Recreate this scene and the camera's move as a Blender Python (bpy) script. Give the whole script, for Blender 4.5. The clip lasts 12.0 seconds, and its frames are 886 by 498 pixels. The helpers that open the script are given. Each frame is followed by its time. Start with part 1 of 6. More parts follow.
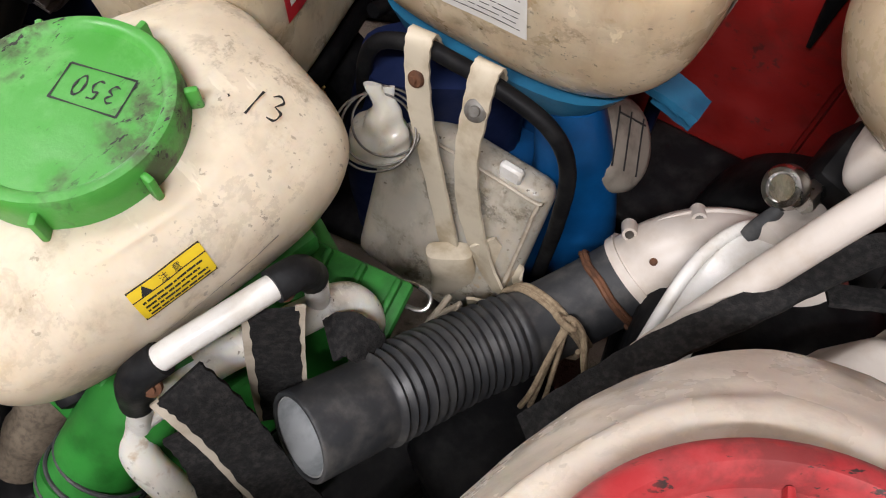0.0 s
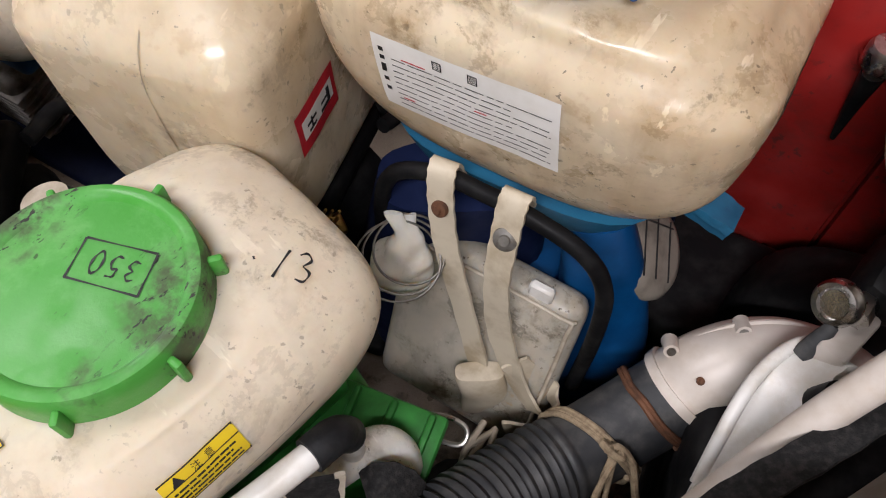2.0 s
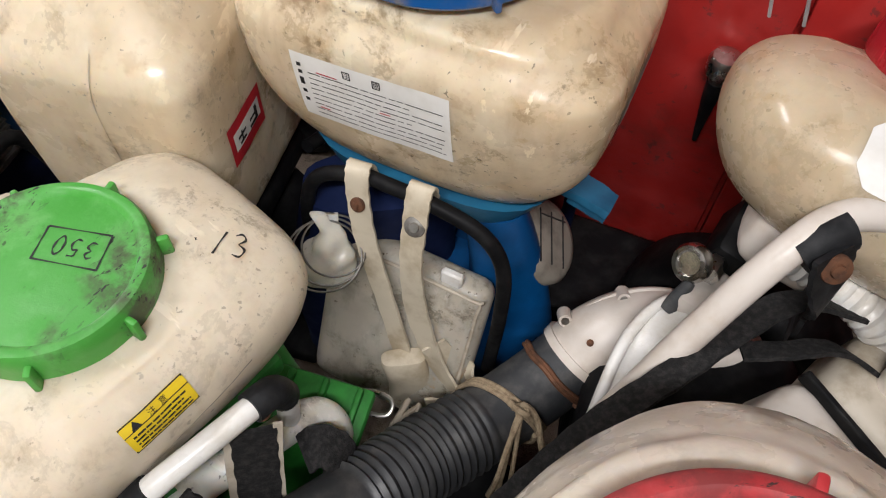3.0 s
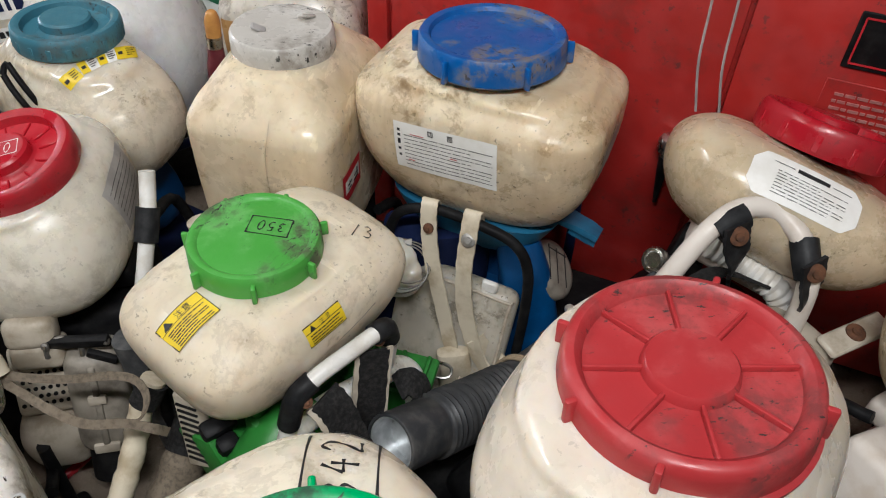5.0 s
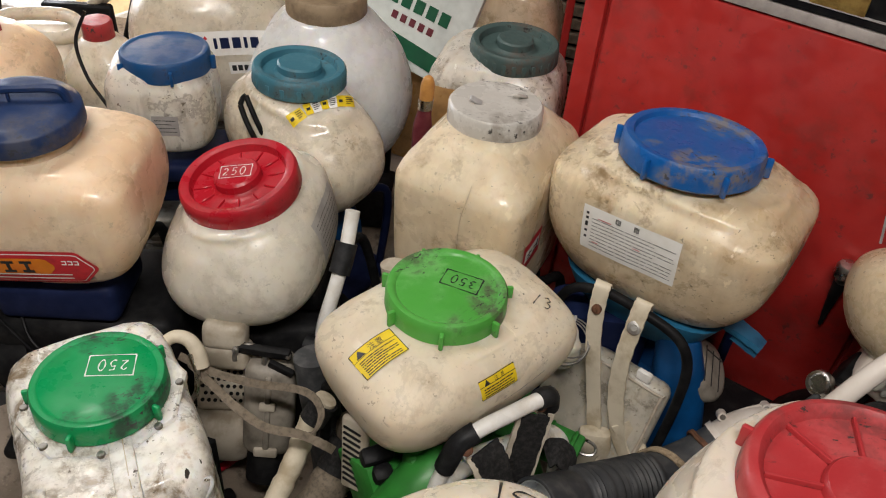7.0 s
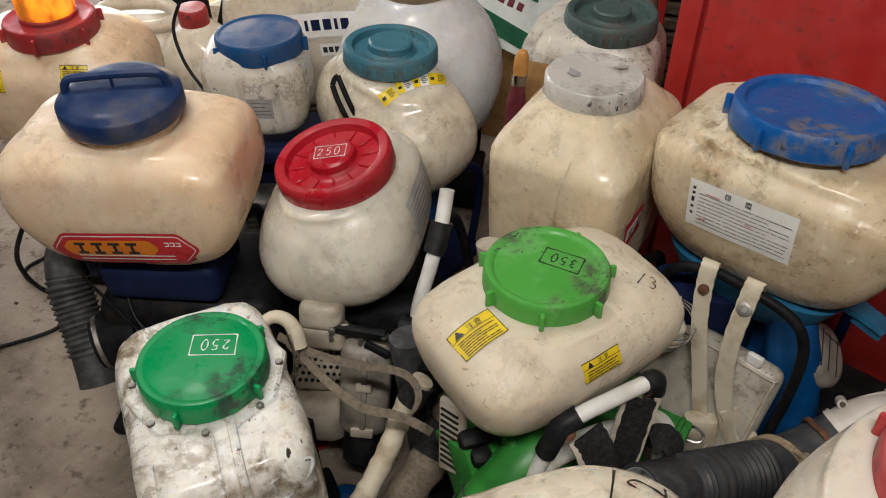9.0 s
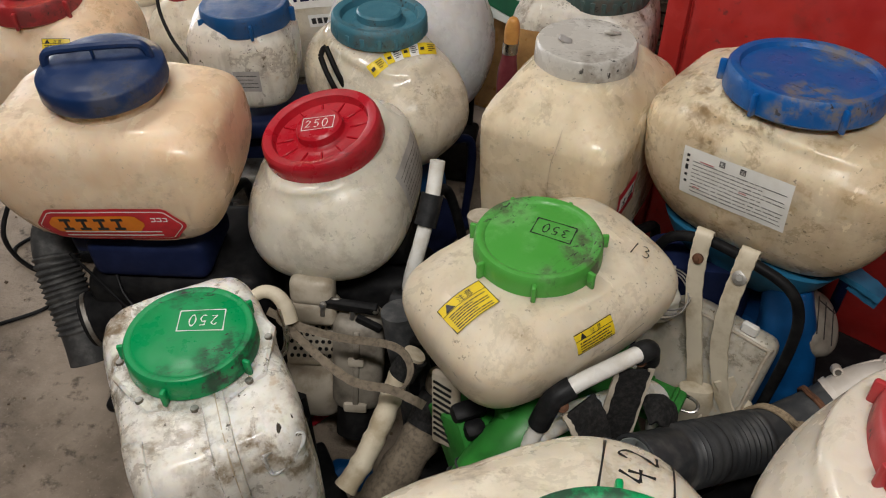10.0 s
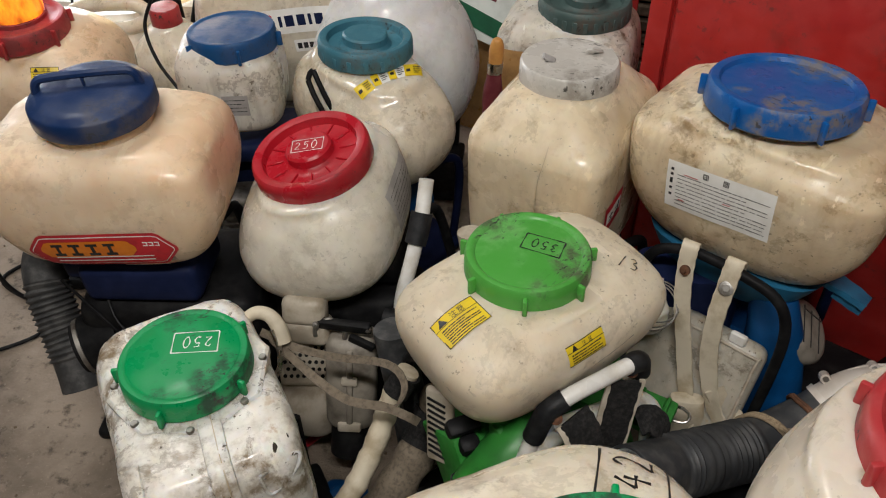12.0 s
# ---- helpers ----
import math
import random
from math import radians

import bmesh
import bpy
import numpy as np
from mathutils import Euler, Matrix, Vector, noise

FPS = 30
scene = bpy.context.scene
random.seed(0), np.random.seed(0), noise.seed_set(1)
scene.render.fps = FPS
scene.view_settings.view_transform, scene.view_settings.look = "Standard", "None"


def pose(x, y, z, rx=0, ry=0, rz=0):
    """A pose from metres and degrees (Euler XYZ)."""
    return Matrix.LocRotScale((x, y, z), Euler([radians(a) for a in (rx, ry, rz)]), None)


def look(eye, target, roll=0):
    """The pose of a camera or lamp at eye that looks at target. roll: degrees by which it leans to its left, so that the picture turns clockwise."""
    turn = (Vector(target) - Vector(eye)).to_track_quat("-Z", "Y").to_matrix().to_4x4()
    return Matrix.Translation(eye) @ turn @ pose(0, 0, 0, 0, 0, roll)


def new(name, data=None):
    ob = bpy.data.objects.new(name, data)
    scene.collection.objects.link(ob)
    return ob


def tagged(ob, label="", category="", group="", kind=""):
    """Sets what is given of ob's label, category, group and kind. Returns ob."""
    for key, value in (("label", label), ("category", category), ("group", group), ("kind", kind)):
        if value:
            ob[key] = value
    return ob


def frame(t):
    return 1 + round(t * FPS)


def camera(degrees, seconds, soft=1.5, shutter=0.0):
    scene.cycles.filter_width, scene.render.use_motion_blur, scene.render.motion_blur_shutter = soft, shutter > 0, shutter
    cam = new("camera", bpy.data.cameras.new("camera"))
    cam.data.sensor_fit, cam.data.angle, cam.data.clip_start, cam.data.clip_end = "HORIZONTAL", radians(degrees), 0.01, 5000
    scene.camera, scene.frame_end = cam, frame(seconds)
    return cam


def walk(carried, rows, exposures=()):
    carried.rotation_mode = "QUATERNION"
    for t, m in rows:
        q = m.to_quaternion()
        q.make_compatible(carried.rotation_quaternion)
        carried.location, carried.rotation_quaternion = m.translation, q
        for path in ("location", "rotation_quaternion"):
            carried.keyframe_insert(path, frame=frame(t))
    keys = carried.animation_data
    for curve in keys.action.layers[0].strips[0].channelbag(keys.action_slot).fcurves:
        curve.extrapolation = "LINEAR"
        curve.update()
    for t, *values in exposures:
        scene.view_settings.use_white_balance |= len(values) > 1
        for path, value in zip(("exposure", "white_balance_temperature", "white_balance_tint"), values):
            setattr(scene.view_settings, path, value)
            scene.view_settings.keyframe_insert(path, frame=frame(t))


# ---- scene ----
from mathutils.bvhtree import BVHTree

cam = camera(58.7, 12.0, soft=1.1)
PATH = [
    (0, (0.036, 0.003, 1.176), (0.007, 0.853, -0.634), -0.2),
    (0.5, (0.048, 0.062, 1.168), (0.059, 0.917, -0.64), -1.4),
    (1, (0.005, 0.104, 1.163), (0.019, 1.004, -0.623), -1.0),
    (1.5, (-0.011, 0.11, 1.166), (-0.028, 1.055, -0.597), -1.9),
    (2, (-0.001, 0.093, 1.18), (-0.018, 1.064, -0.568), -3.1),
    (2.5, (0.035, 0.068, 1.199), (0.098, 1.076, -0.527), -1.5),
    (4.5, (-0.122, -0.452, 1.422), (0.152, 0.907, -0.02), 4.0),
    (5, (-0.147, -0.467, 1.434), (0.088, 0.936, 0.028), 2.4),
    (5.5, (-0.162, -0.484, 1.442), (0.029, 0.931, 0.041), 1.6),
    (6, (-0.188, -0.497, 1.456), (-0.038, 0.935, 0.069), 3.2),
    (6.5, (-0.236, -0.509, 1.476), (-0.156, 0.967, 0.128), 6.1),
    (7, (-0.261, -0.52, 1.489), (-0.312, 0.999, 0.19), 5.2),
    (7.5, (-0.273, -0.522, 1.5), (-0.417, 1.025, 0.241), 3.5),
    (9.5, (-0.283, -0.494, 1.448), (-0.548, 0.939, 0.079), -1.1),
    (10, (-0.273, -0.491, 1.444), (-0.52, 0.932, 0.061), -1.2),
    (10.5, (-0.28, -0.503, 1.445), (-0.509, 0.925, 0.064), -0.7),
    (11, (-0.282, -0.507, 1.449), (-0.504, 0.933, 0.08), -0.9),
    (11.5, (-0.279, -0.507, 1.452), (-0.501, 0.946, 0.096), -1.5),
    (12, (-0.276, -0.507, 1.449), (-0.496, 0.958, 0.105), -1.6),
]
walk(cam, [(t, look(eye, target, roll)) for t, eye, target, roll in PATH],
     exposures=[(0.0, 0.36, 6050, 15), (1.0, 0.36, 6050, 15), (1.5, 0.14, 6000, 17), (2.0, 0.10, 6000, 17), (2.5, 0.20, 6050, 15), (4.5, -0.05, 5900, 9),
                (5.5, -0.10, 5950, 9), (6.5, -0.32, 6350, 11), (7.5, -0.22, 6400, 12), (9.5, -0.41, 6300, 10), (12.0, -0.41, 6300, 10)])


# ---- world and lights ----
world = bpy.data.worlds.new("world")
scene.world = world
world.use_nodes = True
wn = world.node_tree.nodes
sky = wn.new("ShaderNodeTexSky")
sky.sky_type = "NISHITA"
sky.sun_disc = False
sky.sun_elevation, sky.sun_rotation = radians(63), radians(-27)
world.node_tree.links.new(sky.outputs[0], wn["Background"].inputs[0])
wn["Background"].inputs[1].default_value = 0.1


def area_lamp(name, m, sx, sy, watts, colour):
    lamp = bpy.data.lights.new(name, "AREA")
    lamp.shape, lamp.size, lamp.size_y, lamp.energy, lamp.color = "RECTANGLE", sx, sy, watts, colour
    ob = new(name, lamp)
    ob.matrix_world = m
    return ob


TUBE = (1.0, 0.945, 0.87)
# Tube lamps are assumed, out of view; the second brightens the left side.
area_lamp("assumed_tube_light", look((-0.32, -0.85, 2.62), (-0.32, 0.1, 0)), 1.25, 0.1, 56, TUBE)
area_lamp("assumed_tube_light", look((-1.5, 0.9, 2.62), (-1.4, 0.8, 0)), 1.25, 0.12, 28, TUBE)
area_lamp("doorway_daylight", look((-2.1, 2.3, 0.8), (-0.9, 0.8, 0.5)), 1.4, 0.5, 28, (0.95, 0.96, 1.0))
sunlight = bpy.data.lights.new("sun", "SUN")
sunlight.energy, sunlight.angle, sunlight.color = 5.0, radians(0.5), (1.0, 0.96, 0.9)
new("sun", sunlight).matrix_world = look((-2.2, 6.4, 8.7), (-2.0, 6.0, 7.83))


# ---- materials ----
class Nodes:
    def __init__(self, name):
        self.mat = bpy.data.materials.new(name)
        self.mat.use_nodes = True
        self.tree = self.mat.node_tree
        self.bsdf = self.tree.nodes["Principled BSDF"]
        self.coord = self.tree.nodes.new("ShaderNodeTexCoord").outputs["Object"]

    def node(self, kind):
        return self.tree.nodes.new(kind)

    def link(self, a, b):
        self.tree.links.new(a, b)

    def stretch(self, sx, sy, sz):
        n = self.node("ShaderNodeMapping")
        n.inputs["Scale"].default_value = (sx, sy, sz)
        self.link(self.coord, n.inputs["Vector"])
        return n.outputs[0]

    def noise(self, scale, detail=4.0, rough=0.55, coord=None):
        n = self.node("ShaderNodeTexNoise")
        n.inputs["Scale"].default_value = scale
        n.inputs["Detail"].default_value = detail
        n.inputs["Roughness"].default_value = rough
        self.link(coord or self.coord, n.inputs["Vector"])
        return n.outputs[0]

    def ramp(self, value, lo, hi, a=0.0, b=1.0):
        n = self.node("ShaderNodeMapRange")
        n.interpolation_type = "SMOOTHSTEP"
        for key, v in zip(("From Min", "From Max", "To Min", "To Max"), (lo, hi, a, b)):
            n.inputs[key].default_value = v
        self.link(value, n.inputs["Value"])
        return n.outputs["Result"]

    def mul(self, a, b):
        n = self.node("ShaderNodeMath")
        n.operation = "MULTIPLY"
        for sock, v in zip(n.inputs, (a, b)):
            if isinstance(v, (int, float)):
                sock.default_value = v
            else:
                self.link(v, sock)
        return n.outputs[0]

    def mix(self, factor, a, b):
        n = self.node("ShaderNodeMix")
        n.data_type = "RGBA"
        for sock, v in ((n.inputs[0], factor), (n.inputs[6], a), (n.inputs[7], b)):
            if isinstance(v, tuple):
                sock.default_value = (*v, 1.0)
            elif isinstance(v, float):
                sock.default_value = v
            else:
                self.link(v, sock)
        return n.outputs[2]

    def bump(self, height, strength, distance=0.002):
        n = self.node("ShaderNodeBump")
        n.inputs["Strength"].default_value, n.inputs["Distance"].default_value = strength, distance
        self.link(height, n.inputs["Height"])
        self.link(n.outputs[0], self.bsdf.inputs["Normal"])

    def done(self, colour=None, rough=None, metal=0.0):
        if colour is not None:
            if isinstance(colour, tuple):
                self.bsdf.inputs["Base Color"].default_value = (*colour, 1.0)
            else:
                self.link(colour, self.bsdf.inputs["Base Color"])
        if rough is not None:
            if isinstance(rough, float):
                self.bsdf.inputs["Roughness"].default_value = rough
            else:
                self.link(rough, self.bsdf.inputs["Roughness"])
        self.bsdf.inputs["Metallic"].default_value = metal
        return self.mat


def tank_plastic(name, base, stain, dirt=0.5, gloss=0.36):
    """Aged milky polyethylene with soaked-in stains, grime blots, runs and scuffs."""
    n = Nodes(name)
    warp = n.node("ShaderNodeTexNoise")
    warp.inputs["Scale"].default_value, warp.inputs["Detail"].default_value = 6.0, 3.0
    n.link(n.coord, warp.inputs["Vector"])
    bend = n.node("ShaderNodeVectorMath")
    bend.operation = "MULTIPLY_ADD"
    n.link(warp.outputs["Color"], bend.inputs[0])
    bend.inputs[1].default_value = (0.09, 0.09, 0.09)
    n.link(n.coord, bend.inputs[2])
    swirl = bend.outputs[0]
    big = n.ramp(n.noise(3.6, 6, 0.6), 0.40, 0.64)
    mid = n.ramp(n.noise(12, 6, 0.62, swirl), 0.46, 0.64)
    runs = n.ramp(n.noise(7, 5, 0.6, n.stretch(5, 5, 0.9)), 0.50, 0.68)
    blot = n.mul(n.ramp(n.noise(6, 8, 0.72, swirl), 0.53, 0.63), n.ramp(n.noise(34, 4, 0.6), 0.34, 0.62))
    smear = n.mul(n.ramp(n.noise(4.2, 5, 0.6), 0.50, 0.62), n.ramp(n.noise(20, 8, 0.78, swirl), 0.52, 0.62))
    ring = n.mul(n.ramp(n.noise(9, 7, 0.7, swirl), 0.575, 0.60), n.ramp(n.noise(9, 7, 0.7, swirl), 0.66, 0.61))
    speck = n.mul(n.ramp(n.noise(95, 3, 0.6), 0.64, 0.69), n.ramp(n.noise(9, 3), 0.45, 0.6))
    amber = n.mul(n.ramp(n.noise(30, 4, 0.6), 0.58, 0.70), n.ramp(n.noise(5, 3), 0.46, 0.6))
    nick = n.mul(n.ramp(n.noise(70, 3, 0.5, n.stretch(1, 0.35, 1)), 0.68, 0.71), n.ramp(n.noise(6, 2), 0.52, 0.62))
    grime = tuple(v * k for v, k in zip(stain, (0.42, 0.37, 0.30)))
    c = n.mix(n.mul(big, 0.6), base, stain)
    c = n.mix(n.mul(mid, 0.25 * dirt + 0.08), c, tuple(v * 0.8 for v in stain))
    c = n.mix(n.mul(runs, 0.32 * dirt), c, tuple(v * 0.72 for v in stain))
    c = n.mix(n.mul(amber, 0.55 * dirt), c, (0.42, 0.25, 0.09))
    c = n.mix(n.mul(ring, 0.55 * dirt), c, tuple(v * 0.6 for v in stain))
    c = n.mix(n.mul(blot, min(1.0, 0.95 * dirt)), c, grime)
    c = n.mix(n.mul(smear, min(1.0, 1.0 * dirt)), c, tuple(v * 0.7 for v in grime))
    c = n.mix(n.mul(speck, min(1.0, 0.9 * dirt)), c, (0.09, 0.065, 0.04))
    c = n.mix(n.mul(nick, min(1.0, 0.8 * dirt)), c, (0.06, 0.05, 0.04))
    fleck = n.mul(n.ramp(n.noise(210, 2, 0.5, n.stretch(1, 0.6, 1)), 0.66, 0.70), n.ramp(n.noise(11, 4, 0.6), 0.56, 0.64))
    scuff = n.mul(n.ramp(n.noise(48, 4, 0.6, n.stretch(1, 0.22, 0.6)), 0.60, 0.64), n.ramp(n.noise(8, 3), 0.50, 0.60))
    c = n.mix(n.mul(fleck, min(0.9, 0.9 * dirt)), c, (0.035, 0.03, 0.025))
    c = n.mix(n.mul(scuff, min(0.8, 1.2 * dirt)), c, tuple(min(0.9, 1.15 * v) for v in base))
    n.bsdf.inputs["Subsurface Weight"].default_value = 0.5
    n.bsdf.inputs["Subsurface Radius"].default_value = (0.05, 0.038, 0.025)
    n.bsdf.inputs["Subsurface Scale"].default_value = 0.8
    n.bump(n.mix(0.8, n.noise(22, 7, 0.62), n.noise(6.5, 3, 0.5)), 0.35, 0.010)
    return n.done(c, n.ramp(n.noise(14, 6, 0.6), 0.36, 0.66, max(gloss - 0.24, 0.1), gloss + 0.14))


def lid_plastic(name, base, worn, dirt=0.5, gloss=0.38, dust=(0.10, 0.085, 0.07)):
    n = Nodes(name)
    wear = n.ramp(n.noise(14, 7, 0.66), 0.46, 0.66)
    patch = n.mul(n.ramp(n.noise(7.5, 6, 0.62), 0.50, 0.62), n.ramp(n.noise(38, 5, 0.65), 0.38, 0.58))
    nick = n.mul(n.ramp(n.noise(60, 4, 0.65, n.stretch(1, 2.6, 1)), 0.60, 0.65), n.ramp(n.noise(9, 3), 0.45, 0.6))
    fade = n.ramp(n.noise(3.5, 4), 0.4, 0.65)
    c = n.mix(n.mul(wear, 0.7), base, worn)
    c = n.mix(n.mul(fade, 0.35), c, tuple(0.62 * v for v in base))
    c = n.mix(n.mul(patch, min(1.0, 1.1 * dirt)), c, dust)
    c = n.mix(n.mul(nick, min(1.0, 1.6 * dirt)), c, (0.03, 0.027, 0.025))
    n.bump(n.noise(55, 6, 0.65), 0.3, 0.002)
    return n.done(c, n.ramp(n.noise(18, 6), 0.36, 0.66, gloss - 0.08, gloss + 0.3))


def grained(name, base, other, scale=30.0, rough=0.6, metal=0.0, bump=0.2, spread=(0.4, 0.7), depth=0.002):
    n = Nodes(name)
    c = n.mix(n.ramp(n.noise(scale, 6, 0.6), *spread), base, other)
    c = n.mix(n.mul(n.ramp(n.noise(scale * 0.22, 4), 0.5, 0.75), 0.6), c, tuple(0.5 * v for v in base))
    n.bump(n.noise(scale * 3, 4), bump, depth)
    return n.done(c, n.ramp(n.noise(scale * 0.6, 4), 0.3, 0.7, max(rough - 0.12, 0.05), min(rough + 0.15, 1.0)), metal)


CREAM = tank_plastic("cream_tank", (0.76, 0.655, 0.485), (0.55, 0.41, 0.235), 0.5, 0.42)
CREAM_BROWN = tank_plastic("brown_stained_tank", (0.77, 0.665, 0.49), (0.50, 0.34, 0.175), 0.72, 0.42)
CREAM_GREY = tank_plastic("greyish_cream_tank", (0.74, 0.665, 0.53), (0.60, 0.50, 0.36), 0.5, 0.58)
CREAM_PALE = tank_plastic("pale_cream_tank", (0.72, 0.66, 0.55), (0.56, 0.475, 0.35), 0.5, 0.32)
CREAM_WARM = tank_plastic("warm_cream_tank", (0.82, 0.67, 0.50), (0.76, 0.49, 0.28), 0.34, 0.42)
TAN = tank_plastic("tan_tank", (0.64, 0.535, 0.385), (0.48, 0.37, 0.23), 0.5, 0.28)
MILK = tank_plastic("milky_tank", (0.76, 0.715, 0.62), (0.60, 0.545, 0.45), 0.3, 0.24)
MILK_DULL = tank_plastic("dull_milky_tank", (0.67, 0.605, 0.515), (0.56, 0.475, 0.375), 0.25, 0.34)
WHITE_DIRTY = tank_plastic("dirty_white_tank", (0.80, 0.77, 0.70), (0.50, 0.44, 0.36), 1.15, 0.45)
WHITE_FILTHY = tank_plastic("filthy_white_tank", (0.90, 0.88, 0.83), (0.58, 0.51, 0.42), 1.3, 0.38)
HOSE_DARK = grained("dark_dusty_rubber", (0.045, 0.045, 0.046), (0.10, 0.098, 0.095), 40, 0.55)
WHITE_CLOUD = tank_plastic("clean_white_tank", (0.80, 0.80, 0.80), (0.70, 0.70, 0.69), 0.15, 0.4)
LID_GREEN = lid_plastic("light_green_lid", (0.075, 0.35, 0.05), (0.17, 0.48, 0.13), 0.9, 0.4, (0.07, 0.10, 0.045))
LID_EMERALD = lid_plastic("emerald_lid", (0.0, 0.29, 0.085), (0.006, 0.34, 0.11), 1.1, 0.34, (0.015, 0.06, 0.03))
LID_BLUE = lid_plastic("blue_lid", (0.003, 0.098, 0.36), (0.006, 0.14, 0.44), 0.8, 0.34, (0.19, 0.165, 0.15))
LID_ROYAL = lid_plastic("royal_blue_lid", (0.003, 0.07, 0.22), (0.006, 0.09, 0.28), 0.25, 0.36, (0.06, 0.07, 0.12))
LID_NAVY = lid_plastic("navy_lid", (0.008, 0.028, 0.10), (0.014, 0.042, 0.14), 0.35)
LID_TEAL = lid_plastic("teal_lid", (0.05, 0.18, 0.245), (0.085, 0.25, 0.32), 0.45, 0.42)
LID_SLATE = lid_plastic("slate_green_lid", (0.065, 0.11, 0.105), (0.10, 0.155, 0.145), 0.8, 0.5)
LID_RED = lid_plastic("red_lid", (0.44, 0.010, 0.022), (0.50, 0.022, 0.035), 0.22, 0.28, (0.16, 0.02, 0.02))
LID_RED_WORN = lid_plastic("worn_red_lid", (0.40, 0.032, 0.036), (0.50, 0.085, 0.085), 0.6, 0.36, (0.13, 0.035, 0.034))
LID_TAPED = lid_plastic("taped_lid", (0.58, 0.55, 0.505), (0.74, 0.72, 0.68), 0.7, 0.28, (0.26, 0.225, 0.19))
RED_PAINT = lid_plastic("red_cabinet_paint", (0.43, 0.024, 0.02), (0.38, 0.02, 0.018), 0.35, 0.42, (0.14, 0.03, 0.025))
RUBBER = grained("black_rubber", (0.010, 0.0105, 0.012), (0.026, 0.027, 0.029), 40, 0.5)
DUSTY_HOSE = grained("dusty_black_hose", (0.030, 0.032, 0.036), (0.085, 0.083, 0.08), 26, 0.55, 0.0, 0.3, (0.42, 0.72))
RUBBER_GREY = grained("dusty_grey_rubber", (0.05, 0.052, 0.055), (0.10, 0.10, 0.10), 40, 0.6)
BLACK_WEB = grained("black_webbing", (0.012, 0.012, 0.0125), (0.032, 0.030, 0.029), 160, 0.85, 0.0, 0.5)
CREAM_WEB = grained("cream_vinyl_strap", (0.62, 0.55, 0.425), (0.42, 0.345, 0.235), 22, 0.5)
TAN_WEB = grained("tan_webbing", (0.18, 0.145, 0.105), (0.10, 0.08, 0.058), 120, 0.85, 0.0, 0.5)
CHROME = grained("worn_chrome", (0.62, 0.61, 0.58), (0.42, 0.39, 0.35), 60, 0.25, 1.0, 0.1)
STEEL = grained("dull_steel", (0.32, 0.31, 0.29), (0.18, 0.15, 0.12), 50, 0.45, 0.9, 0.15)
RUST = grained("rusty_steel", (0.16, 0.07, 0.035), (0.07, 0.035, 0.022), 60, 0.75, 0.3, 0.4)
WHITE_PAINT = grained("white_case_paint", (0.72, 0.66, 0.60), (0.62, 0.54, 0.46), 22, 0.4)
# Dirty engine plastic with some of its shade put into the dark colour.
DINGY = grained("dingy_shaded_plastic", (0.30, 0.27, 0.225), (0.10, 0.085, 0.068), 14, 0.55, 0.0, 0.3)
BONE = grained("bone_plastic", (0.52, 0.465, 0.38), (0.34, 0.285, 0.21), 24, 0.5)
PAD_GREY = tank_plastic("grimy_vinyl", (0.50, 0.46, 0.385), (0.26, 0.235, 0.18), 1.1, 0.5)
WHITE_GRIP = grained("white_grip", (0.78, 0.77, 0.74), (0.66, 0.62, 0.55), 30, 0.35)
BLUE_CASE = grained("blue_case", (0.003, 0.058, 0.19), (0.005, 0.085, 0.26), 14, 0.45, 0.0, 0.3)
TEAL_CASE = grained("pale_blue_case", (0.022, 0.15, 0.28), (0.014, 0.095, 0.19), 16, 0.5, 0.0, 0.3)
NAVY_CASE = grained("navy_case", (0.008, 0.014, 0.05), (0.014, 0.022, 0.07), 20, 0.5)
GREEN_CASE = grained("green_case", (0.030, 0.23, 0.032), (0.015, 0.13, 0.016), 20, 0.5)
BLACK_CASE = grained("black_case", (0.007, 0.007, 0.008), (0.018, 0.018, 0.018), 30, 0.5)
ALLOY = grained("dirty_alloy", (0.34, 0.32, 0.29), (0.13, 0.11, 0.09), 30, 0.5, 0.7, 0.3)
PAPER = grained("label_paper", (0.86, 0.85, 0.82), (0.78, 0.76, 0.71), 20, 0.5, 0.0, 0.05)
PAPER_GREY = grained("grey_label", (0.36, 0.34, 0.33), (0.50, 0.48, 0.46), 25, 0.45, 0.0, 0.05)
YELLOW = grained("yellow_label", (0.80, 0.58, 0.01), (0.70, 0.50, 0.02), 25, 0.45, 0.0, 0.05)
ORANGE = grained("orange_label", (0.75, 0.22, 0.01), (0.66, 0.17, 0.01), 25, 0.45, 0.0, 0.05)
INK = grained("black_ink", (0.012, 0.012, 0.014), (0.03, 0.03, 0.03), 90, 0.5, 0.0, 0.05)
CHALK = grained("white_paint_pen", (0.80, 0.84, 0.80), (0.62, 0.70, 0.64), 90, 0.6, 0.0, 0.05)
RED_INK = grained("red_ink", (0.55, 0.02, 0.03), (0.45, 0.02, 0.03), 60, 0.5, 0.0, 0.05)
ROPE = grained("jute_rope", (0.36, 0.28, 0.18), (0.22, 0.16, 0.10), 140, 0.9, 0.0, 0.6)
WOOD = grained("varnished_wood", (0.60, 0.30, 0.08), (0.48, 0.22, 0.06), 30, 0.4)
MAROON = grained("maroon_paint", (0.13, 0.02, 0.03), (0.18, 0.04, 0.05), 40, 0.4)
BRASS = grained("brass_wire", (0.55, 0.38, 0.12), (0.35, 0.22, 0.07), 60, 0.4, 0.9)
CARDBOARD = grained("brown_cardboard", (0.42, 0.24, 0.09), (0.30, 0.16, 0.06), 30, 0.35)


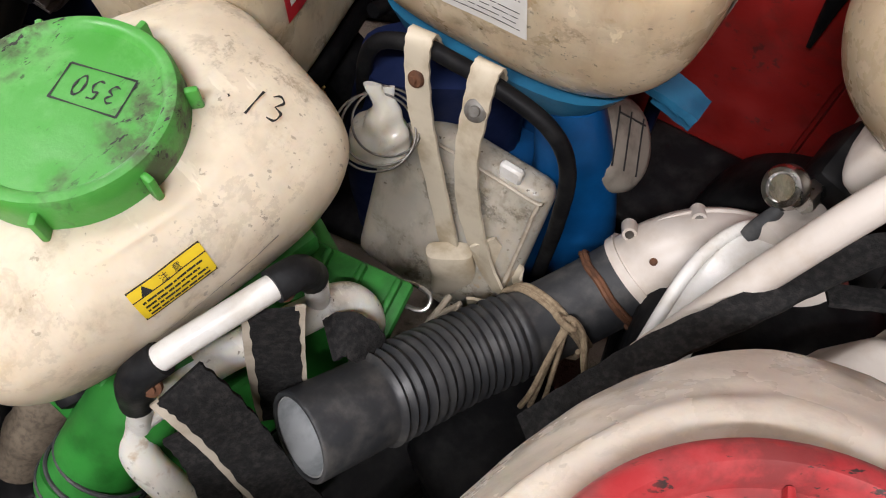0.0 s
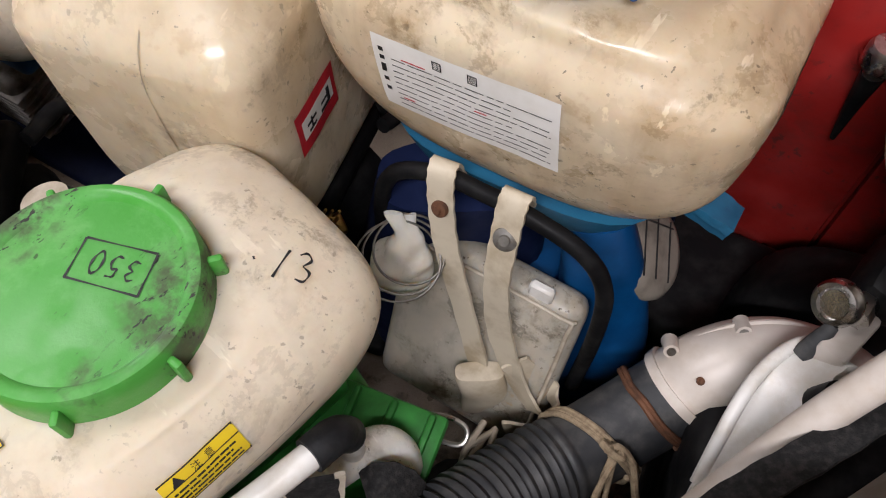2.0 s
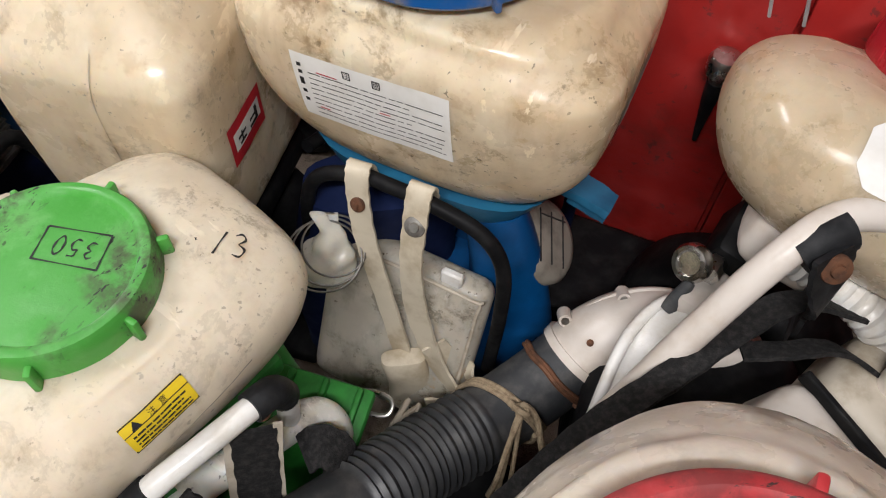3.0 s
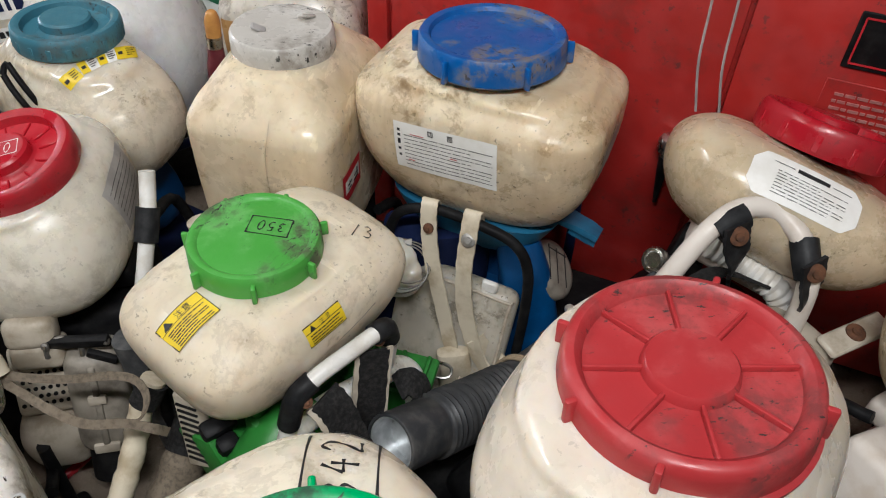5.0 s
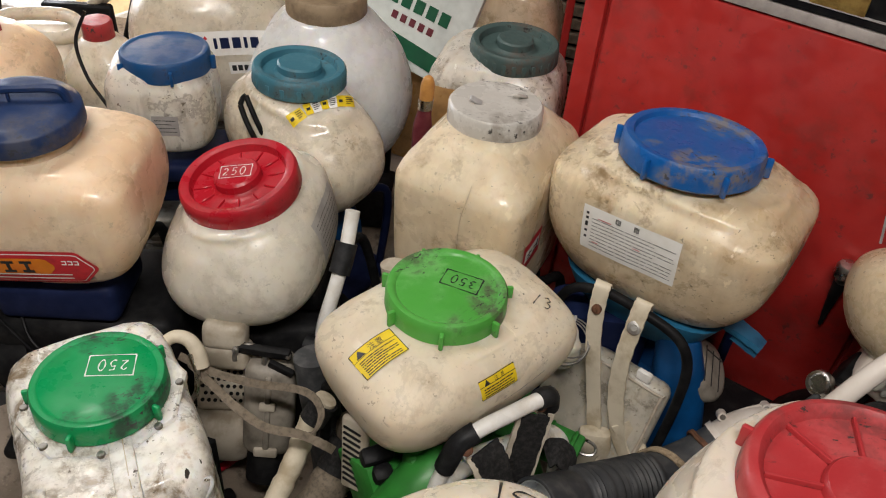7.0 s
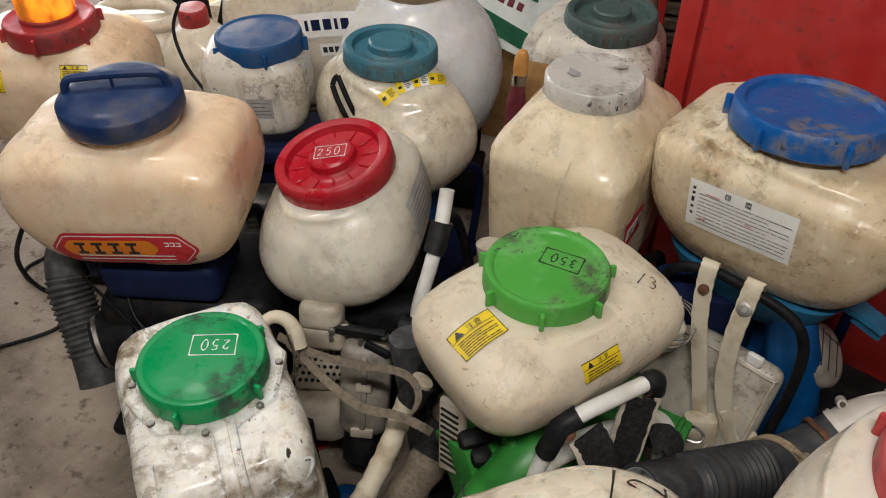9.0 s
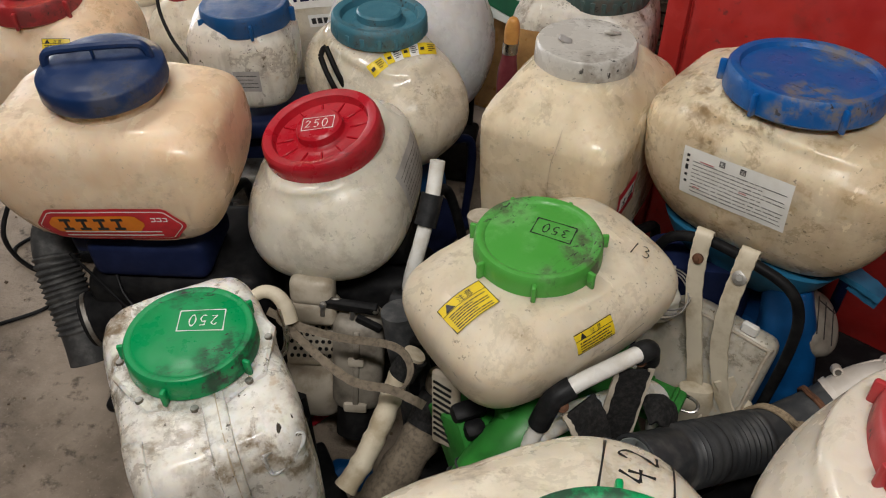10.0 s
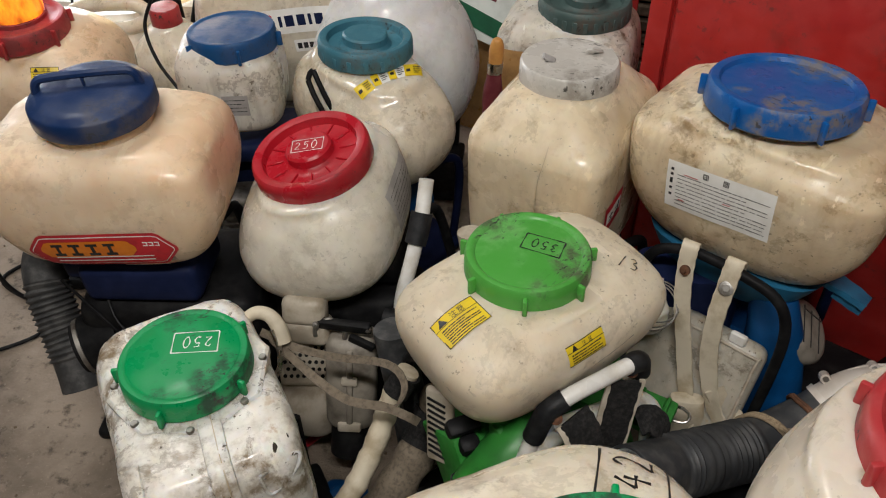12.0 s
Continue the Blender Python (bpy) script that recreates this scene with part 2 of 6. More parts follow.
def concrete(name, base, dark):
    n = Nodes(name)
    c = n.mix(n.ramp(n.noise(3.2, 7, 0.62), 0.38, 0.66), base, dark)
    c = n.mix(n.mul(n.ramp(n.noise(17, 6, 0.65), 0.53, 0.68), 0.8), c, tuple(0.35 * v for v in dark))
    c = n.mix(n.mul(n.ramp(n.noise(120, 3), 0.6, 0.7), 0.3), c, tuple(1.35 * v for v in base))
    n.bump(n.noise(38, 8, 0.7), 0.8, 0.012)
    return n.done(c, n.ramp(n.noise(11, 5), 0.3, 0.7, 0.6, 0.9))


FLOOR = concrete("stained_concrete", (0.37, 0.30, 0.235), (0.18, 0.143, 0.108))
# Kept dark so that the unseen walls bounce little light.
WALL = concrete("dark_wall", (0.16, 0.14, 0.11), (0.10, 0.085, 0.065))
for dull in (RUBBER, BLACK_CASE, NAVY_CASE, BLACK_WEB, RUBBER_GREY, HOSE_DARK, FLOOR):
    dull.node_tree.nodes["Principled BSDF"].inputs["Specular IOR Level"].default_value = 0.12 if dull in (BLACK_CASE, NAVY_CASE) else 0.25


# ---- building helpers ----
def finish(name, bm, material, parent=None, label="", angle=38):
    bmesh.ops.recalc_face_normals(bm, faces=bm.faces[:])
    me = bpy.data.meshes.new(name)
    bm.to_mesh(me)
    bm.free()
    me.shade_smooth()
    me.set_sharp_from_angle(angle=radians(angle))
    me.materials.append(material)
    ob = new(name, me)
    if parent is not None:
        ob.parent = parent
    if label:
        tagged(ob, label)
    return ob


def part(name, bm, material, parent, label="", angle=38):
    """One mesh under a thing or under a part, in the coordinates of its parent."""
    return finish(name, bm, material, parent, label, angle)


def thing(name, m, label, category, group=""):
    ob = new(name)
    ob.empty_display_size = 0.05
    ob.matrix_world = m
    return tagged(ob, label, category, group)


def structure(name, bm, material, label, angle=38):
    return tagged(finish(name, bm, material, None, "", angle), label, "", "", "structure")


def smooth_rows(rows, steps):
    """Catmull-Rom through rows of numbers."""
    p = np.array(rows, float)
    p = np.vstack([2 * p[0] - p[1], p, 2 * p[-1] - p[-2]])
    out = []
    for i in range(1, len(p) - 2):
        for s in range(steps):
            t = s / steps
            out.append(0.5 * (2 * p[i] + (p[i + 1] - p[i - 1]) * t + (2 * p[i - 1] - 5 * p[i] + 4 * p[i + 1] - p[i + 2]) * t * t
                              + (3 * p[i] - p[i - 1] - 3 * p[i + 1] + p[i + 2]) * t ** 3))
    out.append(p[-2])
    return np.array(out)


def skin(bm, rings, caps=True, closed=False):
    verts = [[bm.verts.new(p) for p in ring] for ring in rings]
    n = len(verts[0])
    pairs = list(zip(verts, verts[1:])) + ([(verts[-1], verts[0])] if closed else [])
    for a, b in pairs:
        for i in range(n):
            bm.faces.new((a[i], a[(i + 1) % n], b[(i + 1) % n], b[i]))
    if caps and not closed:
        bm.faces.new(verts[0])
        bm.faces.new(verts[-1])
    return bm


def loft(sections, seg=64, steps=6, wobble=0.0015):
    """A blow-moulded body: rows of z, half width, half depth, centre x, centre y and squareness."""
    rings = []
    for z, hx, hy, cx, cy, n in smooth_rows(sections, steps):
        hx, hy, n = max(hx, 0.004), max(hy, 0.004), max(n, 1.8)
        a = np.linspace(0, 2 * math.pi, 721)
        c, s = np.cos(a), np.sin(a)
        px, py = hx * np.sign(c) * np.abs(c) ** (2 / n), hy * np.sign(s) * np.abs(s) ** (2 / n)
        along = np.r_[0, np.cumsum(np.hypot(np.diff(px), np.diff(py)))]
        want = np.linspace(0, along[-1], seg, endpoint=False)
        ring = []
        for x, y in zip(np.interp(want, along, px), np.interp(want, along, py)):
            d = math.hypot(x, y) + 1e-9
            w = wobble * noise.noise((x * 14, y * 14, z * 14)) + 0.6 * wobble * noise.noise((x * 40, y * 40, z * 40))
            ring.append((cx + x + w * x / d, cy + y + w * y / d, z + w))
        rings.append(ring)
    return skin(bmesh.new(), rings)


def revolve(profile, seg=64, bm=None):
    bm = bm or bmesh.new()
    rings = [[(r * math.cos(2 * math.pi * i / seg), r * math.sin(2 * math.pi * i / seg), z) for i in range(seg)] for r, z in profile]
    return skin(bm, rings)


def sweep_frames(points, steps):
    p = smooth_rows(points, steps) if steps > 1 else np.array(points, float)
    t = np.gradient(p, axis=0)
    t /= np.linalg.norm(t, axis=1)[:, None] + 1e-12
    u = np.cross(t[0], (0.13, 0.27, 0.95))
    u /= np.linalg.norm(u)
    us = []
    for k in t:
        u = u - k * (u @ k)
        u /= np.linalg.norm(u) + 1e-12
        us.append(u)
    us = np.array(us)
    return p, t, us, np.cross(t, us)


def tube(points, radius, seg=12, steps=6, ripple=None, bm=None):
    """A round bar or hose; ripple: a function of the share of the length that scales the radius."""
    bm = bm or bmesh.new()
    p, _, u, v = sweep_frames(points, steps)
    along = np.r_[0, np.cumsum(np.linalg.norm(np.diff(p, axis=0), axis=1))]
    rings = []
    for k in range(len(p)):
        r = radius * (ripple(along[k] / along[-1]) if ripple else 1.0)
        rings.append([p[k] + r * (math.cos(a) * u[k] + math.sin(a) * v[k]) for a in np.linspace(0, 2 * math.pi, seg, endpoint=False)])
    return skin(bm, rings)


def ribbon(points, sides, width, thick, steps=8, bm=None):
    """A strap: points of its middle line and, for each, the way across it."""
    bm = bm or bmesh.new()
    rows = smooth_rows(np.hstack([np.array(points, float), np.array(sides, float)]), steps)
    p, s = rows[:, :3], rows[:, 3:]
    t = np.gradient(p, axis=0)
    t /= np.linalg.norm(t, axis=1)[:, None] + 1e-12
    rings = []
    for k in range(len(p)):
        a = s[k] - t[k] * (s[k] @ t[k])
        a /= np.linalg.norm(a) + 1e-12
        b = np.cross(t[k], a)
        w = width / 2 * (1 + 0.04 * math.sin(k * 1.7))
        rings.append([p[k] + a * w * x + b * thick / 2 * y for x, y in ((-1, -1), (1, -1), (1.02, 0), (1, 1), (-1, 1), (-1.02, 0))])
    return skin(bm, rings)


def box(sx, sy, sz, bevel=0.004, segs=2, m=None):
    bm = bmesh.new()
    bmesh.ops.create_cube(bm, size=1.0, matrix=Matrix.Diagonal((sx, sy, sz, 1)))
    if bevel:
        bmesh.ops.bevel(bm, geom=bm.edges[:], offset=bevel, segments=segs, profile=0.5, affect="EDGES")
    if m is not None:
        bm.transform(m)
    return bm


def moved(bm, m):
    bm.transform(m)
    return bm


def join(*meshes):
    """Several meshes of one part as one bmesh."""
    out = bmesh.new()
    for bm in meshes:
        me = bpy.data.meshes.new("joined")
        bm.to_mesh(me)
        out.from_mesh(me)
        bm.free()
        bpy.data.meshes.remove(me)
    return out


class Skin:
    """The outside of a body, on which labels and marks are laid."""

    def __init__(self, bm):
        self.tree = BVHTree.FromBMesh(bm)

    def lay(self, p, way, lift):
        hit, normal, _, _ = self.tree.ray_cast(Vector(p) - Vector(way) * 0.3, Vector(way))
        if hit is None:
            hit, normal, _, _ = self.tree.find_nearest(Vector(p))
        if normal.dot(Vector(way)) > 0:
            normal = -normal
        return hit + normal * lift


class Patch:
    """A place on a skin: its middle, the way to the right and the way up of what is drawn there."""

    def __init__(self, skin_of, middle, right, up):
        self.skin, self.o = skin_of, Vector(middle)
        self.r = Vector(right).normalized()
        self.u = (Vector(up) - self.r * Vector(up).dot(self.r)).normalized()
        self.way = -self.r.cross(self.u)

    def at(self, x, y, lift):
        return self.skin.lay(self.o + self.r * x + self.u * y, self.way, lift)

    def sheet(self, w, h, lift=0.0012, cut=0.0, nx=14, ny=8):
        bm = bmesh.new()
        grid = []
        for j in range(ny + 1):
            row = []
            for i in range(nx + 1):
                x, y = (i / nx - 0.5) * w, (j / ny - 0.5) * h
                if cut:
                    over = abs(x) + abs(y) - (w / 2 + h / 2 - cut)
                    if over > 0:
                        x -= math.copysign(over / 2, x)
                        y -= math.copysign(over / 2, y)
                row.append(bm.verts.new(self.at(x, y, lift)))
            grid.append(row)
        for j in range(ny):
            for i in range(nx):
                bm.faces.new((grid[j][i], grid[j][i + 1], grid[j + 1][i + 1], grid[j + 1][i]))
        return bm

    def slab(self, w, h, lift, nx=6, ny=12):
        """A raised moulding: a sheet with rounded sides that go into the skin."""
        bm = bmesh.new()
        steps = [(-0.5, -0.002), (-0.46, lift * 0.75), (-0.36, lift)]
        across = steps + [(0.0, lift)] + [(-x, d) for x, d in reversed(steps)]
        rows = []
        for j in range(ny + 1):
            y = (j / ny - 0.5) * h
            end = -0.002 if j in (0, ny) else None
            rows.append([bm.verts.new(self.at(x * w, y, end if end is not None else d)) for x, d in across])
        for a, b in zip(rows, rows[1:]):
            for i in range(len(across) - 1):
                bm.faces.new((a[i], a[i + 1], b[i + 1], b[i]))
        return bm

    def strokes(self, lines, width, lift=0.002, scale=1.0, bm=None):
        bm = bm or bmesh.new()
        for line in lines:
            pts = np.array(line, float) * scale
            fine = smooth_rows(pts, 5) if len(pts) > 2 else np.array([pts[0] + (pts[-1] - pts[0]) * k / 6 for k in range(7)])
            t = np.gradient(fine, axis=0)
            t /= np.linalg.norm(t, axis=1)[:, None] + 1e-9
            rows = []
            for k, (q, d) in enumerate(zip(fine, t)):
                w = width / 2 * (0.8 + 0.3 * math.sin(k * 0.9 + len(line)))
                rows.append([bm.verts.new(self.at(q[0] - d[1] * w * e, q[1] + d[0] * w * e, lift)) for e in (-1, 1)])
            for a, b in zip(rows, rows[1:]):
                bm.faces.new((a[0], a[1], b[1], b[0]))
        return bm

    def bars(self, rects, lift=0.002, bm=None):
        bm = bm or bmesh.new()
        for x, y, w, h in rects:
            n = max(1, int(w / 0.008))
            rows = [[bm.verts.new(self.at(x + w * k / n, y + h * e, lift)) for e in (0, 1)] for k in range(n + 1)]
            for a, b in zip(rows, rows[1:]):
                bm.faces.new((a[0], a[1], b[1], b[0]))
        return bm

    def words(self, body, size, x, y, lift=0.002):
        cu = bpy.data.curves.new("words", "FONT")
        cu.body, cu.size, cu.resolution_u = body, size, 3
        ob = new("words", cu)
        me = bpy.data.meshes.new_from_object(ob.evaluated_get(bpy.context.evaluated_depsgraph_get()))
        bm = bmesh.new()
        bm.from_mesh(me)
        bpy.data.objects.remove(ob)
        bpy.data.curves.remove(cu)
        bpy.data.meshes.remove(me)
        for v in bm.verts:
            v.co = self.at(x + v.co.x, y + v.co.y, lift)
        return bm


DIGITS = {
    "0": [[(0.5, 1), (0.12, 0.75), (0.1, 0.3), (0.45, 0), (0.85, 0.3), (0.85, 0.75), (0.5, 1)]],
    "1": [[(0.5, 1), (0.45, 0)]],
    "2": [[(0.1, 0.78), (0.4, 1), (0.8, 0.8), (0.55, 0.4), (0.1, 0.02)], [(0.1, 0.02), (0.9, 0.04)]],
    "3": [[(0.1, 0.9), (0.5, 1), (0.8, 0.78), (0.4, 0.52)], [(0.4, 0.52), (0.85, 0.32), (0.6, 0.02), (0.1, 0.06)]],
    "4": [[(0.55, 1), (0.1, 0.4)], [(0.1, 0.4), (0.95, 0.42)], [(0.68, 0.75), (0.62, 0)]],
    "5": [[(0.85, 0.98), (0.25, 0.95)], [(0.25, 0.95), (0.2, 0.55)], [(0.2, 0.55), (0.6, 0.62), (0.85, 0.32), (0.55, 0.02), (0.1, 0.06)]],
    "/": [[(0.95, 1.05), (0.3, -0.05)]],
    "-": [[(0.35, 0.55), (0.45, 0.6)]],
    ".": [[(0.4, 0.62), (0.5, 0.5)]],
}


def written(text, size, boxed=0.0):
    """Handwritten figures as lines, centred, with a drawn frame round them where boxed is given."""
    pitch, lines = 0.78 * size, []
    x0 = -pitch * len(text) / 2
    for k, ch in enumerate(text):
        for line in DIGITS[ch]:
            lines.append([(x0 + (k + 0.68 * x) * pitch, (y - 0.5) * size * (0.9 + 0.1 * ((k * 7) % 3))) for x, y in line])
    if boxed:
        w, h = -x0 + boxed, size / 2 + boxed
        lines += [[(-w, h), (w * 0.97, h * 0.96)], [(w * 0.97, h), (w, -h)], [(w, -h), (-w * 0.95, -h * 1.04)], [(-w * 0.95, -h), (-w, h * 1.04)]]
    return lines


def print_rows(w, h, rows, seed, gap=0.45, inset=0.06):
    """Bars in place of small print: rows of broken strips inside a sheet."""
    rnd = random.Random(seed)
    out, step = [], h * (1 - 2 * inset) / rows
    for k in range(rows):
        y, x, end = h / 2 - inset * h - (k + 1) * step, -w / 2 + inset * w, w / 2 - inset * w
        end -= rnd.random() * 0.35 * w if k % 3 == 1 else 0
        while x < end:
            d = min(rnd.uniform(0.03, 0.16) * w, end - x)
            out.append((x, y + step * gap / 2, d, step * (1 - gap)))
            x += d + rnd.uniform(0.008, 0.02) * w
    return out


# ---- lids ----
def lug_mesh(h):
    return box(0.012, 0.007, h, 0.0025, 2)


def lid_with_lugs(owner, m, r, h, material, lugs, first, label, dish=0.006, tall=0.8):
    prof = [(r * 0.55, 0.0), (r * 0.97, 0.0), (r, 0.004), (r * 0.99, h * 0.55), (r * 0.985, h - 0.006), (r * 0.955, h - 0.001), (r * 0.9, h),
            (r * 0.85, h - 0.002), (r * 0.82, h - dish), (r * 0.5, h - dish + 0.0015), (0.004, h - dish + 0.002)]
    lid = part("lid", revolve(prof, 72), material, owner, label)
    lid.matrix_local = m
    mesh = None
    for k in range(lugs):
        a = radians(first) + 2 * math.pi * k / lugs
        place = Matrix.Translation((math.cos(a) * (r + 0.004), math.sin(a) * (r + 0.004), h * tall / 2)) @ Matrix.Rotation(a, 4, "Z")
        if mesh is None:
            lug = part("lug", lug_mesh(h * tall), material, lid)
            mesh = lug.data
        else:
            lug = new("lug", mesh)
            lug.parent = lid
        lug.matrix_local = place
    return lid


def lid_with_knob(owner, m, r, h, material, ribs, label, knob=0.42, grips=28):
    prof = [(r * 0.6, 0.0), (r * 0.98, 0.0), (r, 0.004), (r * 1.0, h * 0.72), (r * 0.985, h - 0.004), (r * 0.95, h), (r * 0.86, h), (r * 0.81, h - 0.003),
            (r * 0.78, h - 0.017), (r * 0.55, h - 0.019), (r * (knob + 0.05), h - 0.017), (r * knob, h - 0.012), (r * (knob - 0.01), h + 0.002),
            (r * (knob - 0.05), h + 0.006), (0.004, h + 0.006)]
    lid = part("lid", revolve(prof, 72), material, owner, label)
    lid.matrix_local = m
    mesh = None
    for k in range(ribs):
        a = 2 * math.pi * k / ribs
        place = Matrix.Translation((math.cos(a) * r * 0.62, math.sin(a) * r * 0.62, h - 0.0175)) @ Matrix.Rotation(a, 4, "Z")
        if mesh is None:
            rib = part("rib", box(r * 0.3, 0.003, 0.006, 0.001, 1), material, lid)
            mesh = rib.data
        else:
            rib = new("rib", mesh)
            rib.parent = lid
        rib.matrix_local = place
    notch = None
    for k in range(grips):
        a = 2 * math.pi * k / grips
        place = Matrix.Translation((math.cos(a) * (r - 0.0012), math.sin(a) * (r - 0.0012), h * 0.36)) @ Matrix.Rotation(a, 4, "Z")
        if notch is None:
            grip = part("grip", box(0.004, 0.011, h * 0.55, 0.0015, 1), material, lid)
            notch = grip.data
        else:
            grip = new("grip", notch)
            grip.parent = lid
        grip.matrix_local = place
    return lid


def lid_with_spokes(owner, m, r, h, material, label):
    """The wide lid with a raised hub, eight spokes, a rolled rim and lugs."""
    prof = [(r * 0.7, -0.004), (r * 1.02, -0.004), (r * 1.025, 0.003), (r * 0.985, 0.006), (r * 0.975, h * 0.7), (r * 0.955, h - 0.004), (r * 0.92, h), (r * 0.87, h + 0.001),
            (r * 0.83, h - 0.003), (r * 0.80, h - 0.013), (r * 0.55, h - 0.014), (r * 0.375, h - 0.014), (r * 0.365, h - 0.006), (r * 0.34, h - 0.002), (0.004, h - 0.001)]
    lid = part("lid", revolve(prof, 96), material, owner, label)
    lid.matrix_local = m
    mesh = lug_me = None
    for k in range(8):
        a = radians(37) + 2 * math.pi * k / 8
        place = Matrix.Translation((math.cos(a) * r * 0.585, math.sin(a) * r * 0.585, h - 0.011)) @ Matrix.Rotation(a, 4, "Z")
        if mesh is None:
            spoke = part("spoke", box(r * 0.45, 0.0045, 0.009, 0.0018, 2), material, lid)
            mesh = spoke.data
        else:
            spoke = new("spoke", mesh)
            spoke.parent = lid
        spoke.matrix_local = place
        if k % 2 == 0 or k == 3:
            b = a + radians(20)
            place = Matrix.Translation((math.cos(b) * r * 0.99, math.sin(b) * r * 0.99, h * 0.48)) @ Matrix.Rotation(b, 4, "Z")
            if lug_me is None:
                lug = part("lug", box(0.014, 0.008, h * 0.9, 0.003, 2), material, lid)
                lug_me = lug.data
            else:
                lug = new("lug", lug_me)
                lug.parent = lid
            lug.matrix_local = place
    return lid


def lid_at(owner, x, y, z, lean_x=0.0, lean_y=0.0, yaw=0.0):
    """Where a lid sits: its middle in the room, how it leans (degrees) and how it is turned."""
    n = Vector((math.tan(radians(lean_x)), math.tan(radians(lean_y)), 1)).normalized()
    turned = Vector((0, 0, 1)).rotation_difference(n).to_matrix().to_4x4() @ Matrix.Rotation(radians(yaw), 4, "Z")
    return owner.matrix_world.inverted() @ Matrix.Translation((x, y, z)) @ turned


def neck(owner, m, r, h, material):
    prof = [(r * 0.7, -0.02), (r * 1.03, -0.02), (r * 1.0, -0.008), (r * 0.97, 0.0), (r * 0.97, h), (r * 0.8, h)]
    ob = part("neck", revolve(prof, 48), material, owner)
    ob.matrix_local = m
    return ob


# ---- blower units under the tanks ----
def volute(r, depth, bm=None):
    """A fan case: a drum on its side with rounded rims and a raised centre."""
    prof = [(0.004, 0), (r * 0.35, 0.0), (r * 0.4, 0.012), (r * 0.85, 0.018), (r * 0.97, 0.03), (r, 0.05), (r, depth - 0.05), (r * 0.97, depth - 0.03), (r * 0.85, depth - 0.014),
            (r * 0.4, depth - 0.01), (r * 0.36, depth), (0.004, depth)]
    return revolve(prof, 48, bm)


def blower(owner, top, case, engine=ALLOY, yaw=0, rack=BLACK_CASE, fan=0.15):
    """Fan case, engine, tank bracket, base and tube frame, all under one tank."""
    turn = pose(0, 0, 0, 0, 0, yaw)
    drum = moved(volute(fan, 0.13), turn @ pose(0, 0.09, 0.06 + fan, 90, 0, 0))
    part("fan_case", drum, case, owner)
    block = part("engine", box(0.15, 0.1, 0.17, 0.02, 3, turn @ pose(0, -0.06, 0.2)), engine, owner)
    fin_me = None
    for k in range(7):
        if fin_me is None:
            fin = part("fin", box(0.165, 0.112, 0.005, 0.001, 1, turn @ pose(0, -0.06, 0)), engine, block)
            fin_me = fin.data
        else:
            fin = new("fin", fin_me)
            fin.parent = block
        fin.matrix_local = pose(0, 0, 0.15 + 0.018 * k)
    part("bracket", box(0.24, 0.17, 0.05, 0.015, 3, turn @ pose(0, 0, top - 0.03)), case, owner)
    part("base", box(0.36, 0.27, 0.03, 0.012, 3, turn @ pose(0, 0, 0.02)), rack, owner)
    for side in (-1, 1):
        bar = tube([turn @ Vector(p) for p in ((side * 0.15, 0.12, 0.025), (side * 0.155, 0.135, 0.2), (side * 0.15, 0.13, top - 0.06), (side * 0.13, 0.06, top - 0.025))], 0.011, 10, 5)
        part("frame_bar", bar, rack, owner)


def world_part(name, bm, material, owner, label="", angle=38):
    """A part given in the room's coordinates."""
    bm.transform(owner.matrix_world.inverted())
    return part(name, bm, material, owner, label, angle)


def hose(points, r, wall, seg=40, steps=24, ripple=None, deep=0.12):
    """An open hose: its mouth is at the first point and shows the inside."""
    p, _, u, v = sweep_frames(points, steps)
    along = np.r_[0, np.cumsum(np.linalg.norm(np.diff(p, axis=0), axis=1))] 
    along /= along[-1]
    angles = np.linspace(0, 2 * math.pi, seg, endpoint=False)
    ring = lambda k, rad: [p[k] + rad * (math.cos(a) * u[k] + math.sin(a) * v[k]) for a in angles]
    inner = [k for k in range(len(p)) if along[k] <= deep][::3][::-1]
    rings = [ring(k, r - wall) for k in inner] + [ring(0, r * 1.0)] + [ring(k, r * (ripple(along[k]) if ripple else 1.0)) for k in range(1, len(p))]
    return skin(bmesh.new(), rings)


# ---- the large structure ----
structure("floor", box(7.2, 4.66, 0.1, 0, 1, pose(-0.3, 0.13, -0.05)), FLOOR, "stained grey concrete workshop floor with oil marks")
# Unseen ceiling and walls, added to enclose the room and keep sun out.
structure("ceiling", box(7.2, 4.66, 0.1, 0, 1, pose(-0.3, 0.13, 2.75)), WALL, "unseen dark workshop ceiling, added to close the room")
structure("wall_south", box(7.2, 0.12, 2.7, 0, 1, pose(-0.3, -2.14, 1.35)), WALL, "unseen dark workshop wall, added to close the room")
structure("wall_east", box(0.12, 4.42, 2.7, 0, 1, pose(3.24, 0.13, 1.35)), WALL, "unseen dark workshop wall, added to close the room")
structure("wall_west", box(0.12, 4.42, 2.7, 0, 1, pose(-3.84, 0.13, 1.35)), WALL, "unseen dark workshop wall, added to close the room")
# Third box: unseen panel above the doorway, added to cut off the sun.
structure("wall_north", join(box(4.55, 0.12, 2.7, 0, 1, pose(1.025, 2.4, 1.35)), box(0.9, 0.12, 2.7, 0, 1, pose(-3.45, 2.4, 1.35)), box(1.75, 0.12, 1.55, 0, 1, pose(-2.125, 2.4, 1.925))),
          WALL, "workshop wall with a doorway to daylight, its upper part closed off")
structure("ground", box(40, 30, 0.1, 0, 1, pose(-2, 17.47, -0.055)), concrete("sunlit_concrete", (0.78, 0.76, 0.72), (0.70, 0.68, 0.63)), "pale sunlit concrete yard outside the doorway")

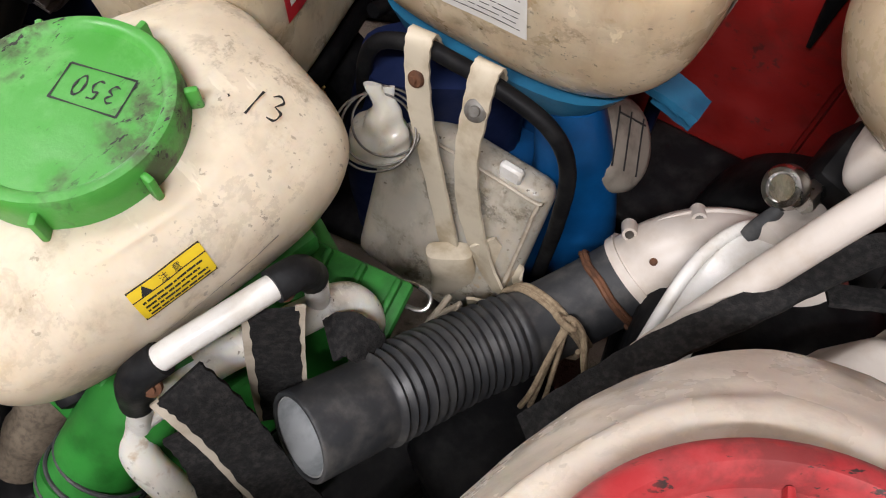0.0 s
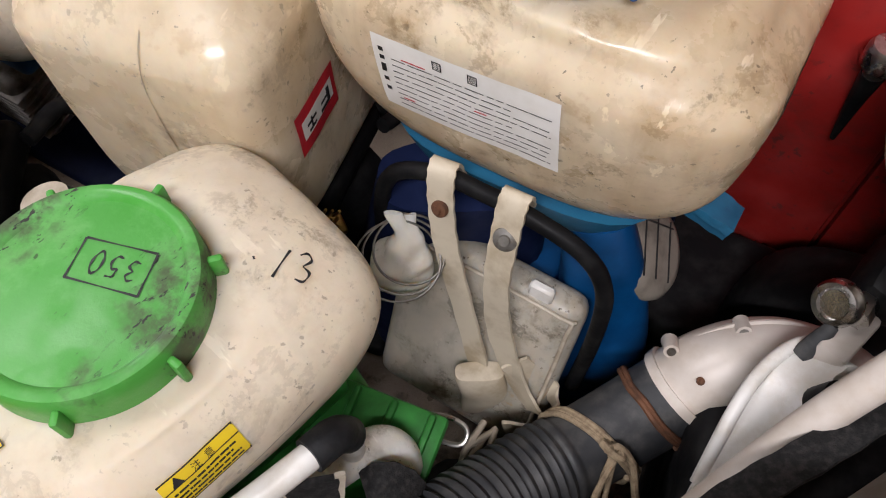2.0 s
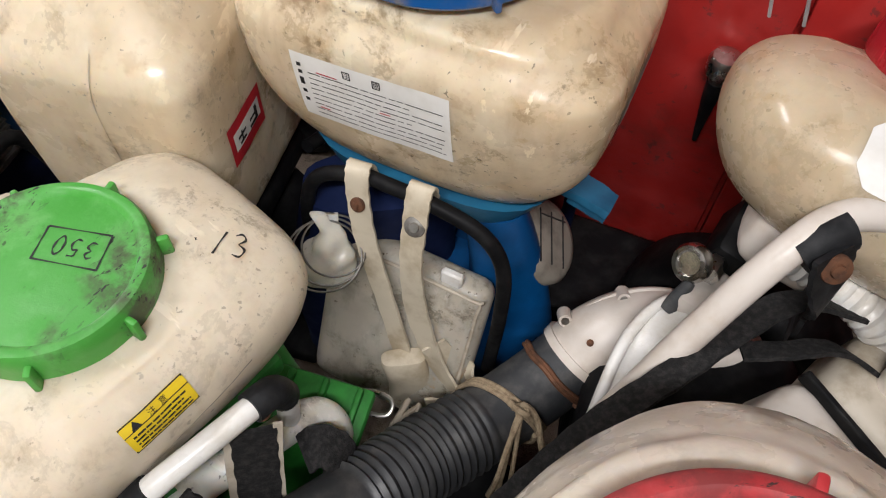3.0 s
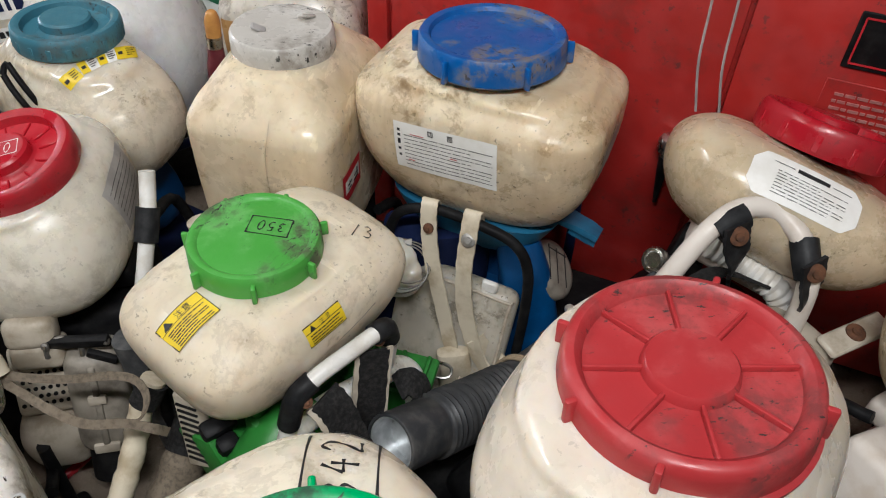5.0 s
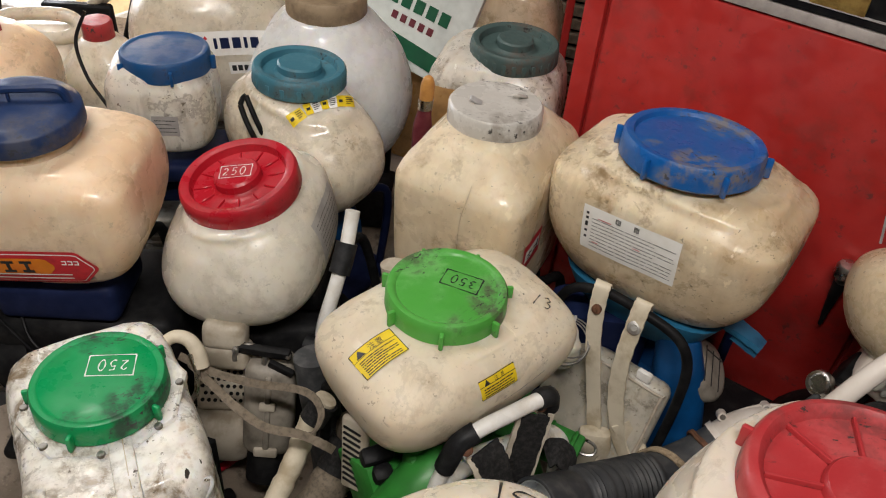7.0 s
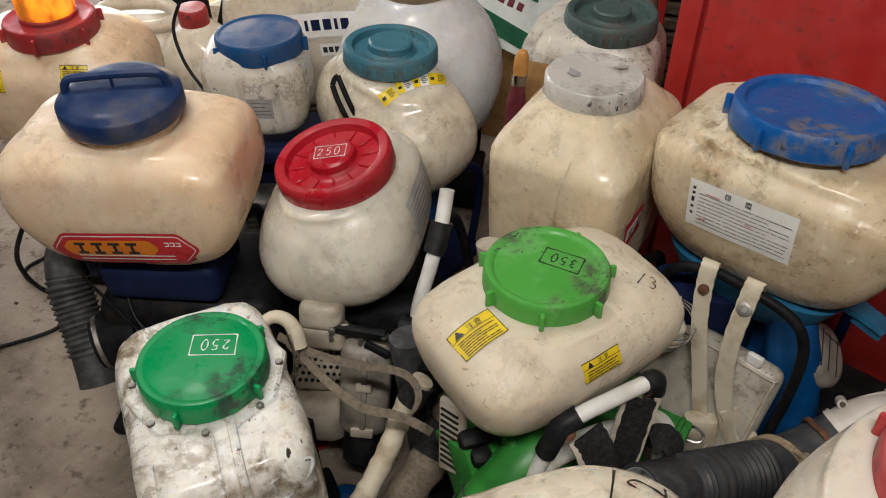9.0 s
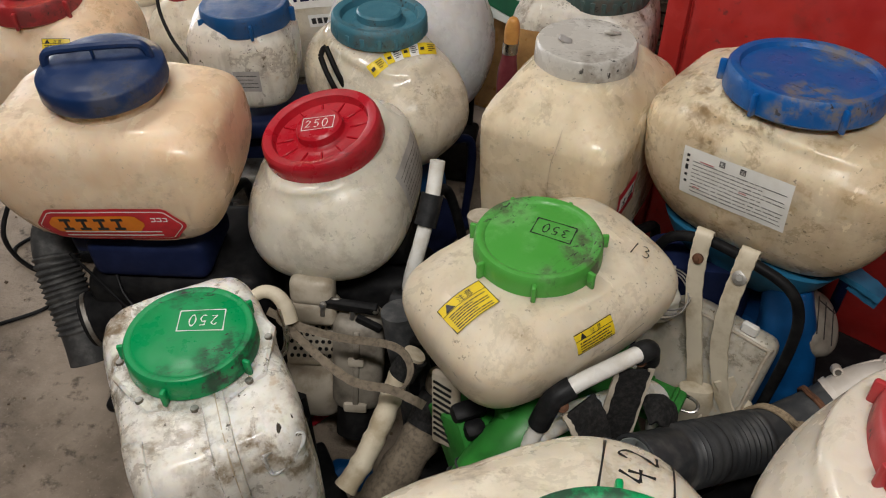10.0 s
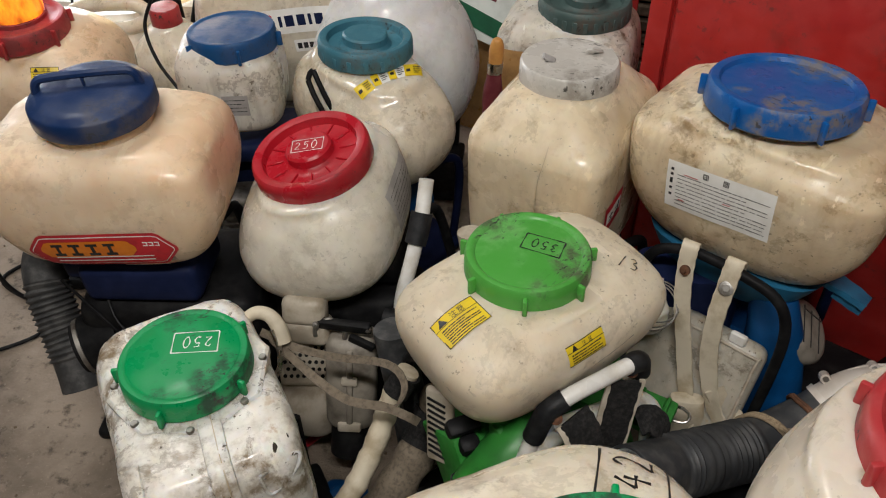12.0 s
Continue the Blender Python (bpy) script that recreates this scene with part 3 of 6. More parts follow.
# red machine cabinet behind the dusters
CAB = pose(0.2, 0.86, 0, 0, 0, -30)
cabinet = thing("machine_cabinet", CAB, "red painted steel pressure washer cabinet, scuffed and dusty", "cabinet")
part("body", box(1.62, 0.56, 1.22, 0.006, 2, pose(0.49, 0.295, 0.67)), RED_PAINT, cabinet)
part("corner_post", box(0.045, 0.02, 0.90, 0.004, 2, pose(-0.295, 0.008, 0.52)), RED_PAINT, cabinet)
for x0, x1 in ((-0.262, 0.395), (0.403, 1.28)):
    part("panel", box(x1 - x0, 0.02, 0.88, 0.004, 2, pose((x0 + x1) / 2, 0.006, 0.5)), RED_PAINT, cabinet)
part("trim_strip", box(1.6, 0.018, 0.022, 0.003, 2, pose(0.49, 0.004, 0.955)), grained("grey_trim", (0.42, 0.38, 0.35), (0.30, 0.26, 0.24), 40, 0.45), cabinet, "dull grey trim strip")
top_panel = part("name_panel", box(1.6, 0.02, 0.28, 0.003, 2, pose(0.49, 0.006, 1.108)), BLACK_CASE, cabinet, "black name panel with gold bars and thin lines")
part("lettering", box(0.09, 0.004, 0.03, 0.001, 1, pose(0.13, -0.006, 1.0)), BRASS, top_panel)
for x in (0.225, 0.285, 0.345, 0.405):
    part("lettering", box(0.045, 0.004, 0.05, 0.001, 1, pose(x, -0.006, 1.03)), BRASS, top_panel)
part("pinstripe", join(box(1.5, 0.003, 0.003, 0, 1, pose(0.5, -0.006, 0.985)), box(0.003, 0.003, 0.12, 0, 1, pose(0.05, -0.006, 1.05))), PAPER_GREY, top_panel)
part("plinth", box(1.56, 0.5, 0.06, 0.004, 1, pose(0.49, 0.30, 0.03)), BLACK_CASE, cabinet)
plate = part("maker_plate", box(0.24, 0.004, 0.10, 0.002, 1, pose(0.68, -0.007, 0.80)), BLACK_CASE, cabinet, "black maker's plate with a red border")
part("border", join(*[box(w, 0.002, h, 0, 1, pose(0.68 + x, -0.0095, 0.80 + z)) for x, z, w, h in ((0, 0.04, 0.22, 0.003), (0, -0.04, 0.22, 0.003), (-0.11, 0, 0.003, 0.08), (0.11, 0, 0.003, 0.08))]), RED_INK, plate)
card = part("instruction_plate", box(0.26, 0.003, 0.16, 0.001, 1, pose(0.68, -0.006, 0.645)), RED_PAINT, cabinet, "red instruction plate with pale printed lines")
rnd = random.Random(5)
FAINT_PRINT = grained("faint_pink_print", (0.46, 0.20, 0.18), (0.38, 0.12, 0.11), 60, 0.5, 0.0, 0.05)
for k, w in enumerate([0.10, 0.21, 0.18, 0.2, 0.15, 0.19, 0.12, 0.2, 0.16]):
    x = 0.57
    while x < 0.57 + w:
        step = rnd.uniform(0.006, 0.02)
        part("printed_line", box(step, 0.002, 0.005, 0, 1, pose(x + step / 2, -0.0085, 0.70 - 0.0135 * k)), FAINT_PRINT, card)
        x += step + 0.003
for x in (0.33, 0.372):
    part("paint_run", tube([(x, -0.0035, 0.86), (x + 0.004, -0.0035, 0.80), (x + 0.01, -0.0035, 0.70), (x + 0.03, -0.0035, 0.60)], 0.0026, 6, 5), PAPER_GREY, cabinet, "dried grey drip mark")

# ---- the power dusters ----
DUSTERS = "power dusters standing close together"


def lid_patch(lid, r, h, right, up, x=0.0, y=0.0):
    return Patch(Skin(bm_of(lid)), (x, y, h), right, up)


def bm_of(ob):
    bm = bmesh.new()
    bm.from_mesh(ob.data)
    return bm


def duster(x, y, yaw, label, sections, material, tilt=(0, 0), pivot=0.0, wobble=0.0015, size=(1, 1, 1), rise=0.0):
    """A thing with its tank, stretched from its underside by size; gives the thing and the skin of the tank."""
    m = Matrix.Translation((x, y, 0)) @ Matrix.Rotation(radians(yaw), 4, "Z")
    if tilt != (0, 0):
        m = m @ Matrix.Translation((0, 0, pivot)) @ pose(0, 0, 0, tilt[0], tilt[1], 0) @ Matrix.Translation((0, 0, -pivot))
    ob = thing("power_duster", m, label, "power duster", DUSTERS)
    foot, (sx, sy, sz) = sections[0][0], size
    sections = [(foot + (z - foot) * sz + rise, hx * sx, hy * sy, cx * sx, cy * sy, n) for z, hx, hy, cx, cy, n in sections]
    bm = loft(sections, 112, 7, wobble)
    bmesh.ops.triangulate(bm, faces=bm.faces[:])
    cover = Skin(bm)
    part("tank", bm, material, ob, "", 60)
    return ob, cover


def room_patch(ob, cover, middle, right, up):
    """A patch on a tank, given in the room's coordinates."""
    back = ob.matrix_world.inverted()
    return Patch(cover, back @ Vector(middle), back.to_3x3() @ Vector(right), back.to_3x3() @ Vector(up))


def caution(ob, cover, middle, right, up, w, h, seed):
    """A yellow caution label with a black frame, a triangle, a heading and small print."""
    p = room_patch(ob, cover, middle, right, up)
    tag = part("caution_label", p.sheet(w, h, 0.001), YELLOW, ob, "yellow caution label with black print")
    e = 0.0012
    part("frame_line", p.bars([(-w / 2, -h / 2, w, e), (-w / 2, h / 2 - e, w, e), (-w / 2, -h / 2, e, h), (w / 2 - e, -h / 2, e, h), (-w / 2, h * 0.16, w, e * 0.8)], 0.0016), INK, tag)
    part("warning_sign", p.bars([(-w * 0.3 - h * 0.15 * (1 - k / 8), h * (0.195 + 0.03 * k), h * 0.3 * (1 - k / 8), h * 0.032) for k in range(8)], 0.0018), INK, tag)
    part("heading", p.words("注", h * 0.25, -w * 0.1, h * 0.21, 0.0018), INK, tag)
    part("heading", p.words("意", h * 0.25, w * 0.08, h * 0.21, 0.0018), INK, tag)
    rows = [(x, y - h * 0.18, d, t) for x, y, d, t in print_rows(w * 0.94, h * 0.62, 7 if h > 0.04 else 4, seed, 0.55)]
    part("small_print", p.bars(rows, 0.0017), INK, tag)
    return tag


# the light green lid, on a green blower
T1, S1 = duster(-0.269, 0.347, 42.1, "cream tank duster with light green lid and yellow caution labels", [
    (0.45, 0.02, 0.02, -0.01, 0, 2.5), (0.452, 0.11, 0.07, -0.01, 0, 3), (0.468, 0.165, 0.102, -0.008, 0, 3.3), (0.505, 0.195, 0.125, -0.005, 0, 4.0), (0.55, 0.211, 0.137, 0, 0, 4.2),
    (0.583, 0.21, 0.136, 0, 0, 4.1), (0.606, 0.194, 0.124, 0, 0, 3.2), (0.622, 0.158, 0.106, 0, 0, 2.8), (0.629, 0.108, 0.092, 0, 0, 2.2), (0.631, 0.03, 0.03, 0, 0, 2)], CREAM_GREY, size=(0.930, 1.017, 1.009), rise=0.0)
L1 = lid_with_lugs(T1, lid_at(T1, -0.279, 0.361, 0.62, 0, 2, 50), 0.096, 0.043, LID_GREEN, 7, 15, "light green screw lid with grimy marks")
turn = Matrix.Rotation(radians(-50), 3, "Z")
p = lid_patch(L1, 0.093, 0.043, turn @ Vector((-0.95, 0.3, 0)), turn @ Vector((-0.3, -0.95, 0)), *(turn @ Vector((0.0215, 0.0165, 0)))[:2])
part("pen_mark", p.strokes(written("350", 0.019, 0.009), 0.0022, 0.0008), INK, L1, "black marker figures in a box")
p = room_patch(T1, S1, (-0.135, 0.393, 0.615), (1, -0.12, 0), (0.12, 1, 0))
part("pen_mark", p.strokes(written("./3", 0.025), 0.0024, 0.0012), INK, T1, "black marker figures")
caution(T1, S1, (-0.197, 0.2525, 0.590), (0.052, 0.04, 0.004), (-0.006, 0.009, 0.026), 0.068, 0.031, 1)
caution(T1, S1, (-0.364, 0.246, 0.6085), (0.052, 0.049, 0.012), (-0.032, 0.037, -0.005), 0.075, 0.05, 2)
p = room_patch(T1, S1, (-0.171, 0.229, 0.547), (0.829, 0.503, 0.243), (-0.559, 0.751, 0.352))
part("rating_label", p.sheet(0.185, 0.006, 0.001, 0, 24, 4), grained("grey_rating_strip", (0.26, 0.24, 0.21), (0.36, 0.33, 0.29), 40, 0.5, 0.0, 0.05), T1, "long faded grey rating strip")
blower(T1, 0.47, GREEN_CASE, BLACK_CASE, 0, BLACK_CASE, 0.14)

# the big blue lid, on a blue blower in front of the cabinet
T2, S2 = duster(0.114, 0.646, -31.9, "stained cream tank duster with a bright blue lid and blue blower", [
    (0.515, 0.02, 0.02, 0, 0, 2.5), (0.517, 0.11, 0.07, 0, 0, 2.8), (0.53, 0.16, 0.105, 0, 0, 3.2), (0.565, 0.19, 0.13, 0, 0, 3.8), (0.61, 0.21, 0.144, 0, 0, 4.8), (0.66, 0.217, 0.149, 0, 0, 5.2),
    (0.690, 0.217, 0.149, 0, 0, 5.2), (0.704, 0.211, 0.144, 0, 0, 5), (0.718, 0.188, 0.131, 0, 0, 4.2), (0.735, 0.15, 0.117, 0, 0, 2.8), (0.741, 0.03, 0.03, 0, 0, 2)], CREAM_BROWN, size=(0.990, 0.983, 1.259), rise=-0.039)
lid_with_lugs(T2, lid_at(T2, 0.106, 0.642, 0.757, 0, 6, -36), 0.1215, 0.045, LID_BLUE, 6, -100, "bright blue screw lid dusted with dirt", 0.009)
p = room_patch(T2, S2, (0.027, 0.548, 0.641), (0.148, -0.103, 0.01), (0, 0.017, 0.085))
tag = part("instruction_label", p.sheet(0.18, 0.092, 0.001), PAPER, T2, "white instruction label with small print")
part("small_print", p.bars([(x + 0.006, y - 0.006, w, h) for x, y, w, h in print_rows(0.164, 0.07, 9, 11, 0.84, 0.03)]), INK, tag)
part("bullet", p.bars([(-0.083, y, 0.005, 0.005) for y in (0.029, 0.019, 0.009, 0.004, -0.008, -0.021)]), INK, tag)
for x, sign in ((-0.028, "注"), (0.006, "意")):
    part("heading", p.words(sign, 0.008, x + 0.0005, 0.0335), INK, tag)
    part("heading_frame", p.bars([(x, 0.031, 0.009, 0.0012), (x, 0.04, 0.009, 0.0012), (x, 0.031, 0.0012, 0.01), (x + 0.008, 0.031, 0.0012, 0.01)]), INK, tag)
for bar in ((-0.06, 0.026, 0.024, 0.0014), (0.01, -0.003, 0.012, 0.0014), (-0.066, -0.026, 0.012, 0.0014)):
    part("red_print", p.bars([bar]), RED_INK, tag)
p = Patch(S2, (0.22, -0.01, 0.64), (0, 1, 0), (0, 0, 1))
part("rating_label", p.sheet(0.09, 0.07), PAPER_GREY, T2, "faded grey rating label")
blower(T2, 0.49, BLUE_CASE, BLUE_CASE, 0, NAVY_CASE, 0.16)
part("tank_seat", loft([(0.40, 0.10, 0.08, 0, 0, 3), (0.44, 0.14, 0.105, 0, 0, 3), (0.49, 0.165, 0.115, 0, 0, 3.4)], 40, 4, 0), TEAL_CASE, T2, "pale blue tank seat")
world_part("spout", join(ribbon([(0.20, 0.585, 0.475), (0.25, 0.553, 0.47), (0.285, 0.528, 0.462), (0.303, 0.514, 0.455)], [(0.45, 0.75, 0.1), (0.4, 0.8, 0.0), (0.4, 0.8, -0.1), (0.4, 0.8, -0.2)], 0.04, 0.012, 4), ribbon([(0.26, 0.545, 0.455), (0.285, 0.527, 0.447), (0.302, 0.515, 0.443)], [(0.4, 0.8, 0)] * 3, 0.028, 0.016, 4)), TEAL_CASE, T2, "pale blue plastic tongue")

# the taped lid
T3, S3 = duster(-0.227, 0.742, -22.4, "tall cream tank duster with a grey taped lid and moulding seam", [
    (0.36, 0.02, 0.02, 0, 0, 3), (0.362, 0.10, 0.09, 0, 0, 4), (0.375, 0.135, 0.122, 0, 0, 5), (0.42, 0.146, 0.135, 0, 0, 8), (0.60, 0.15, 0.14, 0, 0, 8), (0.645, 0.147, 0.138, 0, 0, 6.5),
    (0.675, 0.128, 0.12, 0, 0, 4), (0.70, 0.104, 0.10, 0, 0, 3), (0.712, 0.085, 0.085, 0, 0, 2.3), (0.72, 0.03, 0.03, 0, 0, 2)], CREAM, size=(0.878, 1.216, 1.050), rise=0.008)
lid3 = part("lid", revolve([(0.06, 0), (0.087, 0), (0.088, 0.006), (0.087, 0.036), (0.083, 0.041), (0.06, 0.043), (0.03, 0.041), (0.004, 0.042)], 48), LID_TAPED, T3, "round lid wrapped in wrinkled clear tape")
lid3.matrix_local = lid_at(T3, -0.231, 0.744, 0.729, 0, 2.8, -6)
part("tape_flap", box(0.026, 0.012, 0.006, 0.002, 1, pose(-0.035, -0.02, 0.047, 35, 30, 20)), PAPER_GREY, lid3)
part("tape_flap", box(0.034, 0.014, 0.006, 0.002, 1, pose(0.04, 0.02, 0.049, -30, 25, 50)), LID_TAPED, lid3)
p = room_patch(T3, S3, (-0.247, 0.60, 0.6), (1, -0.1, 0), (0, 0, 1))
part("mould_seam", p.strokes([[(-0.01, 0.09), (-0.016, 0.06), (-0.022, 0.03), (-0.024, -0.02), (-0.022, -0.1), (-0.02, -0.2)]], 0.0018, 0.0008), TAN, T3)
p = room_patch(T3, S3, (-0.105, 0.612, 0.535), (0.375, 0.927, 0), (0, 0, 1))
tag = part("side_label", p.sheet(0.085, 0.062), RED_INK, T3, "red framed side label with bold bars")
part("label_field", p.bars([(-0.034, -0.012, 0.068, 0.028)], 0.0018), PAPER, tag)
part("bold_print", p.bars([(-0.024, -0.008, 0.016, 0.004), (-0.018, -0.008, 0.003, 0.018), (-0.026, 0.002, 0.02, 0.004), (0.004, -0.01, 0.022, 0.005), (0.02, -0.01, 0.006, 0.022), (0.006, 0.0, 0.018, 0.004)], 0.0024), INK, tag)
blower(T3, 0.37, BLACK_CASE, ALLOY, 0, BLACK_CASE, 0.14)

# the red 250 lid, leaning towards the aisle
T4, S4 = duster(-0.659, 0.625, -4.2, "milky tank duster with a glossy red lid marked in white", [
    (0.315, 0.02, 0.02, -0.014, -0.012, 2.2), (0.317, 0.085, 0.072, -0.014, -0.012, 2.4), (0.34, 0.13, 0.112, -0.014, -0.012, 2.6), (0.39, 0.16, 0.14, -0.013, -0.01, 2.8), (0.46, 0.166, 0.145, -0.012, -0.008, 2.9),
    (0.53, 0.15, 0.132, -0.006, 0, 2.8), (0.57, 0.122, 0.112, 0, 0, 2.5), (0.592, 0.10, 0.10, 0, 0, 2.1), (0.60, 0.03, 0.03, 0, 0, 2)], MILK, (6.1, -8.7), 0.522, size=(0.910, 1.259, 0.835), rise=0.072)
L4 = lid_with_knob(T4, lid_at(T4, -0.67, 0.606, 0.609, -10.4, -5.9, 14), 0.1086, 0.043, LID_RED, 12, "glossy red screw lid with a raised knob", 0.4, 0)
p = lid_patch(L4, 0.106, 0.043, (0.99, -0.16, 0), (0.16, 0.99, 0))
part("pen_mark", p.strokes(written("250", 0.02, 0.006), 0.0018, 0.0008), CHALK, L4, "white paint-pen figures in a box")
p = Patch(S4, (0.14, 0.02, 0.52), (0, 1, 0), (-0.3, 0, 1))
tag = part("rating_label", p.sheet(0.13, 0.09), PAPER_GREY, T4, "faded grey rating label")
part("small_print", p.bars(print_rows(0.12, 0.08, 7, 8, 0.86)), INK, tag)
blower(T4, 0.42, BLACK_CASE, WHITE_PAINT, 0, BLACK_CASE, 0.13)

# the teal lid
T5, S5 = duster(-0.663, 1.010, -31.1, "cream tank duster with a dull teal lid and small yellow labels", [
    (0.36, 0.02, 0.02, 0.02, -0.02, 2.3), (0.362, 0.08, 0.07, 0.02, -0.02, 2.6), (0.39, 0.14, 0.12, 0.02, -0.02, 3), (0.45, 0.168, 0.145, 0.02, -0.02, 3.2), (0.51, 0.17, 0.148, 0.02, -0.02, 3.2),
    (0.56, 0.155, 0.135, 0.01, -0.01, 3), (0.59, 0.125, 0.115, 0, 0, 2.6), (0.61, 0.1, 0.1, 0, 0, 2.1), (0.615, 0.03, 0.03, 0, 0, 2)], CREAM_PALE, (6.8, 6.8), 0.438, size=(1.134, 0.780, 0.980), rise=0.010)
lid_with_knob(T5, lid_at(T5, -0.665, 1.025, 0.609, 2, 3, -18), 0.1035, 0.042, LID_TEAL, 0, "dull teal screw lid with a raised knob", 0.48, 18)
TAGS5 = [((-0.649, 0.933, 0.562), (0.712, 0.55, 0.438), (-0.69, 0.429, 0.583)), ((-0.619, 0.954, 0.578), (0.849, 0.439, 0.295), (-0.512, 0.542, 0.666)),
         ((-0.587, 0.969, 0.588), (0.925, 0.338, 0.175), (-0.357, 0.61, 0.708)), ((-0.554, 0.98, 0.593), (0.961, 0.261, 0.088), (-0.242, 0.646, 0.724))]
for k, place in enumerate(TAGS5):
    q = room_patch(T5, S5, *place)
    tag = part("warning_tag", q.sheet(0.036, 0.029, 0.001, 0, 6, 4), PAPER if k % 3 else YELLOW, T5, "small white and yellow tag")
    part("yellow_end", q.bars([(-0.018, -0.0145, 0.016, 0.029)], 0.0016), YELLOW, tag)
    for row in ((-0.014, -0.004, 0.008, 0.007), (0.001, 0.007, 0.014, 0.0018), (0.001, 0.002, 0.012, 0.0018), (0.001, -0.003, 0.014, 0.0018), (0.001, -0.008, 0.009, 0.0018)):
        part("tag_print", q.bars([row], 0.0022), INK, tag)
part("moulded_arch", tube([S5.lay(v, (0, 1, 0), 0.001) for v in ((-0.03, -0.2, 0.40), (-0.025, -0.2, 0.48), (0.01, -0.2, 0.525), (0.08, -0.2, 0.535), (0.14, -0.2, 0.50))], 0.01, 8, 6), CREAM_PALE, T5)
world_part("carry_handle", join(tube([(-0.757, 0.925, 0.618), (-0.742, 0.91, 0.592), (-0.728, 0.90, 0.565), (-0.709, 0.898, 0.52)], 0.006, 10, 5), tube([(-0.768, 0.915, 0.60), (-0.755, 0.90, 0.575), (-0.738, 0.888, 0.545), (-0.722, 0.888, 0.508)], 0.006, 10, 5), tube([(-0.757, 0.925, 0.618), (-0.764, 0.922, 0.612), (-0.768, 0.915, 0.60)], 0.006, 10, 3), tube([(-0.709, 0.898, 0.52), (-0.714, 0.892, 0.508), (-0.722, 0.888, 0.508)], 0.006, 10, 3)), BLACK_CASE, T5, "black carrying handle")
blower(T5, 0.37, BLUE_CASE, ALLOY, 0, NAVY_CASE, 0.14)

# the small royal blue lid at the back
T6, S6 = duster(-0.962, 0.986, 10.1, "small grimy white tank duster with a royal blue lid", [
    (0.42, 0.02, 0.02, 0, 0, 3), (0.422, 0.08, 0.08, 0, 0, 3.4), (0.44, 0.112, 0.108, 0, 0, 3.8), (0.49, 0.122, 0.117, 0, 0, 4), (0.56, 0.12, 0.115, 0, 0, 4), (0.59, 0.112, 0.108, 0, 0, 3.6), (0.615, 0.09, 0.09, 0, 0, 2.4), (0.62, 0.03, 0.03, 0, 0, 2)], WHITE_DIRTY, size=(0.926, 0.994, 1.003), rise=0.045)
lid_with_lugs(T6, lid_at(T6, -0.943, 0.978, 0.636, -1, 3, 6), 0.095, 0.045, LID_ROYAL, 5, -70, "royal blue screw lid", 0.002, 0.7)
p = room_patch(T6, S6, (-0.922, 0.871, 0.556), (0.986, 0.169, -0.014), (-0.106, 0.677, 0.729))
tag = part("rating_label", p.sheet(0.055, 0.035), PAPER_GREY, T6, "faded grey rating label")
part("small_print", p.bars(print_rows(0.05, 0.03, 4, 3, 0.8)), INK, tag)
blower(T6, 0.43, NAVY_CASE, ALLOY, 0, BLACK_CASE, 0.14)
world_part("fuel_wire", tube([(-1.13, 1.03, 0.72), (-1.15, 1.0, 0.66), (-1.12, 0.96, 0.60), (-1.06, 0.91, 0.56), (-1.045, 0.90, 0.53)], 0.004, 8, 6), BLACK_CASE, T6)

# the navy lid with a handle and the long orange-tinted tank
T7, S7 = duster(-1.007, 0.522, 5.0, "long peach-tinted tank duster with a navy handled lid and orange badge", [
    (0.466, 0.03, 0.03, 0, 0, 3), (0.468, 0.12, 0.075, 0, 0, 4), (0.486, 0.165, 0.110, 0, 0, 4.5), (0.538, 0.19, 0.126, 0, 0, 5), (0.614, 0.205, 0.13, 0, 0, 7), (0.684, 0.201, 0.128, 0, 0, 7), (0.716, 0.19, 0.12, 0, 0, 6),
    (0.738, 0.165, 0.105, 0, 0, 4.2), (0.747, 0.12, 0.09, 0, 0, 3), (0.751, 0.03, 0.03, 0, 0, 2)], CREAM_WARM, size=(0.985, 1.067, 0.843), rise=0.038)
lid7 = part("lid", revolve([(0.06, 0), (0.099, 0), (0.101, 0.005), (0.1, 0.03), (0.097, 0.034), (0.094, 0.035), (0.09, 0.04), (0.075, 0.045), (0.004, 0.047)], 64), LID_NAVY, T7, "navy screw lid with a bar handle")
lid7.matrix_local = lid_at(T7, -0.997, 0.518, 0.762, 0, -1, 17)
neck(T7, lid_at(T7, -0.997, 0.518, 0.744), 0.09, 0.022, CREAM_WARM)
part("bar_handle", tube([(-0.082, 0, 0.036), (-0.075, 0, 0.06), (-0.05, 0, 0.067), (0.05, 0, 0.067), (0.075, 0, 0.06), (0.082, 0, 0.036)], 0.007, 8, 5), LID_NAVY, lid7)
part("web", box(0.004, 0.008, 0.022, 0.001, 1, pose(-0.005, 0, 0.055)), LID_NAVY, lid7)
p = room_patch(T7, S7, (-0.987, 0.383, 0.574), (0.981, 0.17, 0.0), (-0.14, 0.45, 0.8))
part("badge_backing", p.sheet(0.275, 0.072, 0.001, 0.0), CREAM_WARM, T7)
tag = part("badge", p.sheet(0.258, 0.062, 0.0022, 0.028, 24, 10), RED_INK, T7, "red and orange badge with black bars")
part("badge_line", p.sheet(0.246, 0.053, 0.003, 0.024, 24, 10), PAPER, tag)
part("badge_band", p.sheet(0.243, 0.05, 0.0036, 0.023, 24, 10), RED_INK, tag)
q = Patch(S7, p.at(-0.022, 0.004, 0), p.r, p.u)
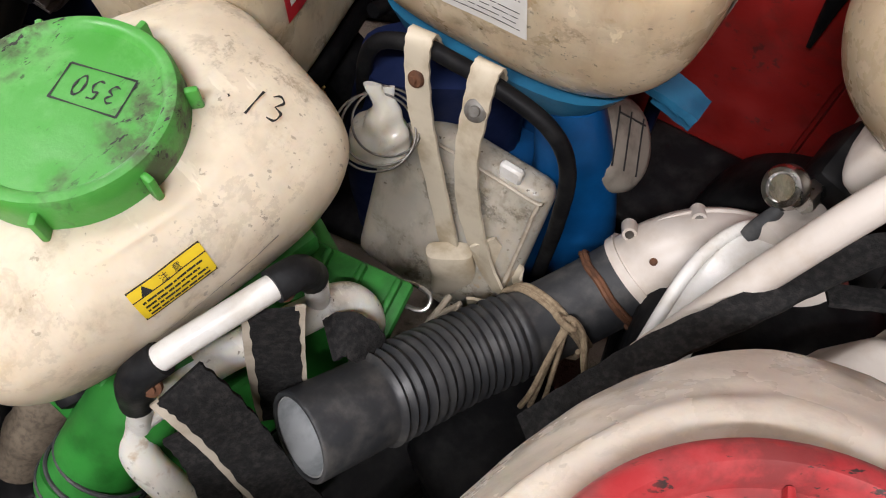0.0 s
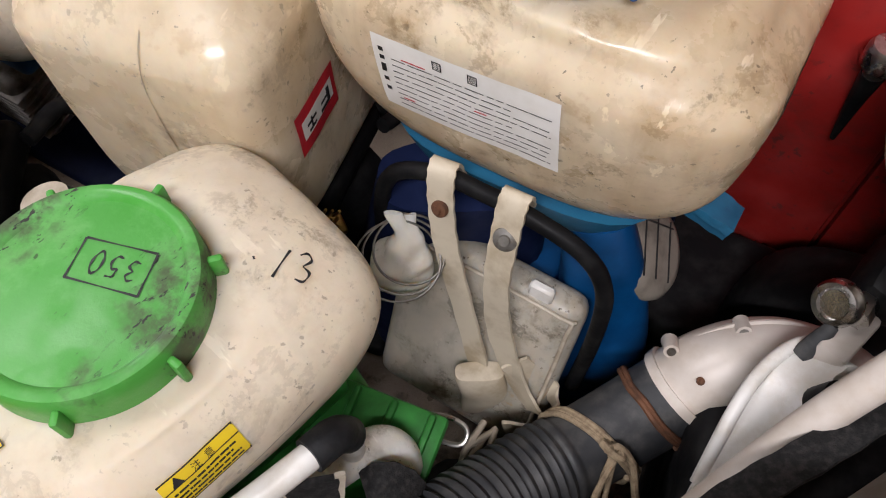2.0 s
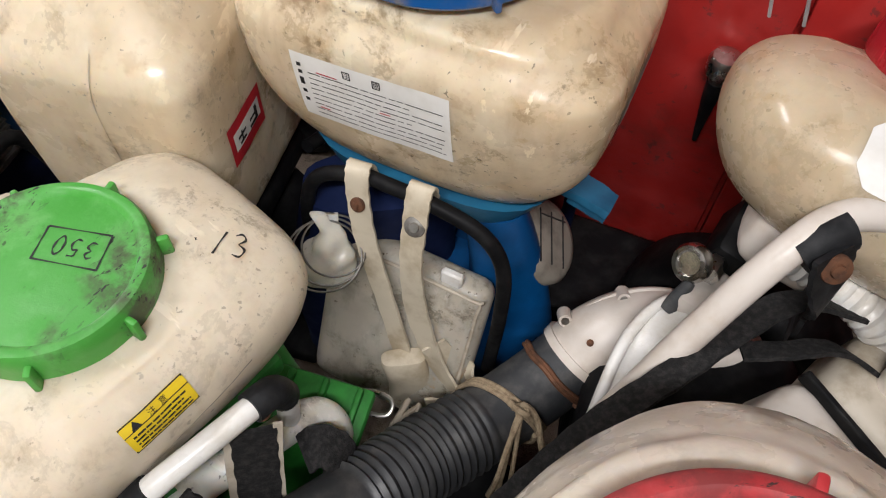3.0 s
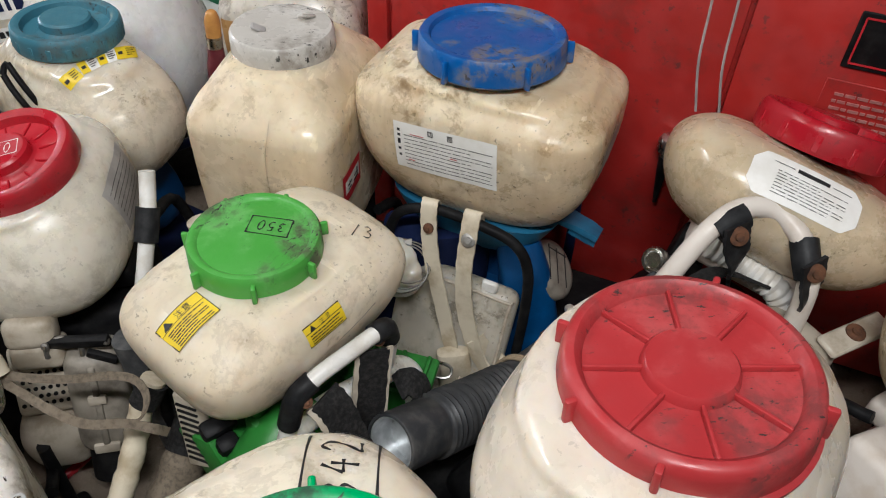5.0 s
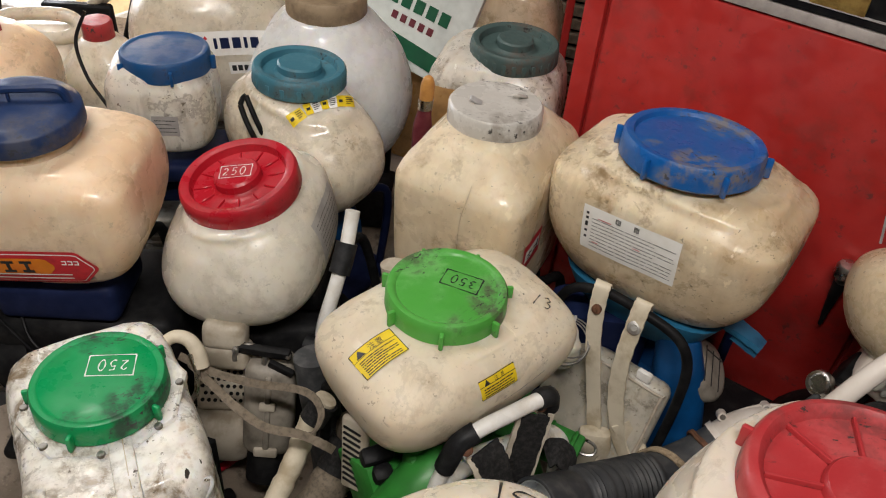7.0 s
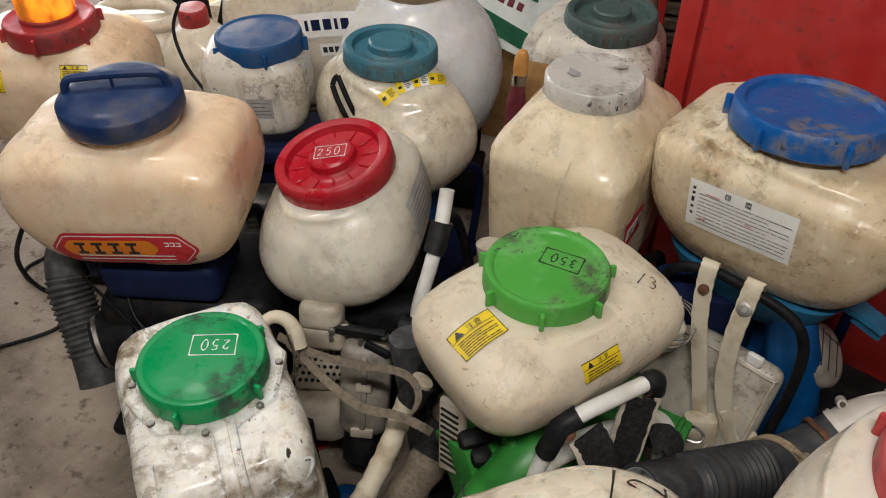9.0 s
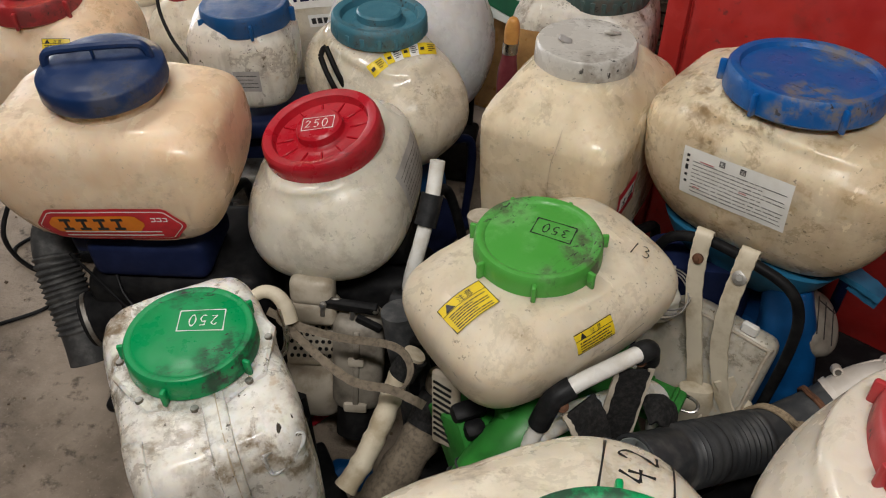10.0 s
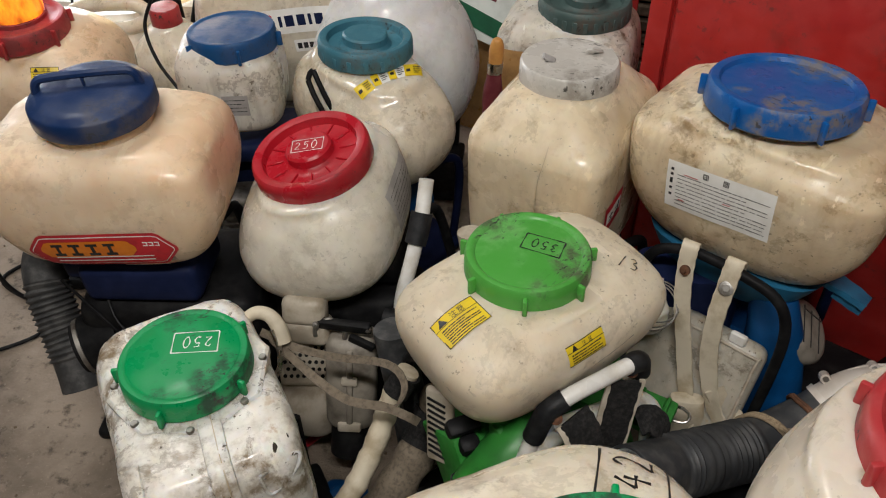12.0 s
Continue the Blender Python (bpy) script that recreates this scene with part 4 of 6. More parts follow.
part("badge_field", q.sheet(0.165, 0.03, 0.0044, 0.012, 18, 8), ORANGE, tag)
for x in (-0.062, -0.032, -0.002, 0.028):
    part("badge_bar", q.bars([(x, 0.006, 0.02, 0.005), (x + 0.007, -0.011, 0.006, 0.022), (x + 0.001, -0.011, 0.019, 0.005)], 0.0052), INK, tag)
for x in (0.074, 0.084, 0.094):
    part("badge_mark", p.bars([(x, 0.008, 0.008, 0.002), (x, 0.014, 0.008, 0.002), (x + 0.006, 0.008, 0.002, 0.008)], 0.0044), PAPER, tag)
for y in (-0.019, -0.012):
    part("badge_stripe", p.bars([(-0.085, y, 0.17, 0.0022)], 0.0046), PAPER, tag)
blower(T7, 0.5, NAVY_CASE, BLACK_CASE, 0, BLACK_CASE, 0.15)
part("bracket_skirt", box(0.22, 0.16, 0.09, 0.02, 3, pose(0.02, -0.02, 0.445)), NAVY_CASE, T7)

# the emerald lid on the white tank
T8, S8 = duster(-0.754, 0.151, 34.3, "grimy white square tank duster with an emerald lid and canvas strap", [
    (0.19, 0.04, 0.04, 0, 0, 4), (0.192, 0.10, 0.14, 0, 0, 5), (0.215, 0.127, 0.18, 0, 0, 6), (0.35, 0.135, 0.19, 0, 0, 6.5), (0.46, 0.134, 0.188, 0, 0, 6), (0.50, 0.13, 0.183, 0, 0, 5.5), (0.525, 0.117, 0.168, 0, 0, 4.8), (0.535, 0.09, 0.14, 0, 0, 3.8), (0.537, 0.03, 0.03, 0, 0, 2)], WHITE_FILTHY, (0, 0), 0, 0.003, size=(0.933, 0.986, 1.01), rise=0.006)
part("lid_flange", revolve([(0.06, 0.51), (0.116, 0.51), (0.116, 0.53), (0.119, 0.532), (0.119, 0.545), (0.114, 0.549), (0.06, 0.549)], 8), WHITE_FILTHY, T8, "octagonal screwed flange").matrix_local = lid_at(T8, -0.758, 0.170, -0.001, 0, 0, 32)
L8 = lid_with_lugs(T8, lid_at(T8, -0.759, 0.171, 0.547, 0, 1.5, 32), 0.0945, 0.04, LID_EMERALD, 5, -50, "emerald green lid with black scuffs", 0.0005, 0.7)
turn = Matrix.Rotation(radians(-32), 3, "Z")
p = lid_patch(L8, 0.096, 0.04, turn @ Vector((-0.97, -0.2, 0)), turn @ Vector((0.2, -0.97, 0)), *(turn @ Vector((0.0113, 0.0213, 0)))[:2])
part("pen_mark", p.strokes(written("250", 0.02, 0.010), 0.0022, 0.0008), CHALK, L8, "white paint-pen figures in a box")
screw_me = None
for k in range(8):
    a = radians(34.5 + 45 * k)
    place = lid_at(T8, -0.758, 0.170, 0.5485, 0, 0, 32) @ Matrix.Translation((0.106 * math.cos(a), 0.106 * math.sin(a), 0))
    if screw_me is None:
        screw = part("screw", revolve([(0.001, 0.003), (0.005, 0.003), (0.006, 0.001), (0.006, -0.002)], 12), STEEL, T8)
        screw_me = screw.data
    else:
        screw = new("screw", screw_me)
        screw.parent = T8
    screw.matrix_local = place
p = room_patch(T8, S8, (-0.668, 0.034, 0.515), (0.86, 0.5, 0), (-0.3, 0.55, 0.75))
part("moulded_rib", p.slab(0.034, 0.17, 0.006), WHITE_FILTHY, T8)
part("rib_groove", p.strokes([[(0.004, 0.075), (0.004, 0.0), (0.004, -0.08)]], 0.0022, 0.0064), TAN, T8)
p = room_patch(T8, S8, (-0.587, 0.052, 0.50), (0.849, 0.439, 0.20), (-0.512, 0.542, 0.666))
part("moulded_recess", tube([p.at(x, y, 0.0) for x, y in ((-0.03, 0.012), (0.032, 0.018), (0.034, -0.014), (-0.028, -0.02), (-0.03, 0.012))], 0.0032, 10, 8), WHITE_FILTHY, T8)
p = room_patch(T8, S8, (-0.79, 0.02, 0.47), (0.86, 0.5, 0), (-0.3, 0.55, 0.75))
part("moulded_rib", p.slab(0.03, 0.10, 0.005), WHITE_FILTHY, T8)
blower(T8, 0.2, WHITE_PAINT, ALLOY, 0, BLACK_CASE, 0.07)

# the tank marked 342 with a green lid
T9, S9 = duster(-0.252, -0.233, 29.8, "pale cream tank duster with bright green lid and black marker figures", [
    (0.55, 0.03, 0.03, 0, 0, 2.5), (0.552, 0.12, 0.07, 0, 0, 3), (0.58, 0.18, 0.105, 0, 0, 3.3), (0.64, 0.205, 0.122, 0, 0, 3.5), (0.70, 0.207, 0.124, 0, 0, 3.5), (0.745, 0.195, 0.115, 0, 0, 3.2), (0.775, 0.165, 0.095, 0, 0, 2.9), (0.785, 0.11, 0.08, 0, 0, 2.3), (0.787, 0.03, 0.03, 0, 0, 2)], CREAM_PALE, size=(1.004, 1.36, 1.018), rise=0.027)
neck(T9, lid_at(T9, -0.195, -0.255, 0.812), 0.098, 0.02, CREAM_PALE)
lid_with_lugs(T9, lid_at(T9, -0.195, -0.255, 0.83, 0, 2.5, 28), 0.109, 0.04, LID_EMERALD, 7, 60, "bright green screw lid")
p = room_patch(T9, S9, (-0.169, -0.100, 0.8), (0.12, 1, 0), (-1, 0.12, 0))
part("pen_mark", p.strokes(written("342", 0.033, 0.016), 0.0036, 0.0012), INK, T9, "black marker figures in a box")
blower(T9, 0.585, GREEN_CASE, ALLOY, 0, BLACK_CASE, 0.15)

# the wide red lid on the barrel tank
T10, S10 = duster(0.162, -0.048, 40.2, "milky barrel tank duster with a wide dusty red spoked lid", [
    (0.43, 0.03, 0.03, 0, 0, 2), (0.432, 0.09, 0.08, 0, 0, 2.1), (0.46, 0.135, 0.125, 0, 0, 2.2), (0.53, 0.17, 0.175, 0.008, -0.012, 2.3), (0.61, 0.184, 0.192, 0.01, -0.012, 2.4), (0.68, 0.187, 0.195, 0.01, -0.01, 2.4), (0.725, 0.166, 0.178, 0.008, -0.006, 2.3), (0.76, 0.142, 0.156, 0.004, -0.002, 2.2), (0.783, 0.119, 0.138, 0, 0, 2), (0.79, 0.03, 0.03, 0, 0, 2)], MILK_DULL, (-4.8, -0.8), 0.630, size=(1.2, 0.87, 0.967), rise=0.030)
lid_with_spokes(T10, lid_at(T10, 0.173, -0.046, 0.786, -1.2, 3.8, 0), 0.1305, 0.046, LID_RED_WORN, "wide dusty red lid with eight spokes and a hub")
p = room_patch(T10, S10, (0.02, -0.14, 0.74), (0.988, -0.047, 0.144), (-0.064, 0.732, 0.678))
part("pen_mark", p.strokes(written("33", 0.026, 0.008), 0.0022, 0.0012), CHALK, T10, "faint white figures in a box")
blower(T10, 0.47, BLACK_CASE, BLACK_CASE, 0, BLACK_CASE, 0.15)

# the tan tank leaning by the cabinet
T11, S11 = duster(0.554, 0.412, -34.4, "tan pill-shaped tank duster with a red lid, tilted beside the cabinet", [
    (0.425, 0.03, 0.03, 0, 0, 2), (0.427, 0.10, 0.05, 0, 0, 2.2), (0.450, 0.155, 0.09, 0, 0, 2.3), (0.505, 0.195, 0.122, 0, 0, 2.4), (0.565, 0.212, 0.132, 0, 0, 2.4), (0.615, 0.205, 0.125, 0, 0, 2.4), (0.655, 0.175, 0.10, 0, 0, 2.4), (0.675, 0.12, 0.08, 0, 0, 2.2), (0.680, 0.03, 0.03, 0, 0, 2)], TAN, (-23.2, 13.6), 0.606, size=(0.975, 1.059, 0.702), rise=0.086)
lid_with_knob(T11, lid_at(T11, 0.619, 0.465, 0.667, 20, 18, -42), 0.110, 0.05, LID_RED, 10, "faded red screw lid", 0.4, 12)
p = room_patch(T11, S11, (0.528, 0.367, 0.659), (0.837, -0.469, -0.282), (0.529, 0.565, 0.633))
tag = part("instruction_label", p.sheet(0.17, 0.07, 0.001, 0.017, 24, 12), PAPER, T11, "worn white instruction label with small print")
part("small_print", p.bars([(x + 0.008, y - 0.006, w * 0.9, h) for x, y, w, h in print_rows(0.125, 0.045, 8, 21, 0.78)]), INK, tag)
part("heading", p.bars([(-0.02, 0.02, 0.05, 0.006), (-0.055, 0.0225, 0.03, 0.001), (0.035, 0.0225, 0.03, 0.001)]), INK, tag)
part("tank_saddle", box(0.2, 0.14, 0.07, 0.02, 3, pose(0, 0, 0.50)), WHITE_PAINT, T11)

# the slate green lid behind the taped one
T12, S12 = duster(-0.224, 1.183, -11.2, "grimy white tank duster with a slate green lid and brown cardboard", [
    (0.36, 0.03, 0.03, 0, 0, 3), (0.362, 0.11, 0.10, 0, 0, 4), (0.38, 0.15, 0.128, 0, 0, 4.5), (0.48, 0.165, 0.14, 0, 0, 5), (0.57, 0.158, 0.135, 0, 0, 4.5), (0.61, 0.138, 0.122, 0, 0, 3.6), (0.635, 0.10, 0.1, 0, 0, 2.5), (0.64, 0.03, 0.03, 0, 0, 2)], WHITE_DIRTY, size=(0.973, 0.995, 1.000), rise=0.030)
lid_with_knob(T12, lid_at(T12, -0.196, 1.165, 0.65, 0, 0.7, -12), 0.102, 0.045, LID_SLATE, 0, "slate green screw lid with a raised knob", 0.42)
p = Patch(S12, (-0.09, -0.14, 0.54), (1, 0, 0.1), (-0.1, 0, 1))
# Flat patch in place of an upright piece of brown cardboard.
part("cardboard_patch", p.sheet(0.075, 0.13, 0.002), CARDBOARD, T12, "piece of brown cardboard")
p = Patch(S12, (0.04, -0.11, 0.60), (1, 0, 0), (0, 0.6, 0.8))
part("pen_mark", p.strokes([[(-0.04, 0.01), (-0.02, 0.014), (-0.015, 0.0), (0.0, 0.008)], [(0.01, 0.012), (0.03, 0.0)], [(0.02, -0.006), (0.045, 0.012)]], 0.004, 0.0012), INK, T12, "black marker scribble")
blower(T12, 0.37, BLACK_CASE, ALLOY, 0, BLACK_CASE, 0.14)

# ---- what hangs on the dusters ----
def rivet(owner, place, way, r, name="rivet", material=RUST):
    bm = revolve([(0.001, 0.006), (r * 0.45, 0.006), (r * 0.5, 0.003), (r, 0.002), (r * 1.05, 0.0), (r * 1.05, -0.003)], 20)
    bm.transform(Matrix.Translation(place) @ Vector((0, 0, 1)).rotation_difference(Vector(way)).to_matrix().to_4x4())
    return world_part(name, bm, material, owner)


# blue blower: tube handle, vinyl straps, back pad, rag on a wire
world_part("tube_handle", tube([(-0.08, 0.575, 0.2), (-0.078, 0.575, 0.40), (-0.058, 0.566, 0.495), (-0.008, 0.543, 0.525), (0.03, 0.518, 0.53), (0.076, 0.49, 0.525), (0.128, 0.452, 0.512), (0.153, 0.435, 0.46), (0.156, 0.428, 0.36), (0.15, 0.43, 0.2)], 0.0095, 14, 6), BLACK_CASE, T2, "glossy black tube handle")
across = (0.8, -0.55, 0.1)
s1 = world_part("shoulder_strap", ribbon([(0.006, 0.556, 0.51), (0.0, 0.548, 0.54), (-0.006, 0.533, 0.541), (-0.008, 0.522, 0.505), (-0.004, 0.505, 0.44), (0.012, 0.475, 0.35), (0.03, 0.438, 0.25), (0.036, 0.42, 0.18)],
                                         [(0.8, -0.4, 0)] * 4 + [(0.85, -0.35, 0.2), (0.8, -0.5, 0.2), (0.8, -0.5, 0.1), (0.8, -0.5, 0)], 0.029, 0.004), CREAM_WEB, T2, "stained cream vinyl strap")
rivet(T2, (-0.010, 0.516, 0.502), (-0.6, -0.7, 0.4), 0.009)
s2 = world_part("shoulder_strap", ribbon([(0.072, 0.512, 0.52), (0.068, 0.504, 0.545), (0.061, 0.493, 0.543), (0.054, 0.479, 0.503), (0.047, 0.462, 0.44), (0.052, 0.445, 0.35), (0.072, 0.415, 0.27), (0.095, 0.385, 0.235)],
                                         [across] * 4 + [(0.7, -0.5, 0.3), (0.8, -0.4, 0.1), (0.7, -0.6, 0.3), (0.6, -0.7, 0.4)], 0.031, 0.004), CREAM_WEB, T2, "stained cream vinyl strap")
rivet(T2, (0.054, 0.476, 0.505), (-0.35, -0.75, 0.6), 0.0125, "bolt", STEEL)
world_part("strap_sleeve", loft([(0.17, 0.03, 0.012, 0.036, 0.418, 3.5), (0.22, 0.03, 0.013, 0.036, 0.42, 3.5), (0.26, 0.031, 0.014, 0.03, 0.428, 3.5), (0.265, 0.026, 0.008, 0.03, 0.428, 3.5)], 32, 3), CREAM_WEB, T2)
world_part("loose_strap", ribbon([(0.07, 0.425, 0.30), (0.088, 0.42, 0.27), (0.115, 0.405, 0.25), (0.118, 0.38, 0.25), (0.09, 0.362, 0.255), (0.055, 0.362, 0.25)],
                                 [(0.2, 0.2, 1), (0.3, 0.3, 0.9), (0.1, 0.4, 0.9), (0, -0.3, 0.9), (0.2, -0.2, 0.9), (0.3, 0.1, 0.9)], 0.034, 0.004), CREAM_WEB, T2, "curled end of a cream strap")
world_part("buckle", join(box(0.008, 0.06, 0.01, 0.003, 1, pose(0.0, 0.31, 0.265, 10, 0, -20)), box(0.008, 0.06, 0.01, 0.003, 1, pose(0.035, 0.33, 0.265, 10, 0, -20)), box(0.045, 0.008, 0.01, 0.003, 1, pose(0.026, 0.344, 0.268, 10, 0, 28))), BONE, T2, "cream plastic ladder buckle")
for k in range(4):
    world_part("buckle_bar", box(0.05, 0.008, 0.008, 0.002, 1, pose(0.018, 0.345 - 0.016 * k, 0.27 - 0.004 * k, 20, 0, 55)), BONE, T2)
PADM = pose(0.028, 0.482, 0.25, -24, 0, -34)
world_part("back_pad", moved(box(0.235, 0.05, 0.27, 0.022, 4), PADM), PAD_GREY, T2, "grimy white quilted back pad")
world_part("pad_piping", moved(tube([(-0.1, -0.026, 0.118), (0.095, -0.026, 0.118), (0.108, -0.026, 0.10), (0.108, -0.026, -0.12)], 0.003, 8, 4), PADM), BONE, T2)
world_part("pad_clip", box(0.03, 0.012, 0.022, 0.003, 1, pose(0.10, 0.475, 0.385, -10, 0, -34)), WHITE_GRIP, T2)
world_part("rag", loft([(0.35, 0.012, 0.012, -0.058, 0.51, 2), (0.36, 0.03, 0.02, -0.058, 0.512, 2.6), (0.39, 0.033, 0.024, -0.054, 0.518, 3), (0.415, 0.026, 0.018, -0.05, 0.525, 2.8), (0.432, 0.013, 0.009, -0.047, 0.531, 2), (0.445, 0.014, 0.006, -0.046, 0.535, 3), (0.462, 0.02, 0.004, -0.05, 0.54, 4)], 40, 6, 0.016), MILK, T2, "crumpled plastic rag tied with wire")
for dz, r in ((0.0, 0.045), (0.008, 0.041), (-0.006, 0.047)):
    ring = [(-0.052 + r * math.cos(a) + dz, 0.505 + r * 0.8 * math.sin(a) + dz, 0.425 + r * 0.5 * math.sin(a + 0.3 * dz)) for a in np.linspace(0.3, 2 * math.pi + 0.5, 14)]
    world_part("wire", tube(ring, 0.0014, 6, 4), STEEL, T2)
# side cover of the blue blower
COVER = Matrix.Translation((0.240, 0.545, 0.345)) @ Vector((0, 0, 1)).rotation_difference(Vector((0.66, -0.3, 0.62))).to_matrix().to_4x4()
cover = world_part("side_cover", moved(revolve([(0.004, 0.012), (0.042, 0.012), (0.054, 0.008), (0.061, 0.0), (0.063, -0.03), (0.05, -0.05)], 40), COVER), DINGY, T2, "grey-beige fan cover with a worn label")
for x in (-0.03, -0.005, 0.022):
    ln = part("label_line", moved(box(0.0018, 0.075, 0.0015, 0, 1, pose(x, 0, 0.0125)), T2.matrix_world.inverted() @ COVER), INK, cover)
ln = part("label_line", moved(box(0.055, 0.0018, 0.0015, 0, 1, pose(0, 0.03, 0.0128)), T2.matrix_world.inverted() @ COVER), INK, cover)
world_part("blue_shroud", loft([(0.04, 0.06, 0.05, 0.195, 0.51, 3), (0.20, 0.062, 0.055, 0.195, 0.51, 3), (0.34, 0.05, 0.045, 0.182, 0.53, 3), (0.44, 0.04, 0.04, 0.16, 0.555, 3)], 36, 5), BLUE_CASE, T2, "deep blue blower shroud")
# Unseen dark body added so the gap under this tank reads as shade.
world_part("dark_gap_fill", loft([(0.03, 0.12, 0.05, 0.0, 0.60, 3), (0.25, 0.12, 0.05, 0.0, 0.60, 3), (0.44, 0.10, 0.05, 0.02, 0.60, 3)], 36, 4), NAVY_CASE, T2)
world_part("brass_brush", join(box(0.05, 0.03, 0.012, 0.003, 1, pose(-0.155, 0.60, 0.33, 20, 10, 30)), *[box(0.003, 0.003, 0.04, 0, 1, pose(-0.172 + 0.008 * (k % 5), 0.588 + 0.01 * (k // 5), 0.352, 20 + 4 * (k % 3), 10, 30)) for k in range(15)]), BRASS, T2, "brass wire bristles")

# white frame of the tilted duster, elbow and black air hose
world_part("white_frame", tube([(0.15, 0.175, 0.40), (0.19, 0.21, 0.47), (0.26, 0.255, 0.515), (0.315, 0.285, 0.57), (0.375, 0.31, 0.648), (0.43, 0.33, 0.672), (0.485, 0.322, 0.668), (0.515, 0.275, 0.64), (0.52, 0.235, 0.58), (0.52, 0.23, 0.40)], 0.016, 16, 7), WHITE_PAINT, T11, "scuffed white tube frame")
world_part("air_elbow", tube([(0.249, 0.374, 0.335), (0.275, 0.382, 0.355), (0.311, 0.386, 0.371), (0.353, 0.382, 0.373), (0.398, 0.367, 0.358), (0.443, 0.347, 0.323)], 0.049, 40, 8, lambda s: 1.0 + 0.08 * s), WHITE_PAINT, T11, "white air elbow with rust specks")
world_part("elbow_seam", tube([(0.239, 0.403, 0.369), (0.263, 0.412, 0.390), (0.303, 0.416, 0.409), (0.353, 0.413, 0.413), (0.403, 0.398, 0.400)], 0.004, 8, 7), WHITE_PAINT, T11)
world_part("elbow_rim", tube([(0.245, 0.372, 0.331), (0.253, 0.376, 0.338)], 0.053, 40, 2), WHITE_PAINT, T11)
for c in ((0.231, 0.398, 0.386), (0.301, 0.404, 0.415)):
    c, d = Vector(c), Vector((-0.15, -0.75, 0.5)).normalized()
    world_part("screw_boss", tube([c - d * 0.022, c - d * 0.01, c], 0.0085, 14, 2, lambda s: 1.08 - 0.1 * s), WHITE_PAINT, T11)
    world_part("screw", tube([c - d * 0.003, c + d * 0.0008], 0.0052, 10, 1), STEEL, T11)
rivet(T11, (0.252, 0.360, 0.3975), (-0.2, -0.4, 0.9), 0.0042, "rust_spot")
HOSE = [(-0.110, 0.157, 0.408), (-0.075, 0.182, 0.388), (-0.023, 0.221, 0.355), (0.048, 0.272, 0.314), (0.128, 0.316, 0.296), (0.192, 0.348, 0.306), (0.242, 0.3705, 0.331)]
world_part("air_hose", hose(HOSE, 0.0475, 0.004, 44, 26, lambda s: 1.02 + (0.055 * (1 - math.cos(2 * math.pi * 15 * (s - 0.2) / 0.44)) if 0.2 < s < 0.64 else (0.06 if 0.64 <= s < 0.67 else 0.0)), 0.2), DUSTY_HOSE, T11, "dusty black ribbed rubber air hose", 60)
p, _, u, v = sweep_frames(HOSE, 26)
around = np.linspace(0, 2 * math.pi, 40, endpoint=False)
sleeve = [[p[k] + r * (math.cos(a) * u[k] + math.sin(a) * v[k]) for a in around] for r, k in [(0.0405, n) for n in range(28, 0, -3)] + [(0.042, 1)] + [(0.0425, n) for n in range(2, 28, 3)]]
world_part("hose_sleeve", skin(bmesh.new(), sleeve), grained("galvanised_sleeve", (0.55, 0.57, 0.58), (0.35, 0.37, 0.38), 30, 0.35, 0.6), T11, "bare metal sleeve inside the hose mouth", 60)


def hoop(k, r, turns, wire, lean=0.0, n=14):
    out = []
    for i in range(int(n * turns) + 1):
        a = 2 * math.pi * i / n
        j = min(max(int(k + lean * math.cos(a) + 2 * i / n), 0), len(p) - 1)
        out.append(p[j] + (r + wire) * (math.cos(a) * u[j] + math.sin(a) * v[j]))
    return out
world_part("hose_clamp", tube(hoop(141, 0.049, 2, 0.003, 2), 0.0035, 8, 3), RUST, T11, "rusty wire hose clamp")
world_part("rope", join(tube(hoop(108, 0.0495, 3, 0.003, 8), 0.0034, 8, 4), tube([(0.158, 0.295, 0.355), (0.165, 0.305, 0.362), (0.18, 0.29, 0.35), (0.185, 0.262, 0.32), (0.20, 0.25, 0.26)], 0.0042, 8, 5), tube([(0.16, 0.298, 0.358), (0.15, 0.28, 0.345), (0.135, 0.245, 0.30), (0.13, 0.235, 0.25)], 0.0034, 8, 5), tube([(0.163, 0.302, 0.36), (0.158, 0.285, 0.352), (0.148, 0.25, 0.31), (0.146, 0.238, 0.25)], 0.003, 8, 5), tube([(0.15, 0.31, 0.36), (0.158, 0.297, 0.366), (0.168, 0.292, 0.362), (0.165, 0.305, 0.358), (0.152, 0.302, 0.365)], 0.0045, 8, 5), tube([(0.162, 0.294, 0.36), (0.145, 0.27, 0.34), (0.128, 0.24, 0.30), (0.118, 0.232, 0.26)], 0.0036, 8, 5)), ROPE, T11, "knotted jute rope round the hose")
world_part("white_cowl", ribbon([(0.224, 0.219, 0.388), (0.249, 0.254, 0.423), (0.286, 0.299, 0.450), (0.319, 0.332, 0.470), (0.349, 0.351, 0.475), (0.374, 0.349, 0.458), (0.384, 0.334, 0.428)], [(0.8, -0.5, -0.1), (0.8, -0.55, 0.0), (0.75, -0.55, 0.25), (0.7, -0.5, 0.45), (0.55, -0.6, 0.5), (0.35, -0.75, 0.4), (0.3, -0.8, 0.3)], 0.046, 0.006), WHITE_GRIP, T11, "thin curled white plastic cowl")
world_part("cowl_lip", tube([(0.224, 0.254, 0.413), (0.262, 0.314, 0.452), (0.294, 0.349, 0.462), (0.329, 0.370, 0.466), (0.359, 0.372, 0.458)], 0.007, 10, 7), WHITE_GRIP, T11)
